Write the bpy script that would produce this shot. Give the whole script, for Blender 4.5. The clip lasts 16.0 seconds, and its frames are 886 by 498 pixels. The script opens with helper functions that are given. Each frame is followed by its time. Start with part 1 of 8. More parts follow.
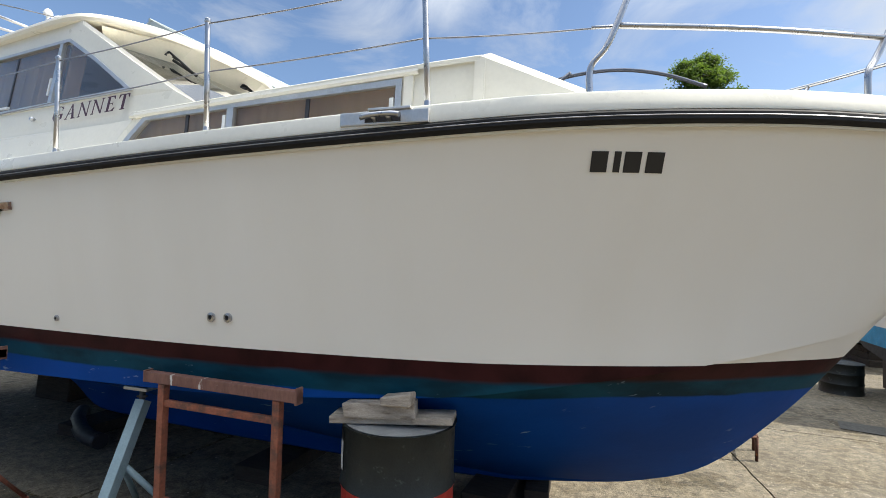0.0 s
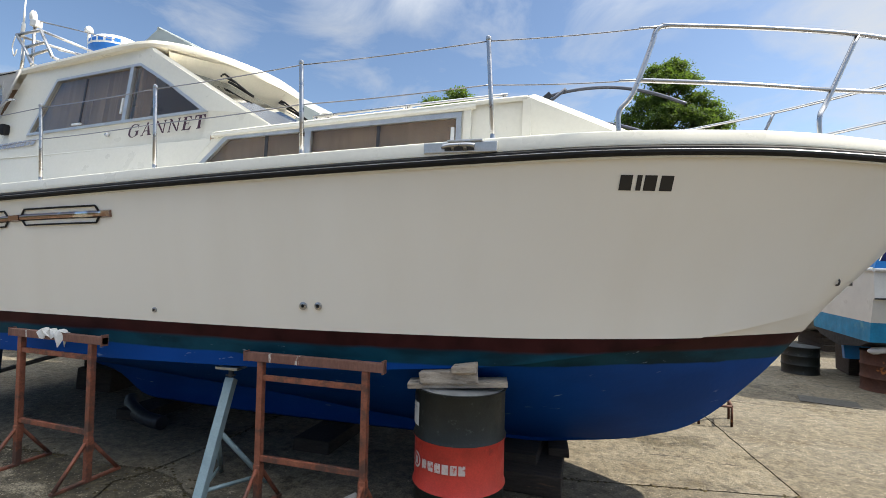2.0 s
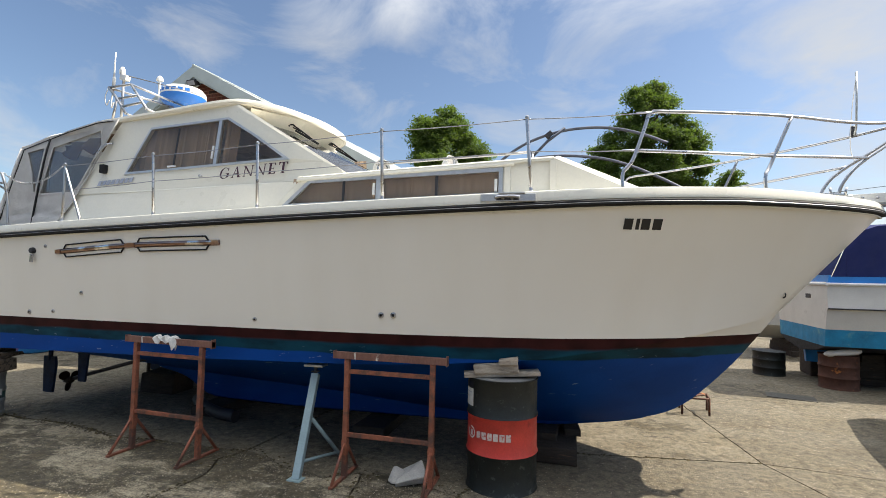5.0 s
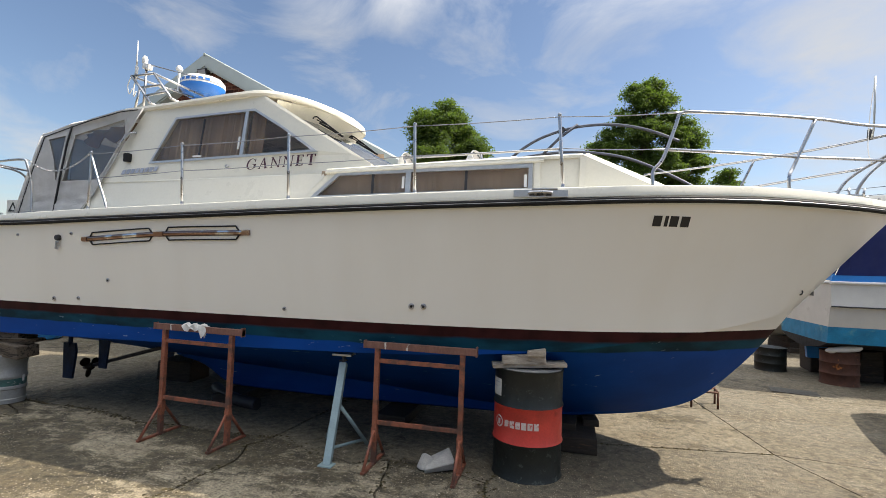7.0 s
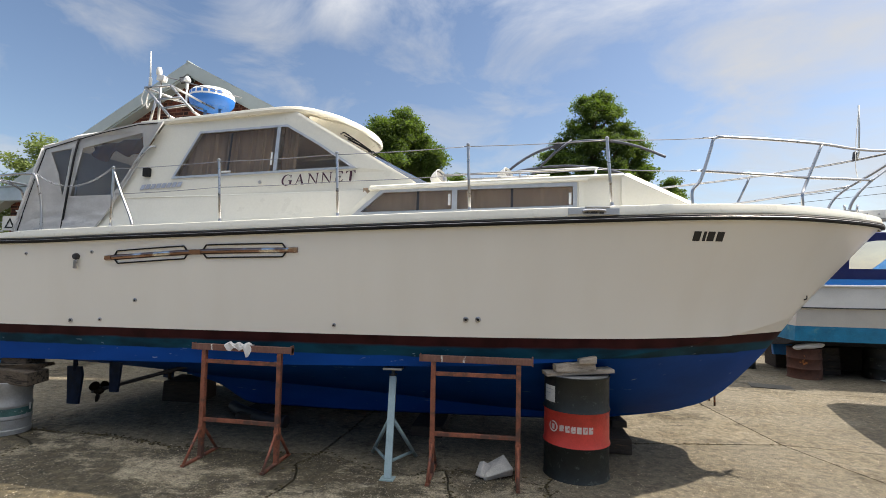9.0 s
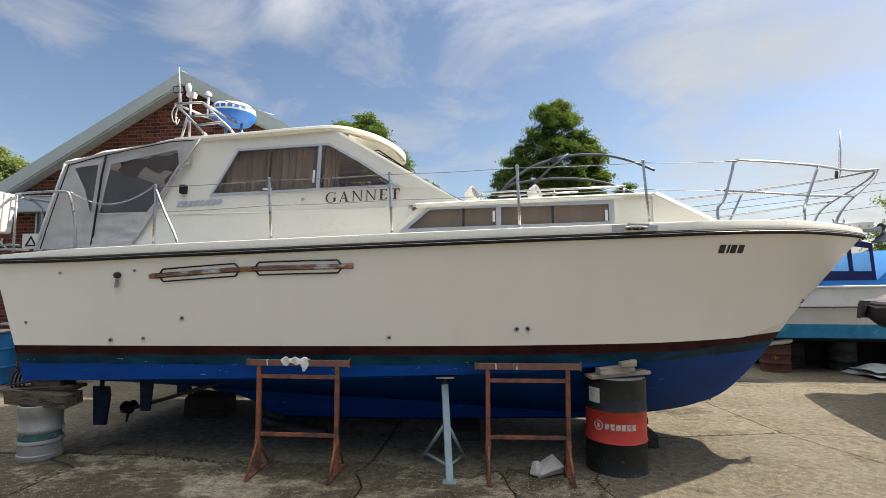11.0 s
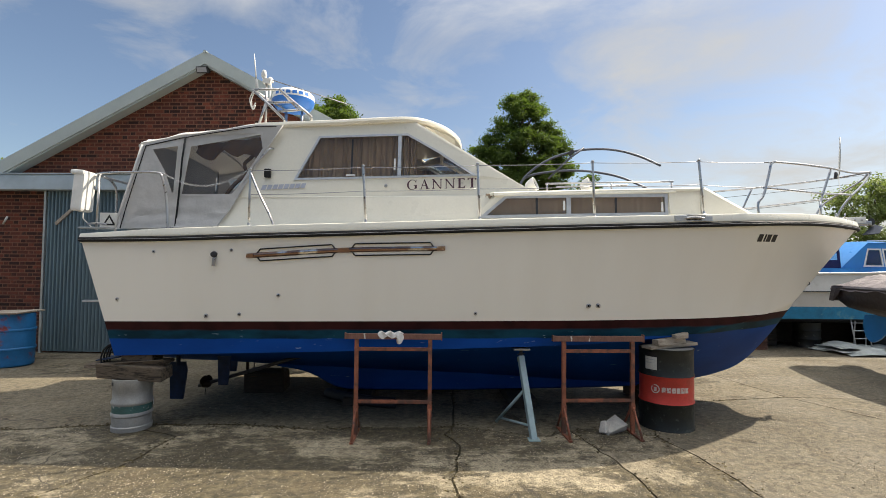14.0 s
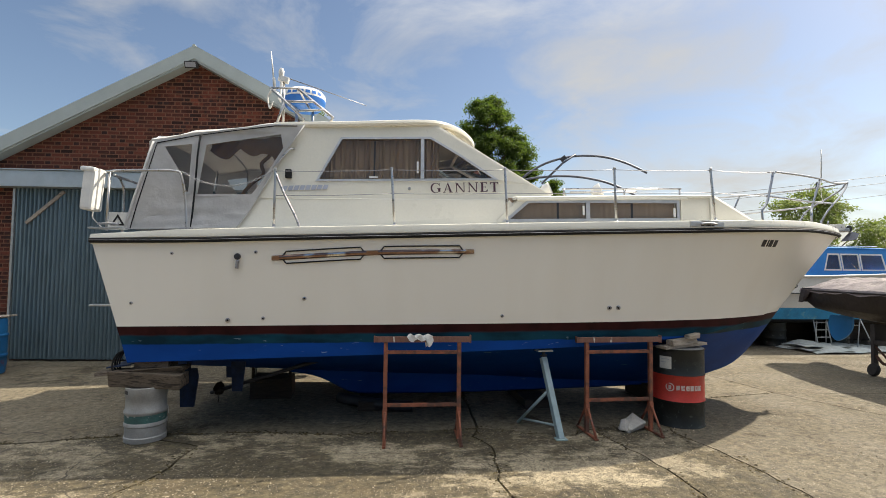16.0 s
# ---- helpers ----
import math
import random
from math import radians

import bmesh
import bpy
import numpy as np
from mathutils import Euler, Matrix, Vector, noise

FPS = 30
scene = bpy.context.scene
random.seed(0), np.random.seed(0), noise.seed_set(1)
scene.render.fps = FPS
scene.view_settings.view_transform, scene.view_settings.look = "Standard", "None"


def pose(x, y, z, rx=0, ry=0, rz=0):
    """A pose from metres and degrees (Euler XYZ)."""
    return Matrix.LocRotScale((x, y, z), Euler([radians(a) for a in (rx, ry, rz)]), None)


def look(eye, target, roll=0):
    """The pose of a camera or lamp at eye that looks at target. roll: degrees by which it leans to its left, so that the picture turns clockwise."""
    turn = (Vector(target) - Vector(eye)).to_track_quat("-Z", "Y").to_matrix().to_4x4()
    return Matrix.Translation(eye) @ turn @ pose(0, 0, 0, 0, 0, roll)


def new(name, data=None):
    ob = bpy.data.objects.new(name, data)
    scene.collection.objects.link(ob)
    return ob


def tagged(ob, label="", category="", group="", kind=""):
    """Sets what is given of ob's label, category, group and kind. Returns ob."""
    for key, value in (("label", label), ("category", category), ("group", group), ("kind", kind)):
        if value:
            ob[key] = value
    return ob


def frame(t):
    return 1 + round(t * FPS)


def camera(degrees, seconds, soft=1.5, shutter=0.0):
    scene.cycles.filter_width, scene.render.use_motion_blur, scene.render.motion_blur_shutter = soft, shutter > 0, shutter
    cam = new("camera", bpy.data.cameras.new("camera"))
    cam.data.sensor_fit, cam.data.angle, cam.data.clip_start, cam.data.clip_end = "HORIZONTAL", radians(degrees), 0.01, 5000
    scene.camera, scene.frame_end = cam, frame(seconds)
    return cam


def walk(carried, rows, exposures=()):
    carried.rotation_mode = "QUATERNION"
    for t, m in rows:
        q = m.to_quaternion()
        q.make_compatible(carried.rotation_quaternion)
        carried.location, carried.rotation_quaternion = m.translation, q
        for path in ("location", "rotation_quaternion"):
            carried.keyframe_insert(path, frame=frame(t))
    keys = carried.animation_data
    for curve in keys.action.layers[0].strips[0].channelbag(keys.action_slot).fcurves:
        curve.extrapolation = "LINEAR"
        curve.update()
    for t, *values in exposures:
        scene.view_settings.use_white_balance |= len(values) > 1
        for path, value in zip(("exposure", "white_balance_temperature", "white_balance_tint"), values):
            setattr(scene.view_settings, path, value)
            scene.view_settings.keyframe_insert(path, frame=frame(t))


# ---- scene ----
cam = camera(84.0, 16.0, soft=0.62)
PATH = [
    (0, (0.076, 0.061, 1.699), (-0.669, 1.915, 1.752), 1.81),
    (0.5, (-0.038, -0.108, 1.697), (-0.761, 1.756, 1.723), 1.59),
    (1, (-0.029, -0.293, 1.686), (-0.754, 1.571, 1.678), 1.41),
    (1.5, (-0.067, -0.476, 1.668), (-0.759, 1.4, 1.692), 1.5),
    (2, (-0.163, -0.692, 1.679), (-0.808, 1.201, 1.728), 1.4),
    (2.5, (-0.155, -0.865, 1.69), (-0.785, 1.032, 1.751), 1.6),
    (3, (-0.092, -1.035, 1.683), (-0.702, 0.868, 1.758), 1.8),
    (3.5, (-0.103, -1.218, 1.715), (-0.683, 0.693, 1.816), 1.2),
    (4, (-0.228, -1.458, 1.727), (-0.811, 0.452, 1.843), 0.8),
    (6.5, (-0.454, -1.942, 1.706), (-1.033, -0.029, 1.783), 2.3),
    (7, (-0.616, -1.961, 1.706), (-1.175, -0.042, 1.783), 2.1),
    (7.5, (-0.796, -2.013, 1.713), (-1.31, -0.082, 1.787), 1.9),
    (8, (-1.011, -2.158, 1.732), (-1.45, -0.208, 1.806), 1.3),
    (8.5, (-1.229, -2.283, 1.749), (-1.62, -0.324, 1.84), 0.9),
    (9, (-1.48, -2.336, 1.75), (-1.834, -0.371, 1.86), 1.1),
    (9.2, (-1.551, -2.364, 1.751), (-1.895, -0.396, 1.857), 1.1),
    (11.3, (-2.505, -2.858, 1.834), (-2.646, -0.868, 1.972), 0.3),
    (11.5, (-2.607, -2.947, 1.822), (-2.736, -0.956, 1.97), 0.5),
    (12, (-2.813, -3.069, 1.807), (-2.968, -1.08, 1.942), 0.3),
    (12.5, (-3.062, -3.124, 1.789), (-3.199, -1.131, 1.891), 0.0),
    (13, (-3.299, -3.2, 1.774), (-3.355, -1.202, 1.84), 0.5),
    (13.5, (-3.512, -3.306, 1.783), (-3.516, -1.306, 1.834), 0.6),
    (14, (-3.683, -3.279, 1.769), (-3.665, -1.28, 1.843), 0.6),
    (14.5, (-3.853, -3.227, 1.779), (-3.814, -1.229, 1.878), 1.1),
    (15, (-4.02, -3.226, 1.774), (-3.933, -1.229, 1.86), 1.4),
    (15.5, (-4.257, -3.266, 1.769), (-4.107, -1.272, 1.839), 1.1),
    (16, (-4.441, -3.273, 1.763), (-4.251, -1.284, 1.85), 0.7),
]
walk(cam, [(t, look(eye, target, roll)) for t, eye, target, roll in PATH],
     exposures=[(0.0, 1.16, 6450, 8), (2.5, 1.10, 6650, 8), (8.5, 0.98, 6900, 10), (16.0, 0.85, 7200, 9)])

# ---- world, sun ----
SUN = Vector((0.86, 0.36, 1.0)).normalized()
world = bpy.data.worlds.new("sky")
scene.world = world
world.use_nodes = True
wn, wl = world.node_tree.nodes, world.node_tree.links
wn.clear()
w_out = wn.new("ShaderNodeOutputWorld")
w_bg = wn.new("ShaderNodeBackground")
w_bg.inputs["Strength"].default_value = 0.0575
w_sky = wn.new("ShaderNodeTexSky")
w_sky.sky_type = "NISHITA"
w_sky.sun_disc = False
w_sky.sun_elevation = math.asin(SUN.z)
w_sky.sun_rotation = math.atan2(SUN.x, SUN.y)
w_sky.air_density, w_sky.dust_density, w_sky.ozone_density = 1.0, 1.0, 1.6
# thin cloud: noise on the sky's dome, projected to a flat layer
w_tc = wn.new("ShaderNodeTexCoord")
w_sep = wn.new("ShaderNodeSeparateXYZ")
wl.new(w_tc.outputs["Generated"], w_sep.inputs[0])
w_z = wn.new("ShaderNodeMath")
w_z.operation = "ADD"
w_z.inputs[1].default_value = 0.22
wl.new(w_sep.outputs["Z"], w_z.inputs[0])
w_dx, w_dy = wn.new("ShaderNodeMath"), wn.new("ShaderNodeMath")
for nd, ax in ((w_dx, "X"), (w_dy, "Y")):
    nd.operation = "DIVIDE"
    wl.new(w_sep.outputs[ax], nd.inputs[0])
    wl.new(w_z.outputs[0], nd.inputs[1])
w_vec = wn.new("ShaderNodeCombineXYZ")
wl.new(w_dx.outputs[0], w_vec.inputs[0])
wl.new(w_dy.outputs[0], w_vec.inputs[1])
w_noise = wn.new("ShaderNodeTexNoise")
w_noise.inputs["Scale"].default_value = 2.2
w_noise.inputs["Detail"].default_value = 9
w_noise.inputs["Roughness"].default_value = 0.6
w_noise.inputs["Distortion"].default_value = 0.5
wl.new(w_vec.outputs[0], w_noise.inputs["Vector"])
w_ramp = wn.new("ShaderNodeValToRGB")
w_ramp.color_ramp.elements[0].position = 0.575
w_ramp.color_ramp.elements[1].position = 1.0
# the veil of cloud thickens towards the sun
w_dot = wn.new("ShaderNodeVectorMath")
w_dot.operation = "DOT_PRODUCT"
w_dot.inputs[1].default_value = SUN
wl.new(w_tc.outputs["Generated"], w_dot.inputs[0])
w_veil = wn.new("ShaderNodeMapRange")
w_veil.inputs["From Min"].default_value, w_veil.inputs["From Max"].default_value = -0.1, 1.0
w_veil.inputs["To Min"].default_value, w_veil.inputs["To Max"].default_value = -0.06, 0.03
wl.new(w_dot.outputs["Value"], w_veil.inputs["Value"])
w_sum = wn.new("ShaderNodeMath")
w_sum.operation = "ADD"
wl.new(w_noise.outputs["Fac"], w_sum.inputs[0])
wl.new(w_veil.outputs[0], w_sum.inputs[1])
# and overhead, out of view, where it is brightened to light the shaded hull
w_high = wn.new("ShaderNodeMapRange")
w_high.inputs["From Min"].default_value, w_high.inputs["From Max"].default_value = 0.3, 1.0
w_high.inputs["To Min"].default_value, w_high.inputs["To Max"].default_value = 0.0, 0.45
wl.new(w_sep.outputs["Z"], w_high.inputs["Value"])
w_sum2 = wn.new("ShaderNodeMath")
w_sum2.operation = "ADD"
wl.new(w_sum.outputs[0], w_sum2.inputs[0])
wl.new(w_high.outputs[0], w_sum2.inputs[1])
# haze lies along the horizon
w_low = wn.new("ShaderNodeMapRange")
w_low.inputs["From Min"].default_value, w_low.inputs["From Max"].default_value = 0.02, 0.36
w_low.inputs["To Min"].default_value, w_low.inputs["To Max"].default_value = 0.25, 0.0
wl.new(w_sep.outputs["Z"], w_low.inputs["Value"])
w_sum3 = wn.new("ShaderNodeMath")
w_sum3.operation = "ADD"
wl.new(w_sum2.outputs[0], w_sum3.inputs[0])
wl.new(w_low.outputs[0], w_sum3.inputs[1])
# single banks of fair-weather cloud: direction, half-width, weight
w_last = w_sum3.outputs[0]
for way, wide, weight in (((-0.634, 0.668, 0.39), 0.13, 0.20), ((-0.492, 0.762, 0.43), 0.12, 0.20), ((-0.33, 0.82, 0.475), 0.09, 0.17), ((-0.80, 0.54, 0.25), 0.20, 0.10),
                          ((-0.13, 0.932, 0.30), 0.22, 0.09), ((0.06, 0.90, 0.42), 0.22, 0.07), ((0.38, 0.856, 0.36), 0.24, 0.16), ((0.27, 0.87, 0.43), 0.16, 0.10), ((0.55, 0.77, 0.33), 0.18, 0.08), ((0.58, 0.80, 0.20), 0.34, 0.14)):
    w_bank = wn.new("ShaderNodeVectorMath")
    w_bank.operation = "DISTANCE"
    w_bank.inputs[1].default_value = Vector(way).normalized()
    wl.new(w_tc.outputs["Generated"], w_bank.inputs[0])
    w_soft = wn.new("ShaderNodeMapRange")
    w_soft.interpolation_type = "SMOOTHSTEP"
    w_soft.inputs["From Min"].default_value, w_soft.inputs["From Max"].default_value = 0.0, wide
    w_soft.inputs["To Min"].default_value, w_soft.inputs["To Max"].default_value = weight, 0.0
    wl.new(w_bank.outputs["Value"], w_soft.inputs["Value"])
    w_more = wn.new("ShaderNodeMath")
    w_more.operation = "ADD"
    wl.new(w_last, w_more.inputs[0])
    wl.new(w_soft.outputs[0], w_more.inputs[1])
    w_last = w_more.outputs[0]
wl.new(w_last, w_ramp.inputs[0])
# cloud overhead made far brighter than the seen sky, as fill light
w_lum = wn.new("ShaderNodeMapRange")
w_lum.inputs["From Min"].default_value, w_lum.inputs["From Max"].default_value = 0.42, 1.0
w_lum.inputs["To Min"].default_value, w_lum.inputs["To Max"].default_value = 6.2, 30.0
wl.new(w_sep.outputs["Z"], w_lum.inputs["Value"])
w_mix = wn.new("ShaderNodeMix")
w_mix.data_type = "RGBA"
w_cloud = wn.new("ShaderNodeVectorMath")
w_cloud.operation = "SCALE"
w_cloud.inputs[0].default_value = (0.97, 1.0, 1.05)
wl.new(w_lum.outputs[0], w_cloud.inputs["Scale"])
wl.new(w_cloud.outputs["Vector"], w_mix.inputs["B"])
wl.new(w_ramp.outputs["Color"], w_mix.inputs["Factor"])
w_blue = wn.new("ShaderNodeVectorMath")
w_blue.operation = "MULTIPLY"
w_blue.inputs[1].default_value = (1.24, 1.28, 1.36)
wl.new(w_sky.outputs[0], w_blue.inputs[0])
wl.new(w_blue.outputs["Vector"], w_mix.inputs["A"])
wl.new(w_mix.outputs["Result"], w_bg.inputs["Color"])
wl.new(w_bg.outputs[0], w_out.inputs[0])

sun = new("sun", bpy.data.lights.new("sun", "SUN"))
sun.data.energy, sun.data.angle, sun.data.color = 4.1, radians(0.6), (1.0, 0.93, 0.82)
sun.matrix_world = look(SUN * 40, (0, 0, 0))


# ---- materials ----
def material(name, color, rough=0.5, metal=0.0, vary=0.15, scale=8.0, fine=90.0, bump=0.1, second=None, second_at=(0.5, 0.7),
             second_scale=3.0, stretch=(1, 1, 1), coat=0.0, per_piece=0.0, bump_size=0.01):
    """A painted or natural surface: colour broken at two scales, patches of a second colour, fine relief."""
    m = bpy.data.materials.new(name)
    m.use_nodes = True
    n, l = m.node_tree.nodes, m.node_tree.links
    b = n["Principled BSDF"]
    tc = n.new("ShaderNodeTexCoord")
    mp = n.new("ShaderNodeMapping")
    mp.inputs["Scale"].default_value = stretch
    l.new(tc.outputs["Object"], mp.inputs[0])

    def noise_at(s, detail=5, rough_=0.6):
        t = n.new("ShaderNodeTexNoise")
        t.inputs["Scale"].default_value, t.inputs["Detail"].default_value, t.inputs["Roughness"].default_value = s, detail, rough_
        l.new(mp.outputs[0], t.inputs["Vector"])
        return t.outputs["Fac"]

    def scaled(sock, lo, hi):
        r = n.new("ShaderNodeMapRange")
        r.inputs["From Min"].default_value, r.inputs["From Max"].default_value = 0.3, 0.7
        r.inputs["To Min"].default_value, r.inputs["To Max"].default_value = lo, hi
        l.new(sock, r.inputs["Value"])
        return r.outputs[0]

    base = n.new("ShaderNodeMix")
    base.data_type, base.blend_type = "RGBA", "MULTIPLY"
    base.inputs["Factor"].default_value = 1.0
    base.inputs["A"].default_value = (*color, 1)
    l.new(scaled(noise_at(scale), 1 - vary, 1 + vary * 0.6), base.inputs["B"])
    out = base.outputs["Result"]
    fine_mix = n.new("ShaderNodeMix")
    fine_mix.data_type, fine_mix.blend_type = "RGBA", "MULTIPLY"
    fine_mix.inputs["Factor"].default_value = 1.0
    l.new(out, fine_mix.inputs["A"])
    l.new(scaled(noise_at(fine, 3), 1 - vary * 0.6, 1 + vary * 0.4), fine_mix.inputs["B"])
    out = fine_mix.outputs["Result"]
    if per_piece:
        info = n.new("ShaderNodeObjectInfo")
        geo = n.new("ShaderNodeNewGeometry")
        add = n.new("ShaderNodeMath")
        add.operation = "ADD"
        l.new(info.outputs["Random"], add.inputs[0])
        l.new(geo.outputs["Random Per Island"], add.inputs[1])
        fr = n.new("ShaderNodeMath")
        fr.operation = "FRACT"
        l.new(add.outputs[0], fr.inputs[0])
        rr = n.new("ShaderNodeMapRange")
        rr.inputs["To Min"].default_value, rr.inputs["To Max"].default_value = 1 - per_piece, 1 + per_piece
        l.new(fr.outputs[0], rr.inputs["Value"])
        pm = n.new("ShaderNodeMix")
        pm.data_type, pm.blend_type = "RGBA", "MULTIPLY"
        pm.inputs["Factor"].default_value = 1.0
        l.new(out, pm.inputs["A"])
        l.new(rr.outputs[0], pm.inputs["B"])
        out = pm.outputs["Result"]
    if second:
        r = n.new("ShaderNodeMapRange")
        r.interpolation_type = "SMOOTHSTEP"
        r.inputs["From Min"].default_value, r.inputs["From Max"].default_value = second_at
        l.new(noise_at(second_scale, 8, 0.65), r.inputs["Value"])
        sm = n.new("ShaderNodeMix")
        sm.data_type = "RGBA"
        sm.inputs["B"].default_value = (*second, 1)
        l.new(r.outputs[0], sm.inputs["Factor"])
        l.new(out, sm.inputs["A"])
        out = sm.outputs["Result"]
    l.new(out, b.inputs["Base Color"])
    b.inputs["Metallic"].default_value = metal
    b.inputs["Coat Weight"].default_value = coat
    l.new(scaled(noise_at(scale * 2.3), max(rough - 0.08, 0.02), min(rough + 0.1, 1)), b.inputs["Roughness"])
    if bump:
        bp = n.new("ShaderNodeBump")
        bp.inputs["Strength"].default_value, bp.inputs["Distance"].default_value = bump, bump_size
        l.new(noise_at(fine, 6), bp.inputs["Height"])
        l.new(bp.outputs[0], b.inputs["Normal"])
    return m


def let_through(m, color, amount):
    """Let some light pass through a thin sheet or leaf."""
    n, l = m.node_tree.nodes, m.node_tree.links
    tr, mx = n.new("ShaderNodeBsdfTranslucent"), n.new("ShaderNodeMixShader")
    tr.inputs["Color"].default_value = (*color, 1)
    mx.inputs[0].default_value = amount
    l.new(n["Principled BSDF"].outputs[0], mx.inputs[1])
    l.new(tr.outputs[0], mx.inputs[2])
    l.new(mx.outputs[0], n["Material Output"].inputs["Surface"])
    return m


def glass(name, tint, gloss=0.03, rough=0.02, haze=0.0):
    """A thin tinted pane: light passes tinted, the surface mirrors."""
    m = bpy.data.materials.new(name)
    m.use_nodes = True
    n, l = m.node_tree.nodes, m.node_tree.links
    n.remove(n["Principled BSDF"])
    tr, gl, mx, fr = n.new("ShaderNodeBsdfTransparent"), n.new("ShaderNodeBsdfGlossy"), n.new("ShaderNodeMixShader"), n.new("ShaderNodeLayerWeight")
    tr.inputs["Color"].default_value = (*tint, 1)
    gl.inputs["Roughness"].default_value = rough
    gl.inputs["Color"].default_value = (0.9, 0.9, 0.9, 1)
    # Schlick's curve from the facing term, alike on both faces
    fr.inputs["Blend"].default_value = 0.5
    pw, sc = n.new("ShaderNodeMath"), n.new("ShaderNodeMapRange")
    pw.operation = "POWER"
    pw.inputs[1].default_value = 4.0
    sc.inputs["To Min"].default_value, sc.inputs["To Max"].default_value = gloss, 1.0
    l.new(fr.outputs["Facing"], pw.inputs[0])
    l.new(pw.outputs[0], sc.inputs["Value"])
    l.new(sc.outputs[0], mx.inputs[0])
    l.new(tr.outputs[0], mx.inputs[1])
    l.new(gl.outputs[0], mx.inputs[2])
    last = mx
    if haze:
        df, mh = n.new("ShaderNodeBsdfDiffuse"), n.new("ShaderNodeMixShader")
        df.inputs["Color"].default_value = (0.62, 0.63, 0.66, 1)
        mh.inputs[0].default_value = haze
        l.new(mx.outputs[0], mh.inputs[1])
        l.new(df.outputs[0], mh.inputs[2])
        last = mh
    l.new(last.outputs[0], n["Material Output"].inputs["Surface"])
    return m


def hull_material(name, white, red, teal, blue, red_top, teal_top, blue_top, slope, white_rough=0.28):
    """Hull paint: white topsides over a boot stripe, a worn band and antifouling, divided along sloping waterlines."""
    m = bpy.data.materials.new(name)
    m.use_nodes = True
    n, l = m.node_tree.nodes, m.node_tree.links
    b = n["Principled BSDF"]
    tc = n.new("ShaderNodeTexCoord")
    sep = n.new("ShaderNodeSeparateXYZ")
    l.new(tc.outputs["Object"], sep.inputs[0])

    def math_node(op, a, bb):
        k = n.new("ShaderNodeMath")
        k.operation = op
        for i, v in enumerate((a, bb)):
            if isinstance(v, (int, float)):
                k.inputs[i].default_value = v
            else:
                l.new(v, k.inputs[i])
        return k.outputs[0]

    def noise_at(s, detail=5, stretch=None):
        t = n.new("ShaderNodeTexNoise")
        t.inputs["Scale"].default_value, t.inputs["Detail"].default_value = s, detail
        if stretch:
            mp = n.new("ShaderNodeMapping")
            mp.inputs["Scale"].default_value = stretch
            l.new(tc.outputs["Object"], mp.inputs[0])
            l.new(mp.outputs[0], t.inputs["Vector"])
        else:
            l.new(tc.outputs["Object"], t.inputs["Vector"])
        return t.outputs["Fac"]

    level = math_node("SUBTRACT", sep.outputs["Z"], math_node("MULTIPLY", sep.outputs["X"], slope))
    wob = math_node("MULTIPLY", math_node("SUBTRACT", noise_at(3.0), 0.5), 0.035)
    rough_level = math_node("ADD", level, wob)

    def mixed(fac, a, bb):
        k = n.new("ShaderNodeMix")
        k.data_type = "RGBA"
        l.new(fac, k.inputs["Factor"])
        for nm, v in (("A", a), ("B", bb)):
            if isinstance(v, tuple):
                k.inputs[nm].default_value = (*v, 1)
            else:
                l.new(v, k.inputs[nm])
        return k.outputs["Result"]

    def ranged(sock, lo, hi, a, bb):
        r = n.new("ShaderNodeMapRange")
        r.inputs["From Min"].default_value, r.inputs["From Max"].default_value = lo, hi
        r.inputs["To Min"].default_value, r.inputs["To Max"].default_value = a, bb
        l.new(sock, r.inputs["Value"])
        return r.outputs[0]

    is_teal = ranged(rough_level, blue_top - 0.006, blue_top + 0.006, 0, 1)
    is_red = ranged(rough_level, teal_top - 0.012, teal_top + 0.012, 0, 1)
    is_white = ranged(level, red_top - 0.0012, red_top + 0.0012, 0, 1)
    teal_c = mixed(ranged(noise_at(2.2, 8, (1, 1, 3)), 0.4, 0.62, 0, 1), teal, tuple(c * 0.45 for c in teal))
    blue_c = mixed(ranged(noise_at(1.4, 6, (1, 1, 2)), 0.35, 0.65, 0, 1), blue, tuple(c * 0.72 for c in blue))
    red_c = mixed(ranged(noise_at(5.0, 6), 0.4, 0.7, 0, 1), red, tuple(c * 0.5 for c in red))
    streak = ranged(noise_at(2.0, 6, (1.0, 1.0, 0.12)), 0.45, 0.8, 0, 0.16)
    stained = mixed(streak, white, (white[0] * 0.72, white[1] * 0.66, white[2] * 0.54))
    white_c = mixed(ranged(noise_at(0.8, 4), 0.35, 0.7, 0, 0.35), stained, tuple(c * 0.94 for c in white))
    col = mixed(is_teal, blue_c, teal_c)
    scuff = math_node("MULTIPLY", ranged(noise_at(26, 6, (0.25, 1, 1)), 0.66, 0.72, 0, 0.7), ranged(noise_at(1.7, 2), 0.5, 0.6, 0, 1))
    col = mixed(scuff, col, (0.30, 0.42, 0.5))
    col = mixed(is_red, col, red_c)
    col = mixed(is_white, col, white_c)
    l.new(col, b.inputs["Base Color"])
    l.new(ranged(is_white, 0, 1, 0.62, white_rough), b.inputs["Roughness"])
    l.new(ranged(is_white, 0, 1, 0.12, 0.5), b.inputs["Specular IOR Level"])
    bp = n.new("ShaderNodeBump")
    bp.inputs["Distance"].default_value = 0.004
    l.new(ranged(is_white, 0, 1, 0.25, 0.012), bp.inputs["Strength"])
    l.new(noise_at(30, 5), bp.inputs["Height"])
    l.new(bp.outputs[0], b.inputs["Normal"])
    return m


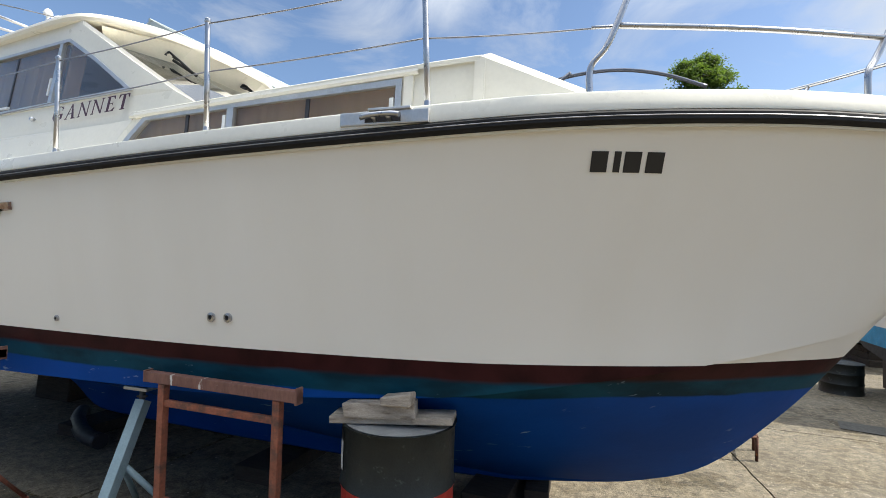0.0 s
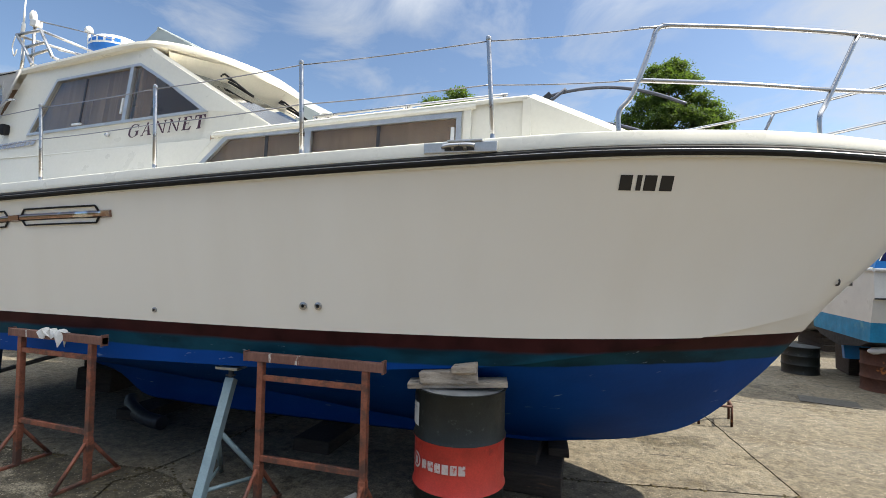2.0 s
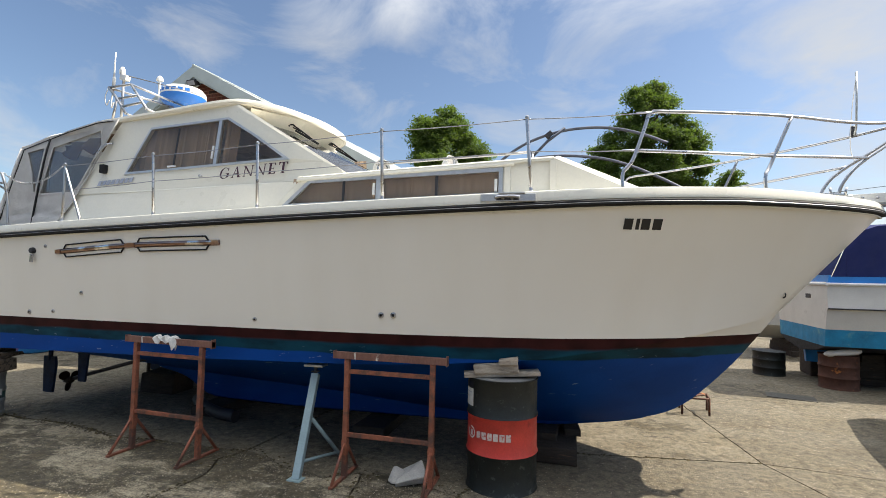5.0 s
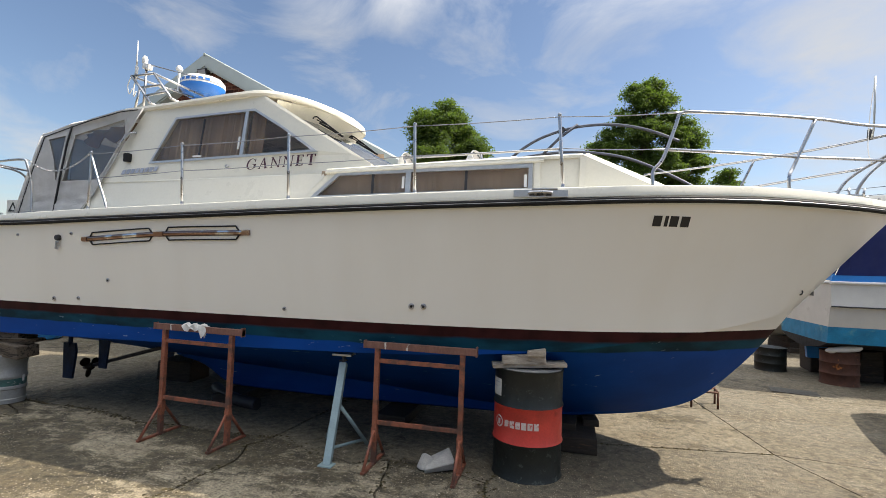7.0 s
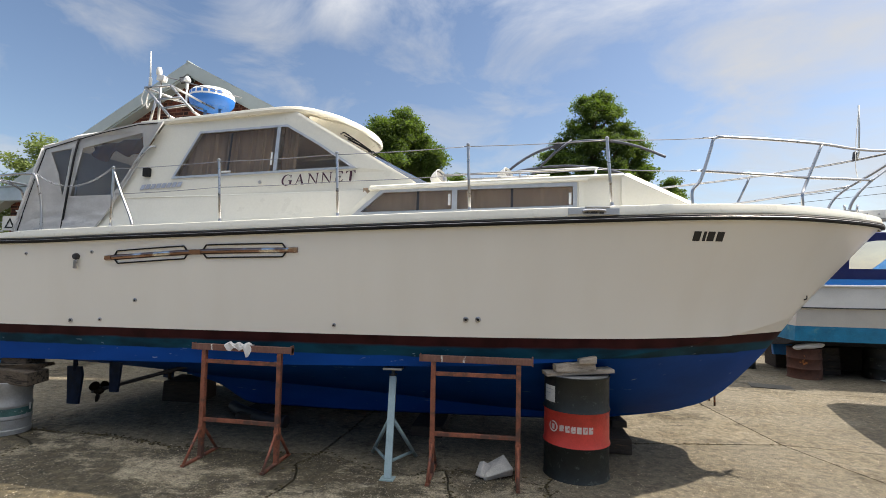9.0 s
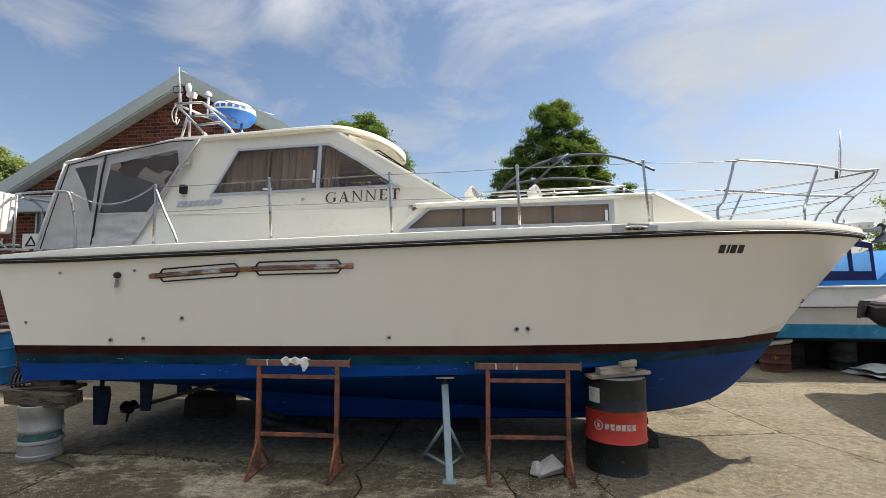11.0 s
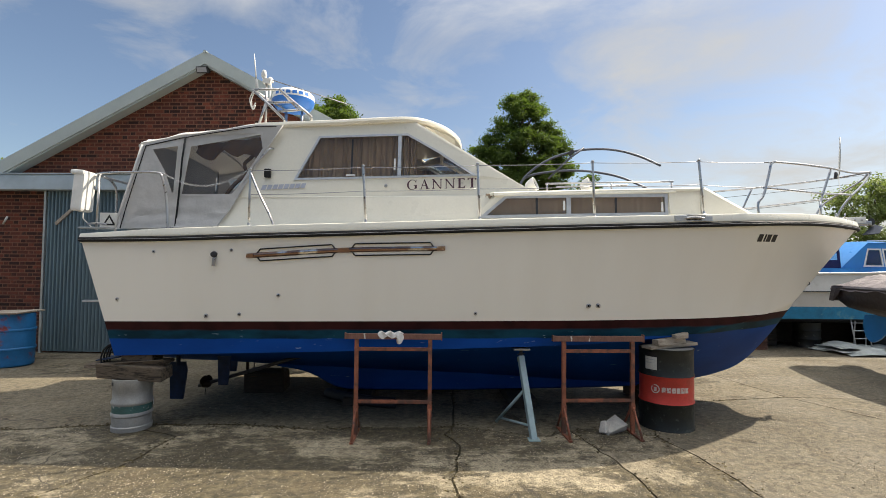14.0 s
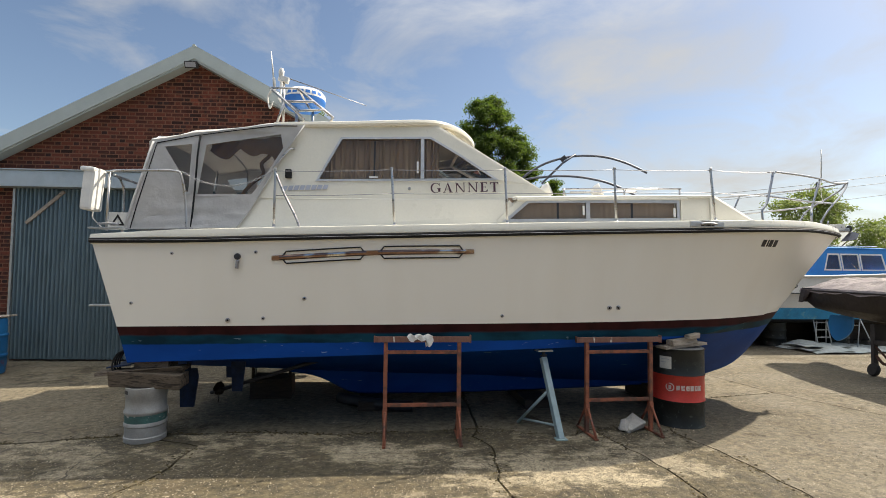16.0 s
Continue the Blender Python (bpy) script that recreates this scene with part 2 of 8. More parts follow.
WHITE = (0.87, 0.84, 0.765)
M_HULL = hull_material("hull_paint", WHITE, (0.04, 0.009, 0.009), (0.004, 0.052, 0.085), (0.001, 0.062, 0.31), 1.228, 1.134, 1.04, 0.0105)
M_GEL = material("white_gelcoat", (0.75, 0.725, 0.63), 0.32, vary=0.05, scale=1.5, fine=40, bump=0.02, second=(0.66, 0.625, 0.54), second_at=(0.62, 0.85))
M_DECK = material("deck_gelcoat", (0.76, 0.75, 0.71), 0.45, vary=0.08, scale=2, fine=120, bump=0.1)
M_CREAM = material("cream_gelcoat", (0.80, 0.755, 0.64), 0.3, vary=0.06, scale=1.5, fine=40, bump=0.02)
M_BLACK = material("black_rubber", (0.003, 0.003, 0.004), 0.75, vary=0.3, scale=6, bump=0.05)
M_STEEL = material("stainless_steel", (0.45, 0.45, 0.46), 0.30, metal=1.0, vary=0.06, scale=10, bump=0.0)
M_ALLOY = material("aluminium_frame", (0.58, 0.58, 0.57), 0.42, metal=0.85, vary=0.12, scale=12, bump=0.03)
M_WIRE = material("wire_rope", (0.30, 0.30, 0.32), 0.4, metal=0.8, vary=0.2)
M_GLASS = glass("tinted_glass", (0.93, 0.92, 0.90))
M_SCREEN = glass("windscreen_glass", (0.34, 0.40, 0.46), 0.08)
M_VINYL = glass("clear_vinyl", (0.86, 0.85, 0.83), 0.03, 0.03)
M_CURTAIN = material("brown_curtain", (0.42, 0.315, 0.225), 0.9, vary=0.2, scale=5, fine=200, bump=0.3)
M_INTERIOR = material("dark_wood_lining", (0.06, 0.04, 0.03), 0.6, vary=0.2)
M_CANVAS = material("grey_canvas", (0.60, 0.595, 0.59), 0.85, vary=0.14, scale=3, fine=7, bump=0.6, bump_size=0.03, second=(0.47, 0.465, 0.46), second_at=(0.5, 0.75), second_scale=2)
M_BLIND = material("tan_cloth", (0.20, 0.12, 0.07), 0.9, vary=0.2, scale=8, bump=0.2)
M_CANVAS_TOP = material("weathered_canvas_top", (0.80, 0.79, 0.775), 0.85, vary=0.16, scale=4, fine=300, bump=0.15)
M_NAVY = material("navy_lettering", (0.055, 0.012, 0.026), 0.4, vary=0.1, bump=0.0)
M_INK = material("black_lettering", (0.012, 0.012, 0.014), 0.4, vary=0.1, bump=0.0)
M_SILVER = material("silver_badge", (0.42, 0.44, 0.50), 0.4, metal=0.3, vary=0.1, bump=0.0)
# polished strip: brown base and silver patches stand in for its reflections
M_TRIM = material("trim_painted_reflections", (0.27, 0.175, 0.145), 0.02, metal=1.0, vary=0.2, scale=3, bump=0.02, second=(0.62, 0.61, 0.60), second_at=(0.51, 0.56), second_scale=1.6)
M_RADAR_BLUE = material("blue_radome_paint", (0.02, 0.16, 0.55), 0.35, vary=0.1)
M_PLASTIC = material("white_plastic", (0.75, 0.75, 0.73), 0.4, vary=0.08, bump=0.03)
M_DARK = material("dark_fitting", (0.03, 0.03, 0.035), 0.5, vary=0.2)
M_REDPAINT = material("red_oxide_steel", (0.30, 0.10, 0.055), 0.6, vary=0.35, scale=9, fine=60, bump=0.3, second=(0.11, 0.055, 0.04), second_at=(0.46, 0.62), second_scale=7)
M_TOPBAR = material("rusty_bar_with_paint_drips", (0.20, 0.095, 0.07), 0.65, vary=0.25, scale=12, bump=0.3, second=(0.60, 0.57, 0.52), second_at=(0.60, 0.64), second_scale=14, stretch=(1, 0.3, 0.3))
M_JACK = material("grey_green_steel_paint", (0.30, 0.40, 0.42), 0.45, vary=0.15, scale=8, bump=0.1, second=(0.18, 0.2, 0.19), second_at=(0.6, 0.75), second_scale=12)
M_GALV = material("galvanised_steel", (0.50, 0.52, 0.52), 0.45, metal=0.7, vary=0.2, scale=9, bump=0.1)
M_DRUMBLACK = material("black_drum_paint", (0.008, 0.012, 0.011), 0.5, vary=0.4, scale=7, bump=0.14, second=(0.05, 0.06, 0.053), second_at=(0.58, 0.66), second_scale=13)
M_DRUMRED = material("red_drum_band", (0.52, 0.045, 0.03), 0.45, vary=0.2, scale=7, bump=0.12, second=(0.26, 0.03, 0.025), second_at=(0.58, 0.75), second_scale=8)
M_WORN = material("worn_white_print", (0.62, 0.52, 0.48), 0.6, vary=0.2, second=(0.5, 0.06, 0.045), second_at=(0.52, 0.60), second_scale=22)
M_LABEL = material("paper_label", (0.62, 0.62, 0.58), 0.7, vary=0.12, scale=20)
M_WOOD = material("weathered_timber", (0.42, 0.36, 0.29), 0.8, vary=0.3, scale=6, fine=60, bump=0.5, stretch=(1, 6, 6), second=(0.2, 0.16, 0.12), second_at=(0.5, 0.7), second_scale=5)
M_WOODDARK = material("dark_brown_timber", (0.045, 0.034, 0.025), 0.8, vary=0.4, scale=6, fine=60, bump=0.5, stretch=(1, 6, 6), second=(0.14, 0.078, 0.04), second_at=(0.6, 0.74), second_scale=4)
M_KEG = material("dull_aluminium_keg", (0.36, 0.36, 0.345), 0.55, metal=0.25, vary=0.18, scale=7, bump=0.1, second=(0.3, 0.28, 0.24), second_at=(0.55, 0.75), second_scale=6)
M_KEGBAND = material("green_keg_band", (0.05, 0.13, 0.12), 0.5, vary=0.3, scale=9, second=(0.42, 0.43, 0.42), second_at=(0.55, 0.62), second_scale=14)
M_RUST = material("heavy_rust", (0.085, 0.034, 0.021), 0.8, vary=0.35, scale=8, bump=0.4, second=(0.40, 0.14, 0.035), second_at=(0.6, 0.68), second_scale=6)
M_BLUEDRUM = material("blue_plastic", (0.02, 0.13, 0.42), 0.4, vary=0.15, scale=5, second=(0.05, 0.28, 0.42), second_at=(0.5, 0.7), second_scale=3)
M_TEALDRUM = material("faded_blue_drum", (0.012, 0.17, 0.42), 0.5, vary=0.2, scale=6, bump=0.1, second=(0.20, 0.035, 0.04), second_at=(0.56, 0.64), second_scale=2.4)
M_STONE = material("broken_concrete", (0.48, 0.46, 0.42), 0.9, vary=0.25, scale=9, bump=0.5)
M_CLOTH = material("white_rag", (0.72, 0.71, 0.68), 0.9, vary=0.12, scale=20, bump=0.2)
M_BRICK = material("red_brown_brick", (0.125, 0.031, 0.017), 0.85, vary=0.4, scale=5, fine=60, bump=0.6, second=(0.038, 0.018, 0.015), second_at=(0.44, 0.64), second_scale=4.5, per_piece=0.8)
M_MORTAR = material("old_mortar", (0.23, 0.105, 0.066), 0.9, vary=0.2, scale=10, bump=0.3)
M_VERGE = material("grey_sheet_trim", (0.44, 0.49, 0.48), 0.5, vary=0.1, scale=2, bump=0.05)
M_ROOF = material("grey_roof_sheet", (0.30, 0.32, 0.32), 0.6, vary=0.15, scale=2)
M_ZINC = material("zinc_flashing", (0.46, 0.52, 0.56), 0.45, metal=0.35, vary=0.15, scale=3, second=(0.34, 0.20, 0.13), second_at=(0.68, 0.76), second_scale=2.2)
M_DOOR = material("blue_grey_corrugated_steel", (0.15, 0.215, 0.25), 0.5, metal=0.3, vary=0.18, scale=3, stretch=(3, 3, 0.5), second=(0.17, 0.22, 0.24), second_at=(0.5, 0.75), second_scale=2)
M_BSTRIPE = material("turquoise_antifouling", (0.008, 0.23, 0.44), 0.6, vary=0.3, scale=4, bump=0.15, second=(0.12, 0.33, 0.38), second_at=(0.56, 0.7), second_scale=3)
M_BBLUE = material("bright_blue_paint", (0.02, 0.22, 0.60), 0.35, vary=0.1, scale=3)
M_NAVYCANVAS = material("navy_canvas", (0.012, 0.022, 0.12), 0.8, vary=0.25, scale=3, fine=300, bump=0.2)
M_GREYWHITE = material("aged_white_gelcoat", (0.66, 0.645, 0.60), 0.4, vary=0.1, scale=2, second=(0.45, 0.43, 0.38), second_at=(0.6, 0.8))
M_COVER = material("pinkish_grey_tarpaulin", (0.20, 0.172, 0.176), 0.6, vary=0.2, scale=6, bump=0.4, bump_size=0.03)
M_DARKHULL = material("dark_maroon_hull", (0.013, 0.008, 0.010), 0.5, vary=0.2)
M_TARP = material("pale_groundsheet", (0.42, 0.46, 0.45), 0.6, vary=0.2, scale=5, bump=0.4, bump_size=0.03)
M_PROP = material("dull_bronze", (0.022, 0.016, 0.010), 0.45, metal=0.7, vary=0.3)
# antifouling blue, darkened in colour for the shade below the stern
M_SHADED_BLUE = material("antifouling_darkened_for_shade", (0.002, 0.018, 0.06), 0.7, vary=0.4, scale=9, bump=0.3)
# near-black that puts the deep shade under the next boat into colour
M_UNDER = material("underbody_painted_as_shade", (0.008, 0.009, 0.012), 0.7, vary=0.3)
M_GRIT = material("loose_grit", (0.30, 0.255, 0.19), 0.9, vary=0.3, per_piece=0.6, bump=0)
M_MOSS = material("dark_moss", (0.075, 0.058, 0.024), 1.0, vary=0.4, scale=30, per_piece=0.5, bump=0.4)
M_COVERPLATE = material("worn_drain_cover", (0.07, 0.066, 0.055), 0.7, metal=0.2, vary=0.3, scale=14, bump=0.4)
M_BARK = material("bark", (0.10, 0.075, 0.05), 0.9, vary=0.3, bump=0.5)
M_LEAF = material("leaf_green", (0.065, 0.105, 0.022), 0.75, vary=0.35, scale=0.5, fine=3, bump=0, per_piece=0.45)
M_LEAF_LIGHT = material("leaf_green_light", (0.17, 0.22, 0.075), 0.55, vary=0.3, scale=0.6, fine=4, bump=0, per_piece=0.45)
let_through(M_LEAF, (0.16, 0.26, 0.03), 0.4)
let_through(M_LEAF_LIGHT, (0.24, 0.32, 0.06), 0.4)
let_through(M_CANVAS, (0.58, 0.575, 0.57), 0.3)
let_through(M_CANVAS_TOP, (0.6, 0.58, 0.55), 0.3)
let_through(M_NAVYCANVAS, (0.02, 0.04, 0.3), 0.25)
let_through(M_CURTAIN, (0.5, 0.38, 0.28), 0.3)
M_HOOP = material("dull_grey_tube", (0.11, 0.12, 0.15), 0.45, metal=0.5, vary=0.2)
M_WOODGREY = material("split_grey_brown_timber", (0.15, 0.115, 0.082), 0.85, vary=0.35, scale=6, fine=60, bump=0.6, stretch=(1, 6, 6), second=(0.035, 0.026, 0.018), second_at=(0.47, 0.62), second_scale=6)
M_TYRE = material("tyre_rubber", (0.02, 0.02, 0.02), 0.8, vary=0.2)
M_CARPAINT = material("dark_car_paint", (0.012, 0.012, 0.016), 0.2, vary=0.05, coat=0.5)
M_REDLAMP = material("red_lamp_lens", (0.5, 0.02, 0.02), 0.2, vary=0.05)


def concrete_material(name, moss_at, light=1.0, dirt=0.75, gravel=1.0, drawn=(1, 1, 1)):
    """Worn concrete with moss from moss_at on the noise scale, exposed stones and hairline cracks."""
    m = bpy.data.materials.new(name)
    m.use_nodes = True
    n, l = m.node_tree.nodes, m.node_tree.links
    b = n["Principled BSDF"]
    tc = n.new("ShaderNodeTexCoord")

    along_ = n.new("ShaderNodeMapping")
    along_.inputs["Scale"].default_value = drawn
    along_.inputs["Rotation"].default_value = (0, 0, radians(-20))
    l.new(tc.outputs["Object"], along_.inputs[0])

    def noise_at(s, detail=6, rough=0.6, distort=0.0):
        t = n.new("ShaderNodeTexNoise")
        t.inputs["Scale"].default_value, t.inputs["Detail"].default_value = s, detail
        t.inputs["Roughness"].default_value, t.inputs["Distortion"].default_value = rough, distort
        l.new(along_.outputs[0] if s < 3 else tc.outputs["Object"], t.inputs["Vector"])
        return t.outputs["Fac"]

    def ramp(sock, lo, hi, a=0.0, bb=1.0):
        r = n.new("ShaderNodeMapRange")
        r.interpolation_type = "SMOOTHSTEP"
        r.inputs["From Min"].default_value, r.inputs["From Max"].default_value = lo, hi
        r.inputs["To Min"].default_value, r.inputs["To Max"].default_value = a, bb
        l.new(sock, r.inputs["Value"])
        return r.outputs[0]

    def mixed(fac, a, bb, blend="MIX"):
        k = n.new("ShaderNodeMix")
        k.data_type, k.blend_type = "RGBA", blend
        if isinstance(fac, (int, float)):
            k.inputs["Factor"].default_value = fac
        else:
            l.new(fac, k.inputs["Factor"])
        for nm, v in (("A", a), ("B", bb)):
            if isinstance(v, tuple):
                k.inputs[nm].default_value = (*v, 1)
            else:
                l.new(v, k.inputs[nm])
        return k.outputs["Result"]

    col = mixed(ramp(noise_at(0.5, 7), 0.38, 0.66), tuple(k * light for k in (0.288, 0.245, 0.170)), tuple(k * light for k in (0.207, 0.175, 0.120)))
    col = mixed(ramp(noise_at(1.4, 9, 0.7), 0.54, 0.70, 0, 0.8), col, tuple(k * light for k in (0.345, 0.308, 0.238)))
    moss = mixed(ramp(noise_at(9, 8, 0.75), 0.42, 0.58), (0.026, 0.021, 0.010), (0.088, 0.070, 0.036))
    grit = n.new("ShaderNodeMath")
    grit.operation = "MULTIPLY_ADD"
    grit.inputs[1].default_value = 0.16
    l.new(noise_at(70, 4, 0.8), grit.inputs[0])
    l.new(noise_at(0.75, 12, 0.74), grit.inputs[2])
    col = mixed(ramp(grit.outputs[0], moss_at + 0.08, moss_at + 0.13, 0, 0.92), col, moss)
    col = mixed(ramp(noise_at(2.3, 10, 0.72, distort=0.6), 0.50, 0.66, 0, dirt), col, (0.115, 0.086, 0.048))
    # exposed aggregate
    vor = n.new("ShaderNodeTexVoronoi")
    vor.inputs["Scale"].default_value = 62
    l.new(tc.outputs["Object"], vor.inputs["Vector"])
    stone = ramp(vor.outputs["Distance"], 0.28, 0.40, 1, 0)
    sel = n.new("ShaderNodeSeparateColor")
    l.new(vor.outputs["Color"], sel.inputs[0])
    keep = ramp(sel.outputs[0], 0.78, 0.82, 0, gravel)
    mm = n.new("ShaderNodeMath")
    mm.operation = "MULTIPLY"
    l.new(stone, mm.inputs[0])
    l.new(keep, mm.inputs[1])
    worn = n.new("ShaderNodeMath")
    worn.operation = "MULTIPLY"
    l.new(mm.outputs[0], worn.inputs[0])
    l.new(ramp(noise_at(1.1, 5), 0.36, 0.55), worn.inputs[1])
    col = mixed(worn.outputs[0], col, (0.36, 0.31, 0.235))
    col = mixed(ramp(noise_at(55, 8, 0.8), 0.47, 0.60, 0.0, 0.75), col, (0.075, 0.062, 0.04))
    col = mixed(0.8, col, ramp(noise_at(13, 9, 0.8), 0.36, 0.66, 0.45, 1.6), "MULTIPLY")
    # hairline cracks
    cv = n.new("ShaderNodeTexVoronoi")
    cv.feature = "DISTANCE_TO_EDGE"
    cv.inputs["Scale"].default_value = 0.42
    warp = n.new("ShaderNodeTexNoise")
    warp.inputs["Scale"].default_value, warp.inputs["Detail"].default_value = 2.2, 8
    l.new(tc.outputs["Object"], warp.inputs["Vector"])
    wm = n.new("ShaderNodeMix")
    wm.data_type, wm.blend_type = "RGBA", "LINEAR_LIGHT"
    wm.inputs["Factor"].default_value = 0.22
    l.new(tc.outputs["Object"], wm.inputs["A"])
    l.new(warp.outputs["Color"], wm.inputs["B"])
    l.new(wm.outputs["Result"], cv.inputs["Vector"])
    crack = ramp(cv.outputs["Distance"], 0.001, 0.005, 1, 0)
    cm = n.new("ShaderNodeMath")
    cm.operation = "MULTIPLY"
    l.new(crack, cm.inputs[0])
    l.new(ramp(noise_at(0.6, 3), 0.5, 0.58), cm.inputs[1])
    col = mixed(cm.outputs[0], col, (0.05, 0.042, 0.03))
    l.new(col, b.inputs["Base Color"])
    l.new(ramp(noise_at(1.3, 6), 0.35, 0.65, 0.75, 0.95), b.inputs["Roughness"])
    bp = n.new("ShaderNodeBump")
    bp.inputs["Strength"].default_value, bp.inputs["Distance"].default_value = 0.8, 0.016
    l.new(noise_at(42, 9, 0.75), bp.inputs["Height"])
    l.new(bp.outputs[0], b.inputs["Normal"])
    return m


M_CONCRETE = concrete_material("yard_concrete", 0.56, 0.53, 0.58, 1.0)
M_CONCRETE_MOSSY = concrete_material("mossy_concrete", 0.45, 1.32, 0.6, 1.0, (0.7, 1.2, 1.0))
M_CONCRETE_SMOOTH = concrete_material("smooth_plain_concrete", 0.545, 0.68, 0.6, 0.1)
M_CONCRETE_PALE = concrete_material("pale_repaired_concrete", 0.45, 1.0, 0.65, 0.7)
M_JOINT = material("joint_dirt_and_moss", (0.055, 0.05, 0.03), 0.95, vary=0.4, scale=9, bump=0.4)


# ---- building helpers ----
def link(name, me, mat, parent=None, label="", smooth=False):
    me.materials.append(mat)
    if smooth:
        for p in me.polygons:
            p.use_smooth = True
    ob = new(name, me)
    if parent is not None:
        ob.parent = parent
        if parent.parent is None:
            ob.matrix_parent_inverse = parent.matrix_basis.inverted()
    if mat.name in ("tinted_glass", "windscreen_glass", "clear_vinyl"):
        ob.visible_shadow = False
    if label:
        ob["label"] = label
    return ob


def part(name, bm, mat, parent=None, label="", smooth=False):
    """One mesh object of its own, made in world metres, under a thing or a part."""
    bmesh.ops.recalc_face_normals(bm, faces=bm.faces)
    me = bpy.data.meshes.new(name)
    bm.to_mesh(me)
    bm.free()
    ob = link(name, me, mat, parent, label, smooth)
    if smooth:
        me.set_sharp_from_angle(angle=radians(38))
    return ob


def thing(name, at, label, category, group="", kind=""):
    """The Empty at a thing's base, which carries its tags."""
    ob = new(name)
    ob.empty_display_size = 0.1
    ob.matrix_basis = Matrix.Translation(at)
    return tagged(ob, label, category, group, kind)


def solid(name, bm, mat, label, category, group="", kind="", smooth=False):
    """A thing that is one mesh."""
    return tagged(part(name, bm, mat, None, "", smooth), label, category, group, kind)


def add_box(bm, at, size, turn=(0, 0, 0), bevel=0.0, jitter=0.0):
    m = pose(*at, *turn) @ Matrix.Diagonal((*size, 1))
    made = bmesh.ops.create_cube(bm, size=1.0, matrix=m)["verts"]
    if jitter:
        for v in made:
            v.co += Vector([random.uniform(-jitter, jitter) for _ in range(3)])
    if bevel:
        edges = list({e for v in made for e in v.link_edges})
        bmesh.ops.bevel(bm, geom=edges, offset=bevel, segments=2, affect="EDGES", profile=0.6)
    return bm


def box(at, size, turn=(0, 0, 0), bevel=0.004, jitter=0.0):
    return add_box(bmesh.new(), at, size, turn, bevel, jitter)


def smooth_path(points, steps=6, closed=False):
    """Catmull-Rom through the points."""
    pts = [Vector(p) for p in points]
    out = []
    k = len(pts)
    for i in range(k if closed else k - 1):
        if closed:
            a, b, c, d = pts[i - 1], pts[i], pts[(i + 1) % k], pts[(i + 2) % k]
        else:
            a, b, c, d = pts[max(i - 1, 0)], pts[i], pts[i + 1], pts[min(i + 2, k - 1)]
        for s in range(steps):
            t = s / steps
            out.append(0.5 * ((2 * b) + (c - a) * t + (2 * a - 5 * b + 4 * c - d) * t * t + (3 * b - a - 3 * c + d) * t ** 3))
    if not closed:
        out.append(pts[-1])
    return out


def add_tube(bm, points, r, sides=8, taper=None):
    pts = [Vector(p) for p in points]
    rings = []
    side = None
    for i, p in enumerate(pts):
        d = (pts[min(i + 1, len(pts) - 1)] - pts[max(i - 1, 0)]).normalized()
        if side is None:
            side = d.cross(Vector((0, 0, 1)))
            if side.length < 0.1:
                side = d.cross(Vector((0, 1, 0)))
        side = (side - d * side.dot(d)).normalized()
        up = d.cross(side)
        rr = r if taper is None else r + (taper - r) * i / (len(pts) - 1)
        rings.append([bm.verts.new(p + rr * (math.cos(a) * side + math.sin(a) * up)) for a in (2 * math.pi * k / sides for k in range(sides))])
    for a, b in zip(rings, rings[1:]):
        for k in range(sides):
            bm.faces.new((a[k], a[(k + 1) % sides], b[(k + 1) % sides], b[k])).smooth = True
    bm.faces.new(rings[0][::-1])
    bm.faces.new(rings[-1])
    return bm


def tube(points, r, sides=8, taper=None):
    return add_tube(bmesh.new(), points, r, sides, taper)


def add_lathe(bm, profile, at=(0, 0, 0), sides=32, turn=None):
    """Turn a profile of (radius, height) round the vertical through at."""
    m = Matrix.Translation(at) @ (turn or Matrix())
    rings = []
    for r, z in profile:
        rings.append([bm.verts.new(m @ Vector((r * math.cos(a), r * math.sin(a), z))) for a in (2 * math.pi * k / sides for k in range(sides))])
    for a, b in zip(rings, rings[1:]):
        for k in range(sides):
            bm.faces.new((a[k], a[(k + 1) % sides], b[(k + 1) % sides], b[k]))
    bm.faces.new(rings[0][::-1])
    bm.faces.new(rings[-1])
    return bm


def lathe(profile, at=(0, 0, 0), sides=32, turn=None):
    return add_lathe(bmesh.new(), profile, at, sides, turn)


def loft(rows, closed_u=False, cap=False):
    """A sheet through rows of points."""
    bm = bmesh.new()
    vs = [[bm.verts.new(p) for p in row] for row in rows]
    for a, b in zip(vs, vs[1:]):
        k = len(a)
        for i in range(k if closed_u else k - 1):
            j = (i + 1) % k
            bm.faces.new((a[i], a[j], b[j], b[i]))
    if cap:
        bm.faces.new(vs[0][::-1])
        bm.faces.new(vs[-1])
    bmesh.ops.remove_doubles(bm, verts=bm.verts, dist=1e-5)
    return bm


def thick(bm, t):
    """Give a sheet thickness."""
    bmesh.ops.recalc_face_normals(bm, faces=bm.faces)
    bmesh.ops.solidify(bm, geom=list(bm.faces), thickness=t)
    return bm


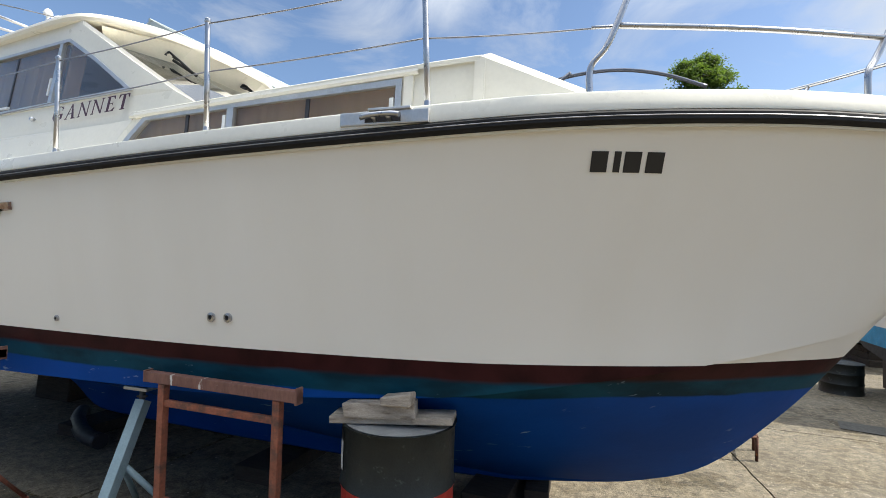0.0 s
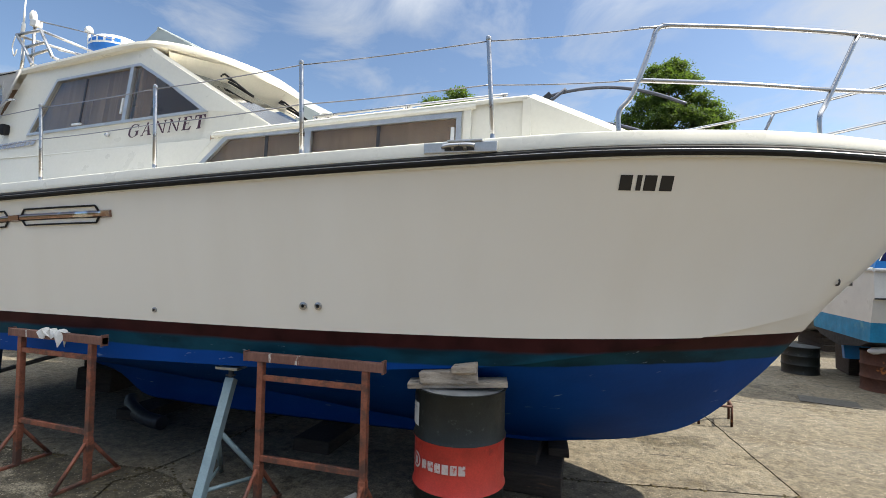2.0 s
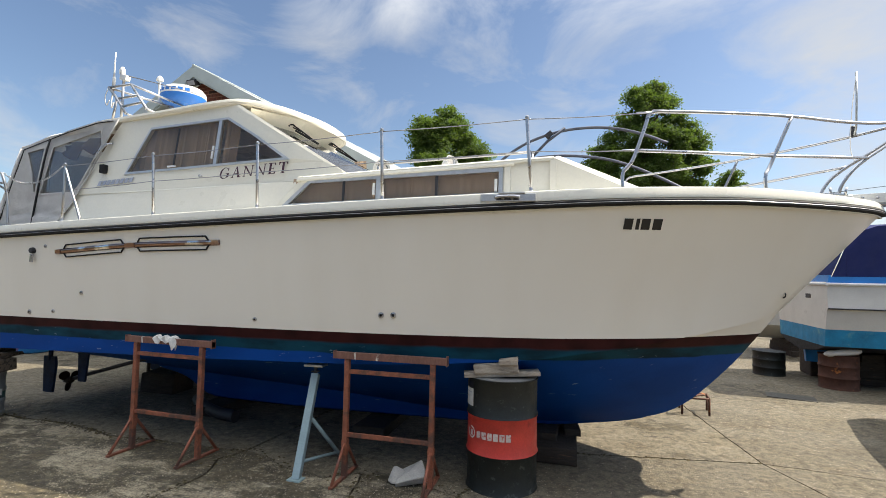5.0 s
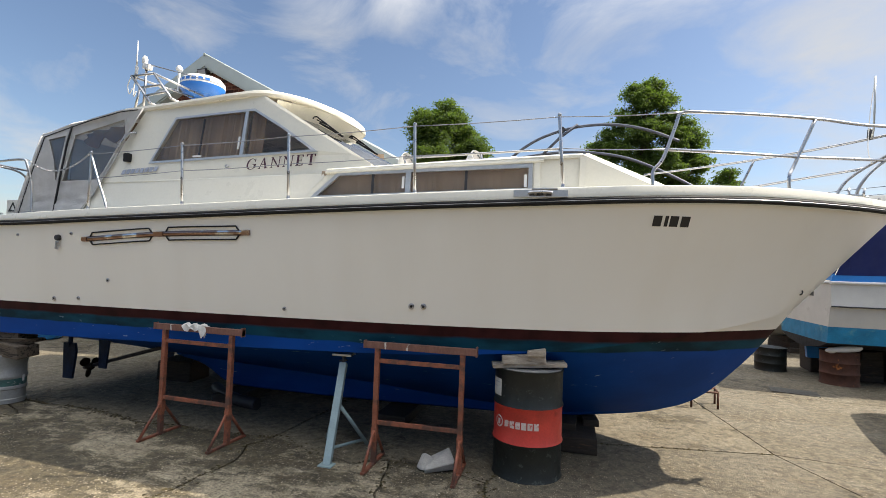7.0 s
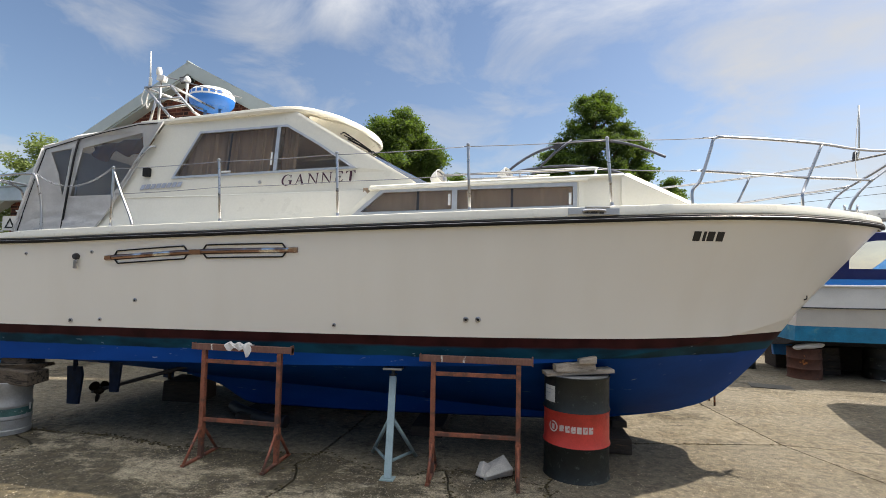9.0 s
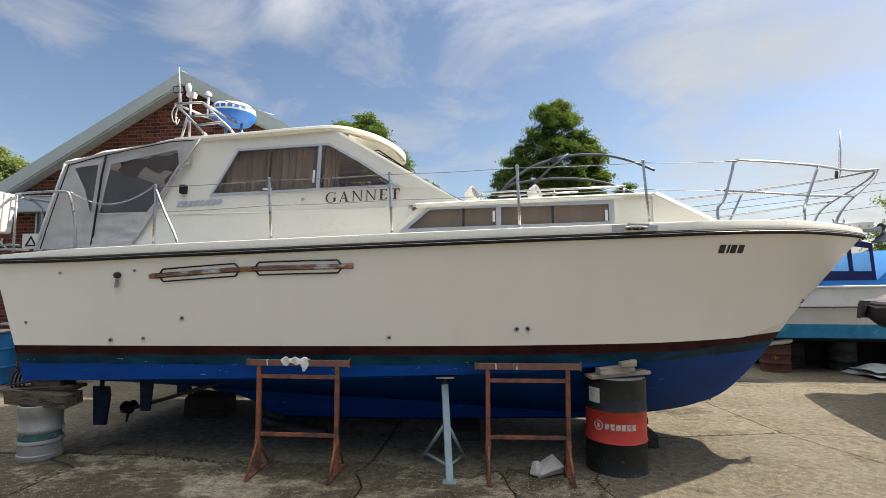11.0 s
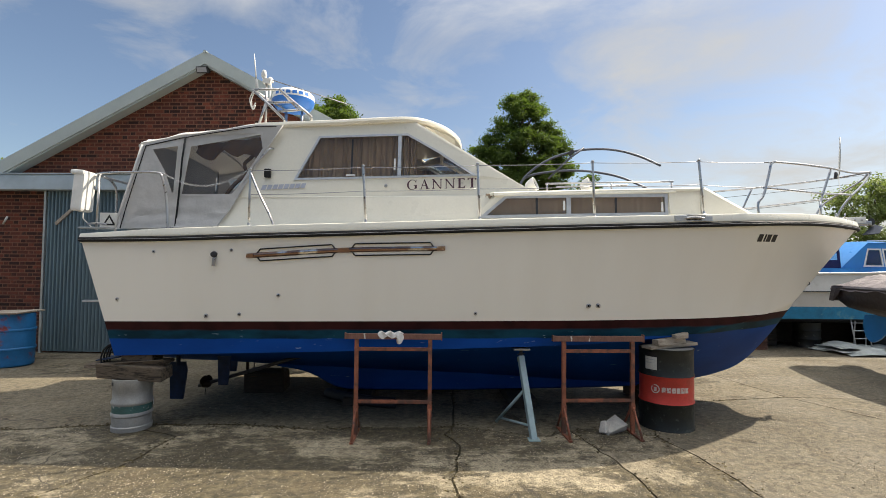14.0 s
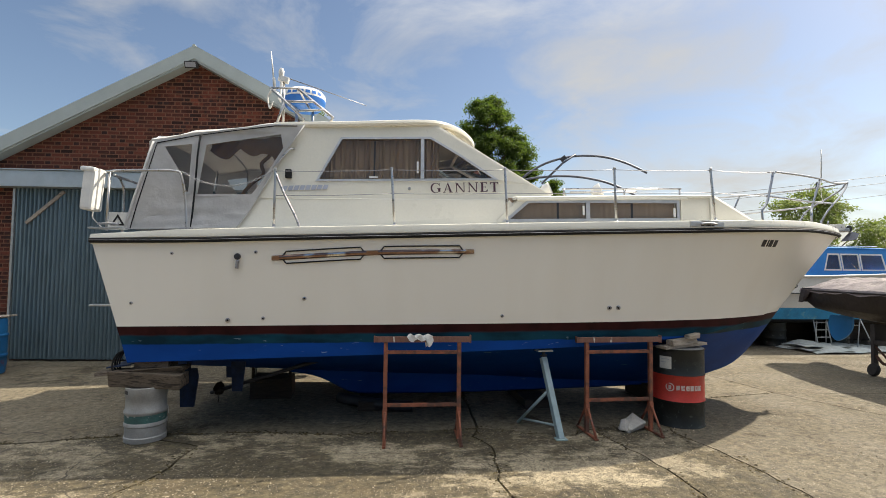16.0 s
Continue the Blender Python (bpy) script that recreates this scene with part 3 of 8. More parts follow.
def plate(outer, holes, place, depth):
    """A plate with holes: 2D outlines set into space by place(u, v, d), d running from 0 to depth."""
    from mathutils.geometry import tessellate_polygon
    loops = [outer] + list(holes)
    flat = [p for loop in loops for p in loop]
    tris = tessellate_polygon([[Vector((*p, 0)) for p in loop] for loop in loops])
    bm = bmesh.new()
    front = [bm.verts.new(place(*p, 0.0)) for p in flat]
    back = [bm.verts.new(place(*p, depth)) for p in flat]
    for t in tris:
        if len(set(t)) == 3:
            bm.faces.new([front[i] for i in t])
            bm.faces.new([back[i] for i in reversed(t)])
    k = 0
    for loop in loops:
        c = len(loop)
        for i in range(c):
            a, b = k + i, k + (i + 1) % c
            bm.faces.new((front[a], front[b], back[b], back[a]))
        k += c
    return bm


def inset_loop(loop, d):
    """A 2D outline moved inwards by d."""
    pts = [Vector(p) for p in loop]
    area = sum(a.x * b.y - b.x * a.y for a, b in zip(pts, pts[1:] + pts[:1]))
    s = 1 if area > 0 else -1
    out = []
    for i, p in enumerate(pts):
        a, c = pts[i - 1], pts[(i + 1) % len(pts)]
        n1 = Vector((-(p - a).y, (p - a).x)).normalized() * s
        n2 = Vector((-(c - p).y, (c - p).x)).normalized() * s
        k = (n1 + n2).normalized()
        out.append(tuple(p + k * d / max(k.dot(n1), 0.3)))
    return out


def table(rows, x):
    """Smooth interpolation in a table of (x, value)."""
    xs = [r[0] for r in rows]
    ys = [r[1] for r in rows]
    if x <= xs[0]:
        return ys[0]
    if x >= xs[-1]:
        return ys[-1]
    i = max(j for j in range(len(xs) - 1) if xs[j] <= x)

    def slope(j):
        if 0 < j < len(xs) - 1:
            return (ys[j + 1] - ys[j - 1]) / (xs[j + 1] - xs[j - 1])
        j0 = 0 if j == 0 else len(xs) - 2
        return (ys[j0 + 1] - ys[j0]) / (xs[j0 + 1] - xs[j0])
    h = xs[i + 1] - xs[i]
    t = (x - xs[i]) / h
    return ((2 * t ** 3 - 3 * t ** 2 + 1) * ys[i] + (t ** 3 - 2 * t ** 2 + t) * h * slope(i)
            + (-2 * t ** 3 + 3 * t ** 2) * ys[i + 1] + (t ** 3 - t ** 2) * h * slope(i + 1))


# ---- the cabin cruiser ----
YC = 3.5
boat = thing("cabin_cruiser", (-2.6, YC, 0.1), "white cabin cruiser with blue bottom, ashore on blocks", "boat")

# sheer, chine and keel run from the transom to the stem, all in step: x, half breadth, height
SHEER = [(-7.52, 1.475, 2.03), (-6.6, 1.53, 2.045), (-5.7, 1.565, 2.08), (-4.46, 1.59, 2.125), (-3.25, 1.61, 2.17), (-2.0, 1.61, 2.215),
         (-0.8, 1.535, 2.26), (-0.13, 1.42, 2.29), (0.5, 1.17, 2.32), (0.96, 0.92, 2.335), (1.5, 0.56, 2.345), (1.92, 0.24, 2.345), (2.1, 0.0, 2.34)]
CHINE = [(-7.15, 1.43, 0.785), (-6.4, 1.44, 0.808), (-5.6, 1.44, 0.83), (-4.4, 1.44, 0.862), (-3.2, 1.425, 0.90), (-2.0, 1.37, 0.945),
         (-0.9, 1.215, 1.03), (-0.4, 1.07, 1.10), (0.1, 0.855, 1.18), (0.5, 0.635, 1.255), (0.9, 0.36, 1.335), (1.16, 0.17, 1.40), (1.30, 0.0, 1.44)]
GARBOARD = [(-7.12, 0.06, 0.50), (-6.4, 0.06, 0.47), (-5.6, 0.06, 0.43), (-4.4, 0.07, 0.38), (-3.2, 0.07, 0.34), (-2.0, 0.07, 0.27),
            (-0.9, 0.07, 0.24), (-0.4, 0.06, 0.285), (0.1, 0.05, 0.368), (0.48, 0.035, 0.525), (0.86, 0.025, 0.885), (1.12, 0.015, 1.205), (1.30, 0.0, 1.44)]
KEEL = [(-5.9, 0.42), (-5.75, 0.388), (-5.62, 0.372), (-5.5, 0.347), (-5.4, 0.315), (-5.3, 0.27), (-5.2, 0.215), (-5.1, 0.16), (-5.0, 0.125), (-4.85, 0.105), (-3.5, 0.11), (-1.94, 0.15), (-0.92, 0.19), (-0.47, 0.25),
        (0.02, 0.333), (0.25, 0.41), (0.46, 0.515)]


def deck_x(rows, x, col):
    return table([(r[0], r[col]) for r in rows], x)


def along(rows, steps=5):
    return smooth_path(rows, steps)


def side_rows():
    """Rows of points over one side, from transom to stem, each from sheer to keel."""
    s, c, g = along(SHEER), along(CHINE), along(GARBOARD)
    out = []
    for i, (a, b, k) in enumerate(zip(s, c, g)):
        f = i / (len(s) - 1)
        power = 1.05 + 0.75 * max(0.0, min(1.0, (f - 0.35) / 0.4))
        row = []
        for j in range(13):
            v = 1 - j / 12
            p = b.lerp(a, v)
            p.y = b.y + (a.y - b.y) * v ** power
            row.append(p)
        row[-1] = b
        flat = (0.035 + 0.13 * max(0.0, min(1.0, (-0.6 - b.x) / 1.6))) * min(1, b.y * 2)
        row.append(b + Vector((0, -flat, 0.004)))
        for j in range(1, 7):
            v = j / 6
            p = (b + Vector((0, -flat, 0.004))).lerp(k, v)
            p.z -= 0.05 * math.sin(math.pi * v) * min(1, b.y) * max(0.0, min(1.0, (b.x + 4.8) / 2.4))
            row.append(p)
        out.append(row)
    return out


bm = bmesh.new()
rows = side_rows()
for sgn in (-1, 1):
    vs = [[bm.verts.new((p.x, YC + sgn * p.y, p.z)) for p in row] for row in rows]
    for a, b in zip(vs, vs[1:]):
        for i in range(len(a) - 1):
            bm.faces.new((a[i], a[i + 1], b[i + 1], b[i]))
    if sgn == -1:
        stern_a = vs[0]
    else:
        stern_b = vs[0]
for i in range(len(stern_a) - 1):
    bm.faces.new((stern_a[i], stern_a[i + 1], stern_b[i + 1], stern_b[i]))
bmesh.ops.remove_doubles(bm, verts=bm.verts, dist=0.0008)
hull = part("hull", bm, M_HULL, boat, "white topsides, maroon boot stripe, worn teal band, blue antifouling", smooth=True)

# keel below the hull
rows = []
for x in np.arange(-5.88, 0.47, 0.12):
    zb, zt = table(KEEL, x), table([(r[0], r[2]) for r in GARBOARD], x) + 0.03
    zb = min(zb, zt - 0.01)
    hw = (0.035 + 0.04 * min(1, (x + 5.9) / 1.0)) * (1 - 0.75 * max(0, (x + 0.6) / 1.1))
    rows.append([(x, YC - hw * 1.2, zt), (x, YC - hw, zb + 0.02), (x, YC - hw * 0.6, zb), (x, YC + hw * 0.6, zb), (x, YC + hw, zb + 0.02), (x, YC + hw * 1.2, zt)])
part("keel", loft(rows, closed_u=True, cap=True), M_HULL, boat, smooth=True)


def outline(inset, lift, steps=6, rows=SHEER):
    """The deck's edge on the starboard side, moved in and up."""
    out = []
    pts = smooth_path(rows, steps)
    for i, p in enumerate(pts):
        d = (pts[min(i + 1, len(pts) - 1)] - pts[max(i - 1, 0)])
        nrm = Vector((-d.y, d.x, 0)).normalized() * -1
        q = p + Vector((nrm.x, nrm.y, 0)) * inset
        low_nose = (0.7 + 0.3 * min(1.0, p.y / 0.9)) * (0.55 + 0.45 * min(1.0, (p.x + 7.55) / 0.9))
        out.append(Vector((q.x, max(q.y, 0.0), p.z + (lift * low_nose if lift > 0.03 else lift))))
    return out


def ring_strip(section, name, mat, label=""):
    """Carry a cross-section (inset, lift) along the whole deck edge, both sides."""
    bm = bmesh.new()
    lines = [outline(i, z) for i, z in section]
    full = []
    for line in lines:
        stb = [Vector((p.x, YC - p.y, p.z)) for p in line]
        prt = [Vector((p.x, YC + p.y, p.z)) for p in line][::-1][1:]
        full.append(stb + prt)
    vs = [[bm.verts.new(p) for p in line] for line in full]
    k = len(vs)
    for a in range(k):
        la, lb = vs[a], vs[(a + 1) % k]
        for i in range(len(la) - 1):
            bm.faces.new((la[i], la[i + 1], lb[i + 1], lb[i]))
    bm.faces.new([l[0] for l in vs])
    bm.faces.new([l[-1] for l in vs][::-1])
    return part(name, bm, mat, boat, label, smooth=True)


ring_strip([(0.004, -0.042), (-0.004, -0.042), (-0.006, -0.039), (-0.006, -0.031), (0.0, -0.03)], "lower_moulding", M_GEL)
ring_strip([(0.0, -0.03), (-0.028, -0.028), (-0.040, -0.018), (-0.040, 0.010), (-0.028, 0.020), (0.0, 0.022)], "rubbing_strake", M_BLACK, "black rubber rubbing strake")
ring_strip([(0.0, -0.004), (-0.0405, -0.006), (-0.0425, -0.0035), (-0.0405, -0.001), (0.0, -0.001)], "strake_insert", M_WIRE, "thin bright insert along the strake")
ring_strip([(0.0, 0.022), (-0.024, 0.024), (-0.026, 0.032), (-0.021, 0.06), (-0.014, 0.094), (-0.010, 0.103), (0.0, 0.108), (0.075, 0.110), (0.085, 0.09), (0.085, 0.0)], "toe_rail", M_GEL, "white moulded toe rail")

# deck with camber
stb = outline(0.07, 0.092)
bm = bmesh.new()
vs = []
for p in stb:
    row = []
    for k in range(9):
        f = -1 + 2 * k / 8
        row.append(bm.verts.new((p.x, YC + f * p.y, p.z + 0.07 * (1 - f * f) * min(1, p.y / 1.2))))
    vs.append(row)
for a, b in zip(vs, vs[1:]):
    for i in range(8):
        bm.faces.new((a[i], a[i + 1], b[i + 1], b[i]))
bmesh.ops.remove_doubles(bm, verts=bm.verts, dist=0.001)
part("deck", bm, M_DECK, boat, smooth=True)

# lower cabin side with its window openings
LOW_TOP = [(-6.3, 2.545), (-5.0, 2.56), (-3.2, 2.60), (-2.0, 2.645), (-0.64, 2.69)]


def low_place(sgn):
    def place(x, z, d):
        base = deck_x(SHEER, x, 2) + 0.1
        lean = 0.06 * max(0, z - base)
        hb = table([(-6.3, 1.235), (-3.2, 1.235), (-1.1, 1.215), (-0.64, 1.205), (0.2, 0.93)], x) - lean - d
        return Vector((x, YC + sgn * hb, z))
    return place


def aft_place(sgn):
    def place(x, z, d):
        base = deck_x(SHEER, x, 2) + 0.1
        return Vector((x, YC + sgn * (1.235 - 0.26 * max(0, z - base) - d), z))
    return place


low_hole = [(-3.17, 2.352), (-1.10, 2.412), (-1.10, 2.61), (-2.0, 2.592), (-2.92, 2.568)]
# the aft part runs up flush into the wheelhouse; the part with the window stands proud of it
aft_outer = [(-6.25, 2.14), (-4.0, 2.18), (-3.36, 2.21), (-3.17, 2.42), (-2.99, 2.60), (-3.3, 2.594), (-4.1, 2.575), (-5.0, 2.56), (-6.1, 2.547)]
fwd_outer = [(-3.42, 2.20), (-2.0, 2.25), (-0.64, 2.30), (-0.64, 2.69), (-1.3, 2.667), (-2.0, 2.645), (-3.02, 2.608), (-3.22, 2.42)]
for sgn in (-1, 1):
    part("cabin_side", plate(aft_outer, [], aft_place(sgn), 0.03), M_GEL, boat)
    part("cabin_side", plate(fwd_outer, [low_hole], low_place(sgn), 0.03), M_GEL, boat)
    part("side_return", plate([(-3.42, 2.20), (-3.22, 2.42), (-3.02, 2.608), (-3.0, 2.608), (-3.2, 2.42), (-3.40, 2.20)], [], low_place(sgn), 0.10), M_GEL, boat)


def at_low(off):
    f = low_place(-1)
    return lambda x, z, d: f(x, z, d - off)


# frame, mullion, panes and curtains of the low window
lw = part("window_frame", plate(inset_loop(low_hole, -0.025), [inset_loop(low_hole, 0.010)], at_low(0.012), 0.03), M_ALLOY, boat, "aluminium frame of the long low window")
part("mullion", plate([(-2.235, 2.376), (-2.185, 2.378), (-2.185, 2.59), (-2.235, 2.588)], [], at_low(0.010), 0.03), M_ALLOY, lw)
part("pane", plate([(-3.15, 2.36), (-2.235, 2.382), (-2.235, 2.582), (-2.91, 2.563)], [], at_low(-0.008), 0.004), M_GLASS, lw, "dark tinted pane")
part("pane", plate([(-2.185, 2.384), (-1.108, 2.415), (-1.108, 2.603), (-2.0, 2.586), (-2.185, 2.583)], [], at_low(-0.008), 0.004), M_GLASS, lw, "dark tinted pane")
for x in (-2.57, -1.665):
    part("pane_joint", plate([(x - 0.012, 2.375 + (x + 2.5) * 0.028), (x + 0.012, 2.375 + (x + 2.5) * 0.028), (x + 0.012, 2.585), (x - 0.012, 2.585)], [], at_low(-0.004), 0.008), M_DARK, lw)
for x in (-2.26, -1.135):
    part("catch", plate([(x - 0.012, 2.43), (x + 0.012, 2.43), (x + 0.012, 2.54), (x - 0.012, 2.54)], [], at_low(0.004), 0.012), M_PLASTIC, lw)


def pleats(place, x0, x1, z0, z1, waves, depth, n=60):
    rows = []
    for i in range(n + 1):
        x = x0 + (x1 - x0) * i / n
        d = depth * math.sin(waves * 2 * math.pi * i / n + 1.5 * math.sin(i * 0.37)) + 0.4 * depth * math.sin(i * 1.7)
        rows.append([place(x, z0 + (z1 - z0) * k / 3, 0.06 + d) for k in range(4)])
    return loft(rows)


part("curtain", pleats(low_place(-1), -3.15, -1.1, 2.34, 2.62, 22, 0.003, 120), M_CURTAIN, boat, "brown curtain behind the low window", smooth=True)

# drip moulding over the low window, running to the front corner
f = low_place(-1)
vs = []
for x in np.linspace(-3.06, -0.98, 14):
    z = table([(-3.06, 2.596), (-2.0, 2.632), (-0.98, 2.664)], x)
    vs.append([f(x, z - 0.018, 0.0), f(x, z - 0.02, -0.02), f(x, z - 0.006, -0.026), f(x, z + 0.012, -0.02), f(x, z + 0.02, 0.0)])
part("drip_moulding", loft(vs, cap=False), M_GEL, boat, smooth=True)
for x, z0, z1 in ((-1.035, 2.40, 2.655), (-0.66, 2.40, 2.68)):
    part("corner_moulding", plate([(x - 0.025, z0), (x + 0.025, z0), (x + 0.025, z1), (x - 0.025, z1)], [], at_low(0.016), 0.02), M_GEL, boat)

# coachroof top and raked front
rows = []
for x in (-3.75, -3.5, -3.12, -3.06, -2.6, -2.0, -1.4, -0.9, -0.66):
    hb = low_place(1)(x, table(LOW_TOP, x), 0).y - YC if x > -3.1 else 1.10
    z = table(LOW_TOP, x)
    rows.append([(x, YC + s * h, zz) for s, h, zz in [(-1, hb + 0.012, z - 0.012), (-1, hb + 0.014, z + 0.012), (-1, hb - 0.02, z + 0.03), (-1, hb * 0.8, z + 0.055), (-1, hb * 0.4, z + 0.08),
                 (1, 0, z + 0.088), (1, hb * 0.4, z + 0.08), (1, hb * 0.8, z + 0.055), (1, hb - 0.02, z + 0.03), (1, hb + 0.014, z + 0.012), (1, hb + 0.012, z - 0.012)]])
part("coachroof", loft(rows), M_GEL, boat, smooth=True)
FRONT_TOP = [(-0.66, 1.206, 2.70), (-0.62, 1.17, 2.722), (-0.58, 0.9, 2.745), (-0.56, 0.45, 2.768), (-0.55, 0.0, 2.776)]
FRONT_LOW = [(0.10, 1.00, 2.385), (0.16, 0.95, 2.40), (0.28, 0.72, 2.41), (0.36, 0.36, 2.42), (0.38, 0.0, 2.42)]
top = [(x, YC - h, z) for x, h, z in FRONT_TOP] + [(x, YC + h, z) for x, h, z in FRONT_TOP[::-1][1:]]
low = [(x, YC - h, z) for x, h, z in FRONT_LOW] + [(x, YC + h, z) for x, h, z in FRONT_LOW[::-1][1:]]
part("coachroof_front", loft([top, low]), M_GEL, boat, smooth=False)
for sgn in (-1, 1):
    bm = bmesh.new()
    q = [(-0.66, 1.206, 2.30), (-0.66, 1.206, 2.70), (0.10, 1.00, 2.385), (0.10, 1.00, 2.30)]
    bm.faces.new([bm.verts.new((x, YC + sgn * h, z)) for x, h, z in q])
    part("cheek", thick(bm, 0.02), M_GEL, boat)

# wheelhouse sides
WH = [(2.50, 1.15), (2.56, 1.148), (2.66, 1.132), (2.75, 1.112), (3.28, 1.035), (3.5, 1.005)]


def wh_place(sgn, off=0.0):
    def place(x, z, d):
        hb = table(WH, z) - d + off
        if x > -3.4:
            hb -= 0.05 * (x + 3.4)
        return Vector((x, YC + sgn * hb, z))
    return place


wh_outer = [(-6.08, 2.545), (-5.0, 2.55), (-4.0, 2.57), (-2.62, 2.62), (-2.66, 2.70), (-2.86, 2.80), (-3.3, 3.06), (-3.94, 3.44), (-3.98, 3.50), (-4.8, 3.475), (-5.5, 3.44), (-5.55, 3.40), (-5.85, 2.9)]
wh_hole = [(-5.335, 2.775), (-3.30, 2.85), (-3.68, 3.10), (-4.06, 3.32), (-5.085, 3.275)]
for sgn in (-1, 1):
    part("wheelhouse_side", plate(wh_outer, [wh_hole], wh_place(sgn), 0.035), M_GEL, boat)
ww = part("window_frame", plate(inset_loop(wh_hole, -0.019), [inset_loop(wh_hole, 0.006)], wh_place(-1, 0.010), 0.03), M_ALLOY, boat, "aluminium frame of the wheelhouse side window")
part("mullion", plate([(-4.17, 2.825), (-4.13, 2.827), (-4.13, 3.315), (-4.17, 3.313)], [], wh_place(-1, 0.008), 0.03), M_ALLOY, ww)
part("pane", plate([(-5.33, 2.78), (-4.165, 2.82), (-4.165, 3.314), (-5.083, 3.272)], [], wh_place(-1, -0.008), 0.004), M_GLASS, ww, "dark tinted pane")
part("pane", plate([(-4.135, 2.822), (-3.31, 2.853), (-3.68, 3.097), (-4.06, 3.316), (-4.135, 3.314)], [], wh_place(-1, -0.008), 0.004), M_GLASS, ww, "dark tinted pane")
part("pane_joint", plate([(-4.715, 2.84), (-4.695, 2.84), (-4.695, 3.26), (-4.715, 3.26)], [], wh_place(-1, -0.004), 0.006), M_DARK, ww)
part("catch", plate([(-4.215, 2.89), (-4.195, 2.89), (-4.195, 3.03), (-4.215, 3.03)], [], wh_place(-1, 0.004), 0.012), M_PLASTIC, ww)
part("slide_knob", plate([(-4.76, 2.812), (-4.66, 2.815), (-4.66, 2.833), (-4.76, 2.83)], [], wh_place(-1, 0.022), 0.02), M_PLASTIC, ww)
part("curtain", pleats(wh_place(-1), -5.36, -4.15, 2.74, 3.36, 15, 0.018, 110), M_CURTAIN, boat, "drawn brown curtains in the wheelhouse", smooth=True)
part("curtain", pleats(wh_place(-1), -4.12, -3.95, 2.76, 3.36, 3, 0.02, 24), M_CURTAIN, boat, "drawn brown curtains in the wheelhouse", smooth=True)
part("curtain", pleats(wh_place(1), -5.36, -3.42, 2.76, 3.30, 22, 0.018, 110), M_CURTAIN, boat, "drawn brown curtains in the wheelhouse", smooth=True)
part("helm_seat", box((-4.2, YC + 0.3, 2.75), (0.6, 0.9, 0.55), bevel=0.06), M_INTERIOR, boat)
part("dashboard", box((-3.3, YC, 2.72), (0.5, 1.9, 0.22), bevel=0.04), M_INTERIOR, boat)
part("cabin_sole", box((-4.4, YC, 2.40), (3.3, 2.1, 0.05)), M_INTERIOR, boat)

# windscreen: three raked panes between white pillars
WS_TOP = [(-3.95, -0.85, 3.375), (-3.66, -0.42, 3.325), (-3.66, 0.42, 3.325), (-3.95, 0.85, 3.375)]
WS_LOW = [(-2.84, -0.93, 2.72), (-2.58, -0.42, 2.765), (-2.58, 0.42, 2.765), (-2.84, 0.93, 2.72)]
for i in range(3):
    q = [Vector((x, YC + y, z)) for x, y, z in (WS_TOP[i], WS_TOP[i + 1], WS_LOW[i + 1], WS_LOW[i])]
    c = sum(q, Vector()) / 4
    bm = bmesh.new()
    bm.faces.new([bm.verts.new(c + (p - c) * 0.965) for p in q])
    ob = part("windscreen_pane", thick(bm, 0.006), M_SCREEN, boat, "raked windscreen pane")
    bm = bmesh.new()
    vo = [bm.verts.new(p) for p in q]
    vi = [bm.verts.new(c + (p - c) * 0.94) for p in q]
    for k in range(4):
        bm.faces.new((vo[k], vo[(k + 1) % 4], vi[(k + 1) % 4], vi[k]))
    part("windscreen_frame", thick(bm, 0.03), M_GEL, boat)
low_sill = [[(x + 0.10, YC + y * 1.02, 2.60), (x + 0.06, YC + y * 1.02, z - 0.02), (x - 0.02, YC + y, z + 0.004)] for x, y, z in WS_LOW]
part("windscreen_base", loft(low_sill), M_GEL, boat)
# broad corner pillars, and the soffit that slopes from the brow down to the panes
for s in (-1, 1):
    bm = bmesh.new()
    q = [(-3.97, 0.85, 3.385), (-3.97, 1.012, 3.455), (-2.64, 1.085, 2.66), (-2.78, 0.94, 2.68)]
    bm.faces.new([bm.verts.new((x, YC + s * y, z)) for x, y, z in q])
    part("pillar", thick(bm, 0.03), M_GEL, boat)
soffit = [[(x, YC + y, z) for x, y, z in WS_TOP], [(-3.86, YC - 0.93, 3.462), (-3.48, YC - 0.42, 3.452), (-3.48, YC + 0.42, 3.452), (-3.86, YC + 0.93, 3.462)]]
part("soffit", thick(loft(soffit), 0.012), M_CREAM, boat)
for a in (Vector((-3.66, YC - 0.52, 3.385)), Vector((-3.58, YC + 0.25, 3.36))):
    b = a + Vector((0.38, -0.06, -0.235))
    wiper = part("wiper", tube([a, a + Vector((0.05, -0.015, -0.005)), a.lerp(b, 0.55) + Vector((0, 0, 0.015)), b], 0.009, 6), M_BLACK, boat, "black wiper arm and blade")
    part("second_arm", tube([a + Vector((-0.02, 0.05, 0.0)), a.lerp(b, 0.55) + Vector((0, 0.02, 0.012))], 0.007, 6), M_BLACK, wiper)
    part("blade", tube([a.lerp(b, 0.22) + Vector((0, 0.015, -0.022)), a.lerp(b, 0.6) + Vector((0, 0.015, -0.012)), b + Vector((0.03, 0.01, -0.022))], 0.013, 6), M_BLACK, wiper)
    part("wiper_motor", box(a + Vector((-0.015, 0.02, 0.012)), (0.06, 0.07, 0.05), (0, 31, 0), bevel=0.01), M_DARK, wiper)

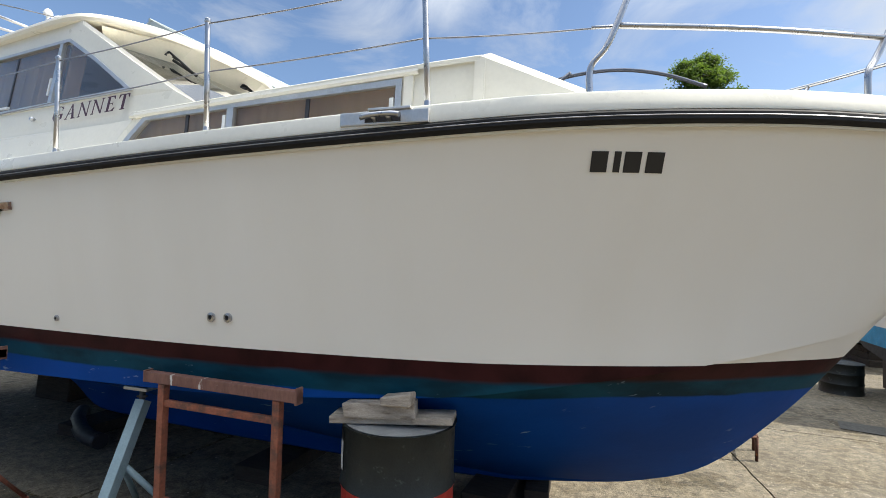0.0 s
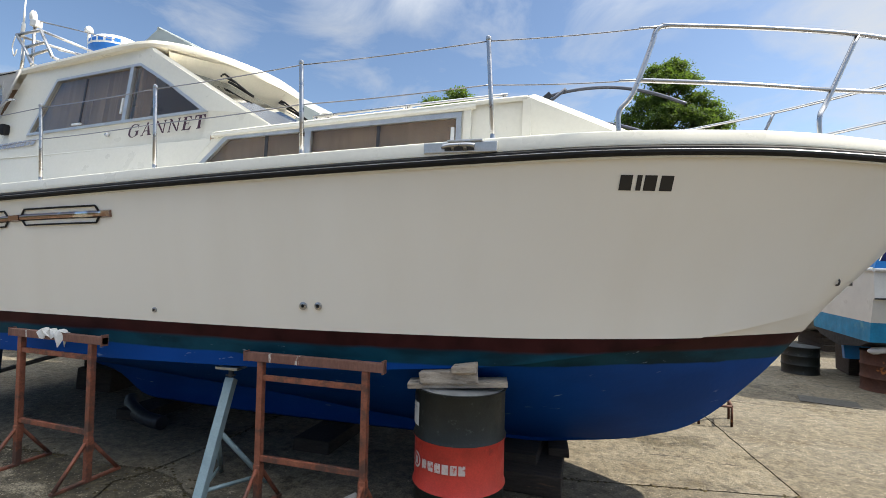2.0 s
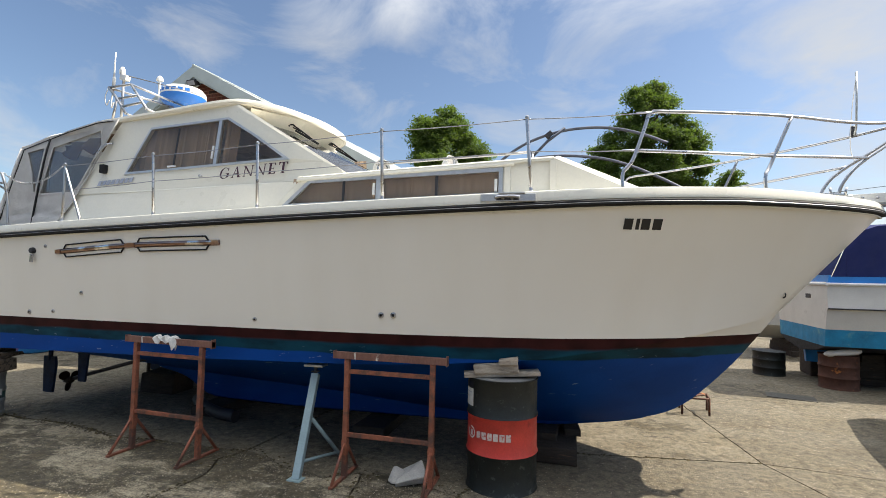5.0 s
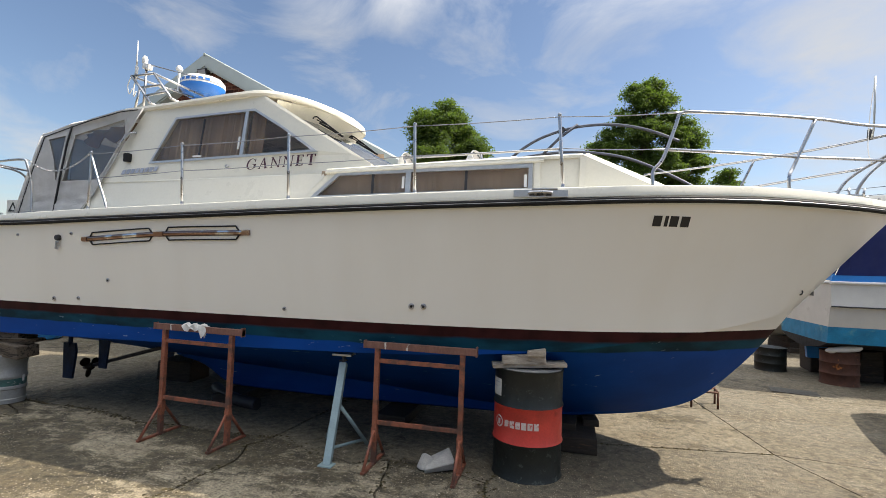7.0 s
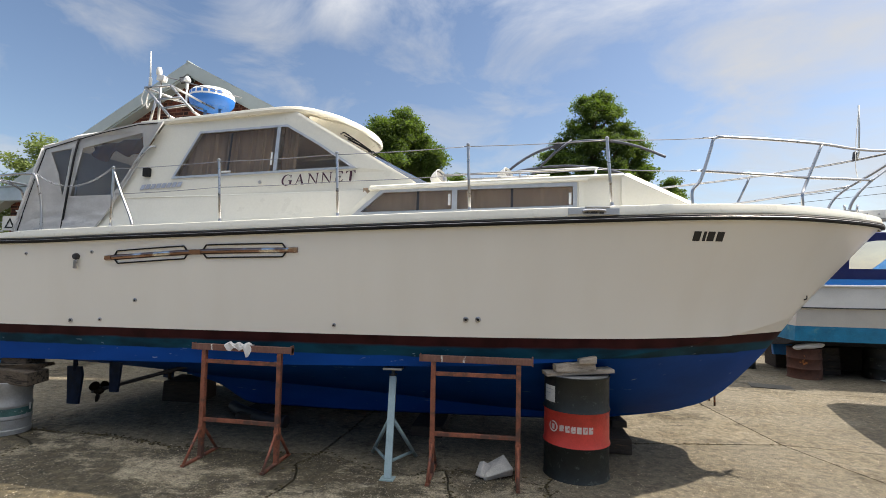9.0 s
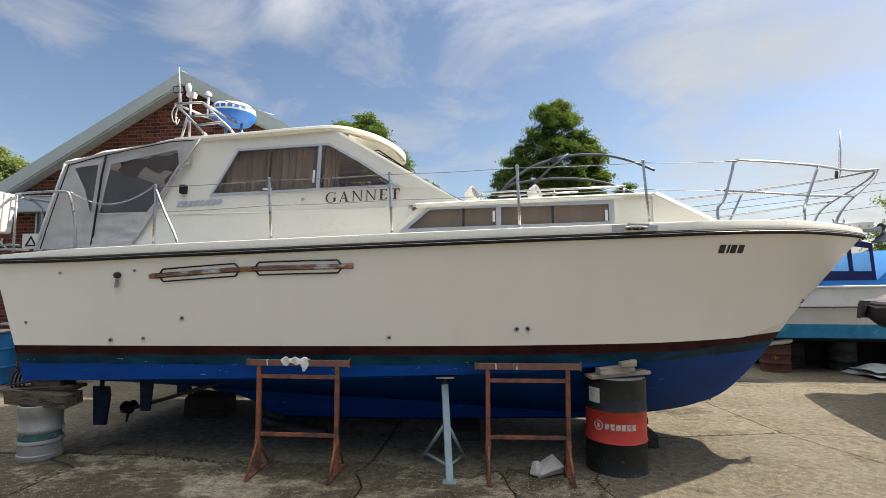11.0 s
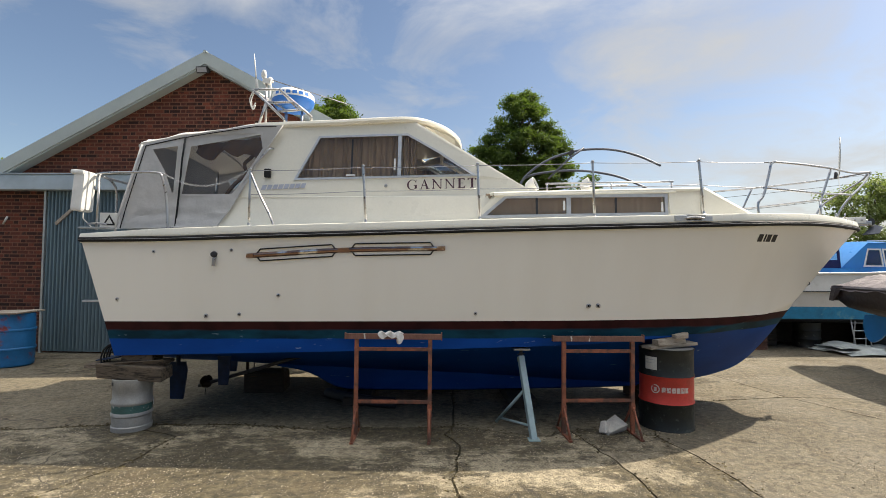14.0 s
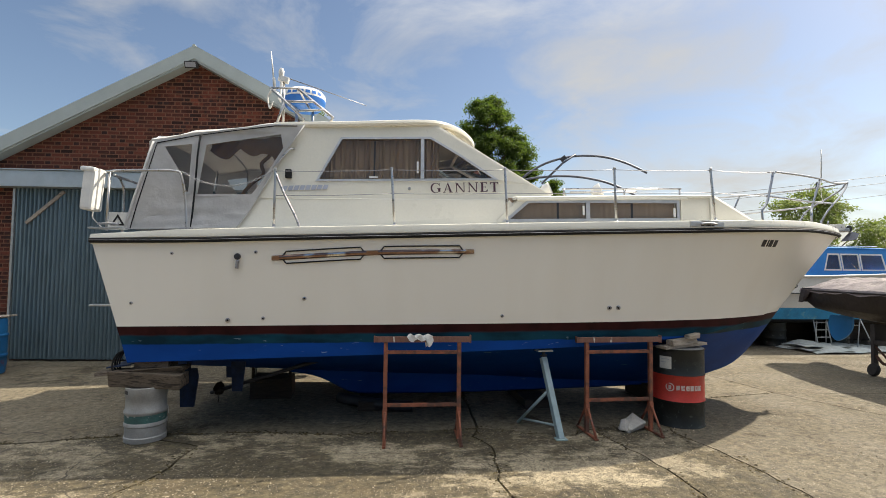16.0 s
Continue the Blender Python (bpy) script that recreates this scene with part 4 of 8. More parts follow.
# roof with its forward brow
ROOF_Z = [(-5.86, 3.445), (-5.0, 3.485), (-4.2, 3.535), (-3.9, 3.545), (-3.65, 3.53), (-3.5, 3.505), (-3.38, 3.475)]
ROOF_H = [(-5.86, 1.03), (-5.0, 1.05), (-4.2, 1.05), (-4.0, 1.02), (-3.88, 0.96), (-3.74, 0.84), (-3.6, 0.68), (-3.48, 0.47), (-3.41, 0.26), (-3.38, 0.03)]
rows = []
for x in list(np.linspace(-5.86, -4.1, 12)) + list(np.linspace(-4.0, -3.38, 20)):
    z, h = table(ROOF_Z, x), table(ROOF_H, x)
    t = 0.075
    cam_h = 0.07 * min(1, h / 0.9)
    rows.append([(x, YC + s * hh, zz) for s, hh, zz in [
        (-1, h * 0.55, z - t + cam_h * 0.55), (-1, h * 0.9, z - t), (-1, h, z - t + 0.012), (-1, h + 0.012, z - t * 0.5), (-1, h, z - 0.008), (-1, h - 0.03, z + 0.006),
        (-1, h * 0.7, z + cam_h * 0.5), (-1, h * 0.35, z + cam_h * 0.9), (1, 0, z + cam_h), (1, h * 0.35, z + cam_h * 0.9), (1, h * 0.7, z + cam_h * 0.5),
        (1, h - 0.03, z + 0.006), (1, h, z - 0.008), (1, h + 0.012, z - t * 0.5), (1, h, z - t + 0.012), (1, h * 0.9, z - t), (1, h * 0.55, z - t + cam_h * 0.55)]])
part("roof", loft(rows, closed_u=True, cap=True), M_CREAM, boat, "cream wheelhouse roof with a rounded forward brow", smooth=True)
part("roof_hatch_rail", tube([(-4.9, YC - 0.55, 3.60), (-4.1, YC - 0.55, 3.63)], 0.012, 6), M_STEEL, boat)
part("wheelhouse_back", plate([(-1.0, 2.5), (1.0, 2.5), (0.98, 3.42), (-0.98, 3.42)], [], lambda u, v, d: Vector((-5.55 + d, YC + u, v)), 0.03), M_GEL, boat)

# aft cockpit canopy: side curtain with clear windows, and a top sheet
def canvas_place(sgn, off=0.0):
    def place(x, z, d):
        belly = 0.03 * math.sin((x + 7.4) * 3.0) * math.sin((z - 2.2) * 3.0)
        hb = table([(2.2, 1.16), (2.6, 1.10), (3.0, 1.05), (3.45, 1.0)], z) - 0.05 * max(0, -6.5 - x) + 0.075 * max(0.0, min(1.0, (x + 6.55) / 0.35)) + belly - d + off
        return Vector((x, YC + sgn * hb, z))
    return place


cv_outer = [(-7.38, 2.17), (-6.80, 2.18), (-6.17, 2.20), (-6.05, 2.40), (-5.85, 2.80), (-5.68, 3.12), (-5.50, 3.40), (-5.82, 3.40), (-6.3, 3.33), (-6.72, 3.275), (-7.17, 3.17), (-7.26, 2.75)]
cvA = [(-7.045, 3.115), (-6.865, 2.85), (-6.755, 2.59), (-6.73, 2.59), (-6.74, 3.155)]
cvB = [(-6.64, 2.57), (-6.045, 2.575), (-5.975, 2.675), (-5.725, 3.12), (-5.755, 3.285), (-6.59, 3.15)]
for sgn in (-1, 1):
    bm = plate(cv_outer, [cvA, cvB], canvas_place(sgn, 0.012), 0.006)
    for _ in range(3):
        bmesh.ops.subdivide_edges(bm, edges=[e for e in bm.edges if e.calc_length() > 0.09], cuts=1, use_grid_fill=True)
    bmesh.ops.triangulate(bm, faces=[f for f in bm.faces if len(f.verts) > 4])
    for v in bm.verts:
        # slack folds along the foot of the cloth, drawn towards the lower forward corner
        low = max(0.0, min(1.0, (2.56 - v.co.z) / 0.2)) * min(1.0, max(0.0, (v.co.z - 2.19) / 0.05))
        hang = max(0.0, min(1.0, (3.12 - v.co.z) / 0.3))
        v.co.y += sgn * hang * (0.010 * noise.noise((v.co.x * 4.5 + 0.8 * v.co.z, v.co.z * 1.3, 2.0)) + 0.005 * noise.noise((v.co.x * 11, v.co.z * 3.0, 5.0)))
        v.co.y += sgn * 0.013 * low * math.sin((v.co.z - 2.2 + 0.05 * (v.co.x + 6.4)) * 42 + 1.3 * math.sin(v.co.x * 5))
    part("canopy_side", bm, M_CANVAS, boat, "grey canvas canopy side", smooth=True)
for hole in (cvA, cvB):
    part("window_welt", plate(inset_loop(hole, -0.02), [inset_loop(hole, 0.004)], canvas_place(-1, 0.018), 0.004), M_CANVAS, boat)
    part("clear_window", plate(inset_loop(hole, -0.015), [], canvas_place(-1, 0.004), 0.003), M_VINYL, boat, "clear vinyl window in the canopy")
part("seam", tube([canvas_place(-1, 0.016)(x, z, 0) for x, z in ((-7.13, 3.155), (-6.72, 3.25), (-6.3, 3.305), (-5.82, 3.375), (-5.58, 3.385))], 0.006, 5), M_BLACK, boat, "black piping under the canopy top")
part("seam", tube([canvas_place(-1, 0.016)(x, z, 0) for x, z in ((-7.13, 3.155), (-7.21, 2.75), (-7.275, 2.45), (-7.325, 2.18))], 0.006, 5), M_BLACK, boat, "black piping down the canopy's edge")
part("gathered_curtain", tube(smooth_path([(-5.90, 2.62, 3.26), (-5.93, 2.64, 3.10), (-6.02, 2.60, 2.98), (-6.00, 2.62, 2.86), (-6.13, 2.60, 2.74), (-6.27, 2.62, 2.56)], 3), 0.022, 7), M_BLIND, boat, "brown curtain gathered beside the cabin")
part("zip", tube([canvas_place(-1, 0.032)(x, z, 0) for x, z in ((-6.66, 3.26), (-6.665, 3.0), (-6.66, 2.7), (-6.665, 2.4), (-6.675, 2.19))], 0.011, 6), M_BLACK, boat)
part("canopy_edge", tube([canvas_place(-1, 0.02)(x, z, 0) for x, z in ((-7.17, 3.17), (-7.26, 2.75), (-7.33, 2.45), (-7.38, 2.17))], 0.016, 6), M_CANVAS_TOP, boat)
part("canopy_edge", tube([canvas_place(-1, 0.02)(x, z, 0) for x, z in ((-5.50, 3.40), (-5.68, 3.12), (-5.85, 2.80), (-6.05, 2.40), (-6.17, 2.20))], 0.007, 6), M_CANVAS, boat)
rows = []
for x, z in ((-5.78, 3.45), (-5.95, 3.43), (-6.2, 3.38), (-6.5, 3.335), (-6.68, 3.325), (-6.74, 3.32), (-6.9, 3.275), (-7.05, 3.245), (-7.19, 3.225), (-7.225, 3.20)):
    hb = 1.03 - 0.05 * max(0, -6.5 - x)
    rows.append([(x, YC + s * h, zz + random.uniform(-0.006, 0.006)) for s, h, zz in [(-1, hb, z - 0.075), (-1, hb + 0.012, z - 0.03), (-1, hb - 0.03, z), (-1, hb * 0.6, z + 0.05), (1, 0, z + 0.07),
                 (1, hb * 0.6, z + 0.05), (1, hb - 0.03, z), (1, hb + 0.012, z - 0.03), (1, hb, z - 0.075)]])
part("canopy_top", thick(loft(rows), 0.006), M_CANVAS_TOP, boat, "pale weathered canopy top", smooth=True)
rows = [[(-7.20, YC + y, 3.21 + 0.06 * (1 - y * y)) for y in np.linspace(-1.0, 1.0, 9)], [(-7.38, YC + y * 1.1, 2.18) for y in np.linspace(-1.0, 1.0, 9)]]
part("canopy_back", thick(loft(rows), 0.006), M_CANVAS, boat)
for x0, x1 in ((-6.72, -6.70), (-7.17, -7.28)):
    part("canopy_hoop", tube(smooth_path([(x1, YC - 1.0, 2.25), (x0, YC - 0.97, 3.1), (x0, YC - 0.8, 3.28), (x0, YC, 3.36), (x0, YC + 0.8, 3.28), (x0, YC + 0.97, 3.1), (x1, YC + 1.0, 2.25)], 4), 0.012, 6), M_STEEL, boat)
rows = []
for i in range(25):
    u = i / 24
    x = -6.58 + 0.80 * u
    zt = 3.20 + 0.10 * u
    dip = 0.10 + 0.10 * abs(math.sin(u * 7.5)) + (0.22 if u > 0.72 else 0.0) * (u - 0.72) / 0.28
    rows.append([(x, YC - 0.92 + 0.03 * math.sin(u * 19 + v * 4), zt - dip * v) for v in np.linspace(0, 1, 7)])
part("rolled_blind", thick(loft(rows), 0.01), M_BLIND, boat, "loosely furled tan blind inside the canopy", smooth=True)
part("cockpit_locker", box((-6.5, YC + 0.5, 2.45), (0.9, 0.8, 0.5), bevel=0.04), M_INTERIOR, boat)
part("cockpit_chair", box((-6.1, YC - 0.35, 2.62), (0.12, 0.5, 0.6), (0, 12, 0), bevel=0.05), M_PLASTIC, boat)

# fittings on the wheelhouse side
part("side_lamp", box((-5.66, YC - 1.13, 2.83), (0.07, 0.06, 0.10), bevel=0.012), M_BLACK, boat, "black side light")
part("grab_handle", tube(smooth_path([(-5.62, YC - 1.07, 3.13), (-5.66, YC - 1.13, 3.10), (-5.80, YC - 1.15, 2.92), (-5.83, YC - 1.12, 2.86)], 4), 0.012, 8), M_STEEL, boat)
part("cabin_knob", lathe([(0.012, -0.02), (0.02, 0), (0.012, 0.015)], (-4.30, YC - 1.135, 2.70), 10, Matrix.Rotation(radians(90), 4, "X")), M_STEEL, boat)


def on_wheelhouse(x0, z0, slope=0.045):
    f = wh_place(-1, 0.002)
    return lambda u, v, d: f(x0 + u, z0 + v + slope * u, -d)


# the name, in thick and thin strokes with serifs; one unit is the height of a capital
def serif_strokes(ch):
    """The strokes of a capital as outlines, and its width."""
    k, t, s = 0.21, 0.085, 0.06

    def foot(x0, x1, y):
        return [(x0, y), (x1, y), (x1, y + s), (x0, y + s)]
    if ch == "N":
        return [[(0.10, 0), (0.10 + t, 0), (0.10 + t, 1), (0.10, 1)], [(0.02, 1), (0.20, 1), (0.93, 0), (0.80, 0)], [(0.93 - t, 0), (0.93, 0), (0.93, 1), (0.93 - t, 1)],
                foot(0, 0.25, 0), foot(0, 0.18, 1 - s), foot(0.78, 1.03, 1 - s)], 1.03
    if ch == "A":
        return [[(0.10, 0), (0.10 + t, 0), (0.50, 0.94), (0.45, 1.0)], [(0.42, 1.02), (0.52, 1.02), (0.92, 0), (0.92 - k * 1.1, 0)], [(0.25, 0.33), (0.70, 0.33), (0.68, 0.39), (0.27, 0.39)],
                foot(0, 0.26, 0), foot(0.64, 1.0, 0)], 1.0
    if ch == "E":
        return [[(0.10, 0), (0.10 + k, 0), (0.10 + k, 1), (0.10, 1)], foot(0.0, 0.72, 0), foot(0.0, 0.70, 1 - s), [(0.2, 0.48), (0.56, 0.48), (0.56, 0.53), (0.2, 0.53)],
                [(0.56, s), (0.72, 0.0), (0.78, 0.25), (0.74, 0.25)], [(0.56, 1 - s), (0.70, 1.0), (0.72, 0.78), (0.68, 0.78)], [(0.51, 0.5), (0.56, 0.38), (0.56, 0.63)]], 0.78
    if ch == "T":
        return [[(0.34, 0), (0.34 + k, 0), (0.34 + k, 1), (0.34, 1)], foot(0.24, 0.61, 0), foot(0.0, 0.85, 1 - s), [(0.0, 1.0), (0.14, 1 - s), (0.03, 0.75), (-0.01, 0.75)],
                [(0.85, 1.0), (0.71, 1 - s), (0.82, 0.75), (0.86, 0.75)]], 0.85
    # G: the gap between two ellipses set apart, with a stem
    outs = []
    ang = [radians(42 + (318 - 42) * i / 22) for i in range(23)]
    for a, b in zip(ang, ang[1:]):
        outs.append([(0.50 + 0.50 * math.cos(a), 0.5 + 0.53 * math.sin(a)), (0.50 + 0.50 * math.cos(b), 0.5 + 0.53 * math.sin(b)),
                     (0.54 + 0.37 * math.cos(b), 0.5 + 0.475 * math.sin(b)), (0.54 + 0.37 * math.cos(a), 0.5 + 0.475 * math.sin(a))])
    outs += [[(0.77, 0.06), (0.77 + k, 0.12), (0.77 + k, 0.42), (0.77, 0.42)], foot(0.64, 1.0, 0.41), [(0.83, 0.85), (0.88, 0.98), (0.92, 0.98), (0.90, 0.68), (0.86, 0.68)]]
    return outs, 1.0


f = on_wheelhouse(-4.055, 2.655, 0.05)
bm = bmesh.new()
u0, unit = 0.0, 0.1165
for ch in "GANNET":
    strokes, wide = serif_strokes(ch)
    for i, pts in enumerate(strokes):
        bm.faces.new([bm.verts.new(f(u0 + x * unit, y * unit, 0.002 + 0.0002 * i)) for x, y in pts])
    u0 += (wide + 0.235) * unit
part("name_lettering", thick(bm, 0.0012), M_NAVY, boat, "dark maroon serif capitals on the wheelhouse side")
# maker's badge: plain slanted bars
f = on_wheelhouse(-5.73, 2.635, 0.06)
bm = bmesh.new()
for i in range(8):
    u = i * 0.064
    bm.faces.new([bm.verts.new(f(u + a, b, 0.003)) for a, b in ((0, 0), (0.05, 0), (0.066, 0.055), (0.016, 0.055))])
part("maker_badge", thick(bm, 0.002), M_SILVER, boat, "slanted silver badge bars")


HULL_ROWS = side_rows()


def on_hull(x, z, out=0.0):
    pts = []
    for row in HULL_ROWS:
        for a, b in zip(row[:12], row[1:13]):
            if b.z <= z <= a.z:
                pts.append(a.lerp(b, (a.z - z) / max(a.z - b.z, 1e-6)))
                break
    pts.sort(key=lambda p: p.x)
    hb = float(np.interp(x, [p.x for p in pts], [p.y for p in pts]))
    return Vector((x, YC - hb - out, z))


# registration mark: plain bars of its size
bm = bmesh.new()
for i, w in enumerate((0.064, 0.026, 0.064, 0.066)):
    u = -0.128 + (0, 0.088, 0.128, 0.213)[i]
    pts = [(u, 2.093), (u + w, 2.093), (u + w + 0.012, 2.172), (u + 0.012, 2.172)]
    bm.faces.new([bm.verts.new(on_hull(x, z + 0.012 * (x + 0.1), 0.0035)) for x, z in pts])
part("registration_mark", thick(bm, 0.0015), M_INK, boat, "black slanted bars near the bow")

# chrome trim with two slotted surrounds
TRIM = [(-5.71, 1.868), (-4.69, 1.938), (-3.62, 1.968)]
part("hull_trim", loft([[on_hull(x, table(TRIM, x) + dz, o) for dz, o in ((-0.027, 0.002), (-0.022, 0.011), (-0.012, 0.016), (0.0, 0.018), (0.012, 0.016), (0.022, 0.011), (0.027, 0.002))] for x in np.linspace(-5.69, -3.63, 30)]), M_TRIM, boat, "polished metal trim strip on the topsides", smooth=True)
for x0, x1 in ((-5.62, -4.76), (-4.615, -3.72)):
    loop = []
    for x, dz in ((x0, 0.0), (x0 + 0.05, 0.062), (x1 - 0.05, 0.062), (x1, 0.0), (x1 - 0.05, -0.062), (x0 + 0.05, -0.062)):
        loop.append((x, dz))
    fine = []
    for a, b in zip(loop, loop[1:] + loop[:1]):
        for k in range(5):
            t = k / 5
            x = a[0] + (b[0] - a[0]) * t
            fine.append(on_hull(x, table(TRIM, x) + a[1] + (b[1] - a[1]) * t, 0.008))
    part("vent_surround", tube(fine + fine[:1], 0.0075, 6), M_BLACK, boat, "black slotted surround")

for x0, x1 in ((-5.715, -5.64), (-4.748, -4.627), (-3.70, -3.615)):
    part("trim_end", loft([[on_hull(x, table(TRIM, x) + dz, o) for dz, o in ((-0.026, 0.002), (-0.020, 0.022), (0.020, 0.022), (0.026, 0.002))] for x in np.linspace(x0, x1, 4)], cap=True), M_TRIM, boat)

# skin fittings
for x, z, r in ((-2.052, 1.365, 0.033), (-1.945, 1.368, 0.033), (-3.28, 1.276, 0.024), (-5.385, 1.45, 0.026), (-5.805, 1.243, 0.024), (-6.16, 1.222, 0.03), (-7.12, 1.392, 0.02), (-6.716, 1.903, 0.02), (-5.878, 1.927, 0.022)):
    c, r = on_hull(x, z, 0.0), r * 0.82
    turn = Matrix.Rotation(radians(90), 4, "X")
    fit_ob = part("skin_fitting", lathe([(r * 0.9, -0.005), (r, 0.003), (r * 0.92, 0.010), (r * 0.50, 0.012), (r * 0.45, 0.004)], c, 20, turn), M_STEEL, boat, "round metal skin fitting", smooth=True)
    part("bore", lathe([(r * 0.42, -0.004), (r * 0.42, 0.006)], c, 16, turn), M_BLACK, fit_ob)
c = on_hull(-6.06, 1.83, 0.02)
ex = part("hull_outlet", lathe([(0.03, -0.02), (0.034, 0.0), (0.028, 0.022), (0.012, 0.024)], c + Vector((0, 0, 0.05)), 18, Matrix.Rotation(radians(90), 4, "X")), M_DARK, boat, "dark hooked outlet with an orange stain", smooth=True)
part("flap", box(c + Vector((0.005, -0.01, -0.03)), (0.036, 0.022, 0.09), (0, 4, 0), bevel=0.008), M_STEEL, ex)
c = on_hull(1.28, 1.60, 0.0)
part("bow_eye", tube(smooth_path([c + Vector((0.0, 0.02, 0.02)), c + Vector((0.006, -0.016, 0.014)), c + Vector((0.0, -0.016, -0.014)), c + Vector((-0.006, 0.02, -0.02))], 4), 0.006, 6), M_DARK, boat)


# stanchions, lifelines, rails
def toe(x, inset=0.055, lift=0.109):
    pts = TOE_LINE[(inset, lift)] if (inset, lift) in TOE_LINE else TOE_LINE.setdefault((inset, lift), outline(inset, lift))
    xs = [p.x for p in pts]
    return Vector((x, YC - float(np.interp(x, xs, [p.y for p in pts])), float(np.interp(x, xs, [p.z for p in pts]))))


TOE_LINE = {}
TOPS = []
for x, top in ((-5.715, (-5.712, 1.99, 2.795)), (-4.463, (-4.50, 1.966, 2.84)), (-3.248, (-3.274, 1.95, 2.875)), (-2.021, (-2.042, 1.942, 2.915)), (-0.806, (-0.846, 2.037, 2.963))):
    b = toe(x)
    t = Vector(top)
    st = part("stanchion", tube([b - Vector((0, 0, 0.01)), b.lerp(t, 0.5), t - Vector((0, 0, 0.012)), t], 0.0135, 10), M_STEEL, boat, "polished steel stanchion")
    part("base_cup", lathe([(0.024, -0.012), (0.024, 0.004), (0.016, 0.012), (0.015, 0.035)], b, 14), M_STEEL, st, smooth=True)
    part("cap", lathe([(0.0135, -0.01), (0.017, 0.0), (0.016, 0.012), (0.006, 0.02)], t, 10), M_STEEL, st, smooth=True)
    TOPS.append(t)
part("gate_brace", tube(smooth_path([TOPS[0] - Vector((0, 0, 0.03)), TOPS[0] + Vector((0.09, 0, -0.24)), toe(-5.47) + Vector((-0.03, 0, 0.12)), toe(-5.453)], 5), 0.012, 8), M_STEEL, boat)
PUL_TOP = Vector((0.065, 2.19, 2.985))
PUL_MID = Vector((-0.035, 2.19, 2.70))


def wire_run(pts, name):
    for a, b in zip(pts, pts[1:]):
        mid = [a.lerp(b, k / 8) - Vector((0, 0, 0.008 * math.sin(math.pi * k / 8))) for k in range(9)]
        part(name, tube(mid, 0.0038, 6), M_WIRE, boat)


wire_run([t - Vector((0, 0, 0.012)) for t in TOPS] + [PUL_TOP], "lifeline")
wire_run([t - Vector((0, 0, 0.265 if i else 0.27)) + Vector((0, 0.004, 0)) for i, t in enumerate(TOPS)] + [PUL_MID], "lifeline")
for p, q in ((PUL_TOP, TOPS[-1]), (PUL_MID, TOPS[-1] - Vector((0, 0, 0.265)))):
    d = (q - p).normalized()
    part("wire_terminal", tube([p, p + d * 0.10], 0.008, 8), M_STEEL, boat)

# stern rail with chain across the gate
b0 = toe(-6.60)
s_top = Vector((-6.65, 1.985, 2.755))
rail = smooth_path([b0, b0 + Vector((-0.02, 0, 0.30)), s_top + Vector((0.0, 0, -0.06)), s_top + Vector((-0.07, 0.0, -0.005)), Vector((-7.05, 2.02, 2.755)), Vector((-7.42, 2.14, 2.76)), Vector((-7.52, 2.35, 2.76)),
                    Vector((-7.54, 2.9, 2.76)), Vector((-7.54, YC, 2.76))], 5)
part("stern_rail", tube(rail, 0.0135, 8), M_STEEL, boat, "polished tubular stern rail")
part("stern_rail_leg", tube(smooth_path([(-7.50, 2.55, 2.14), (-7.50, 2.55, 2.60), (-7.49, 2.48, 2.70), (-7.44, 2.33, 2.725), (-7.42, 2.20, 2.73)], 4), 0.0125, 8), M_STEEL, boat)
part("stern_rail_leg", tube([(-7.47, 2.19, 2.14), (-7.46, 2.19, 2.755)], 0.0125, 8), M_STEEL, boat)
part("rail_base", box(b0 + Vector((0, 0, 0.008)), (0.11, 0.07, 0.02), bevel=0.006), M_STEEL, boat)
chain = bmesh.new()
ca, cb = s_top + Vector((0.0, 0, -0.005)), TOPS[0] - Vector((0.02, 0, 0.0))
for i in range(34):
    t = (i + 0.5) / 34
    p = ca.lerp(cb, t) - Vector((0, 0, 0.16 * 4 * t * (1 - t)))
    dz = -0.16 * 4 * (1 - 2 * t) / (cb - ca).length
    m = Matrix.Translation(p) @ Euler((radians(90 * (i % 2)), math.atan(-dz), 0)).to_matrix().to_4x4()
    loop = [m @ Vector((0.018 * math.cos(a), 0.009 * math.sin(a), 0)) for a in np.linspace(0, 2 * math.pi, 9)]
    add_tube(chain, loop, 0.0035, 5)
part("gate_chain", chain, M_STEEL, boat, "sagging steel chain across the gate")

# horseshoe float box on the stern rail
fb = part("float_box", box((-7.585, 2.13, 2.545), (0.12, 0.22, 0.42), (0, 4, 4), bevel=0.03), M_PLASTIC, boat, "white plastic container hung on the stern rail")
part("lid", box((-7.585, 2.13, 2.755), (0.14, 0.25, 0.05), (0, 4, 4), bevel=0.02), M_PLASTIC, fb)
part("strap", box((-7.52, 2.13, 2.56), (0.02, 0.09, 0.42), (0, 4, 4), bevel=0.004), M_CLOTH, fb)
part("lanyard", tube(smooth_path([(-7.55, 2.10, 2.35), (-7.56, 2.10, 2.27), (-7.52, 2.12, 2.21), (-7.47, 2.12, 2.165), (-7.40, 2.1, 2.16)], 5), 0.006, 6), M_CLOTH, fb)
sg = part("sign_plate", box((-7.47, 2.40, 2.27), (0.22, 0.008, 0.17), bevel=0.002), M_PLASTIC, boat, "white hazard plate with a black triangle")
bm = bmesh.new()
tri_o = [(-0.075, -0.06), (0.075, -0.06), (0.0, 0.065)]
part("triangle", plate(tri_o, [inset_loop(tri_o, 0.018)], lambda u, v, d: Vector((-7.47 + u, 2.394 - d, 2.27 + v)), 0.003), M_INK, sg)

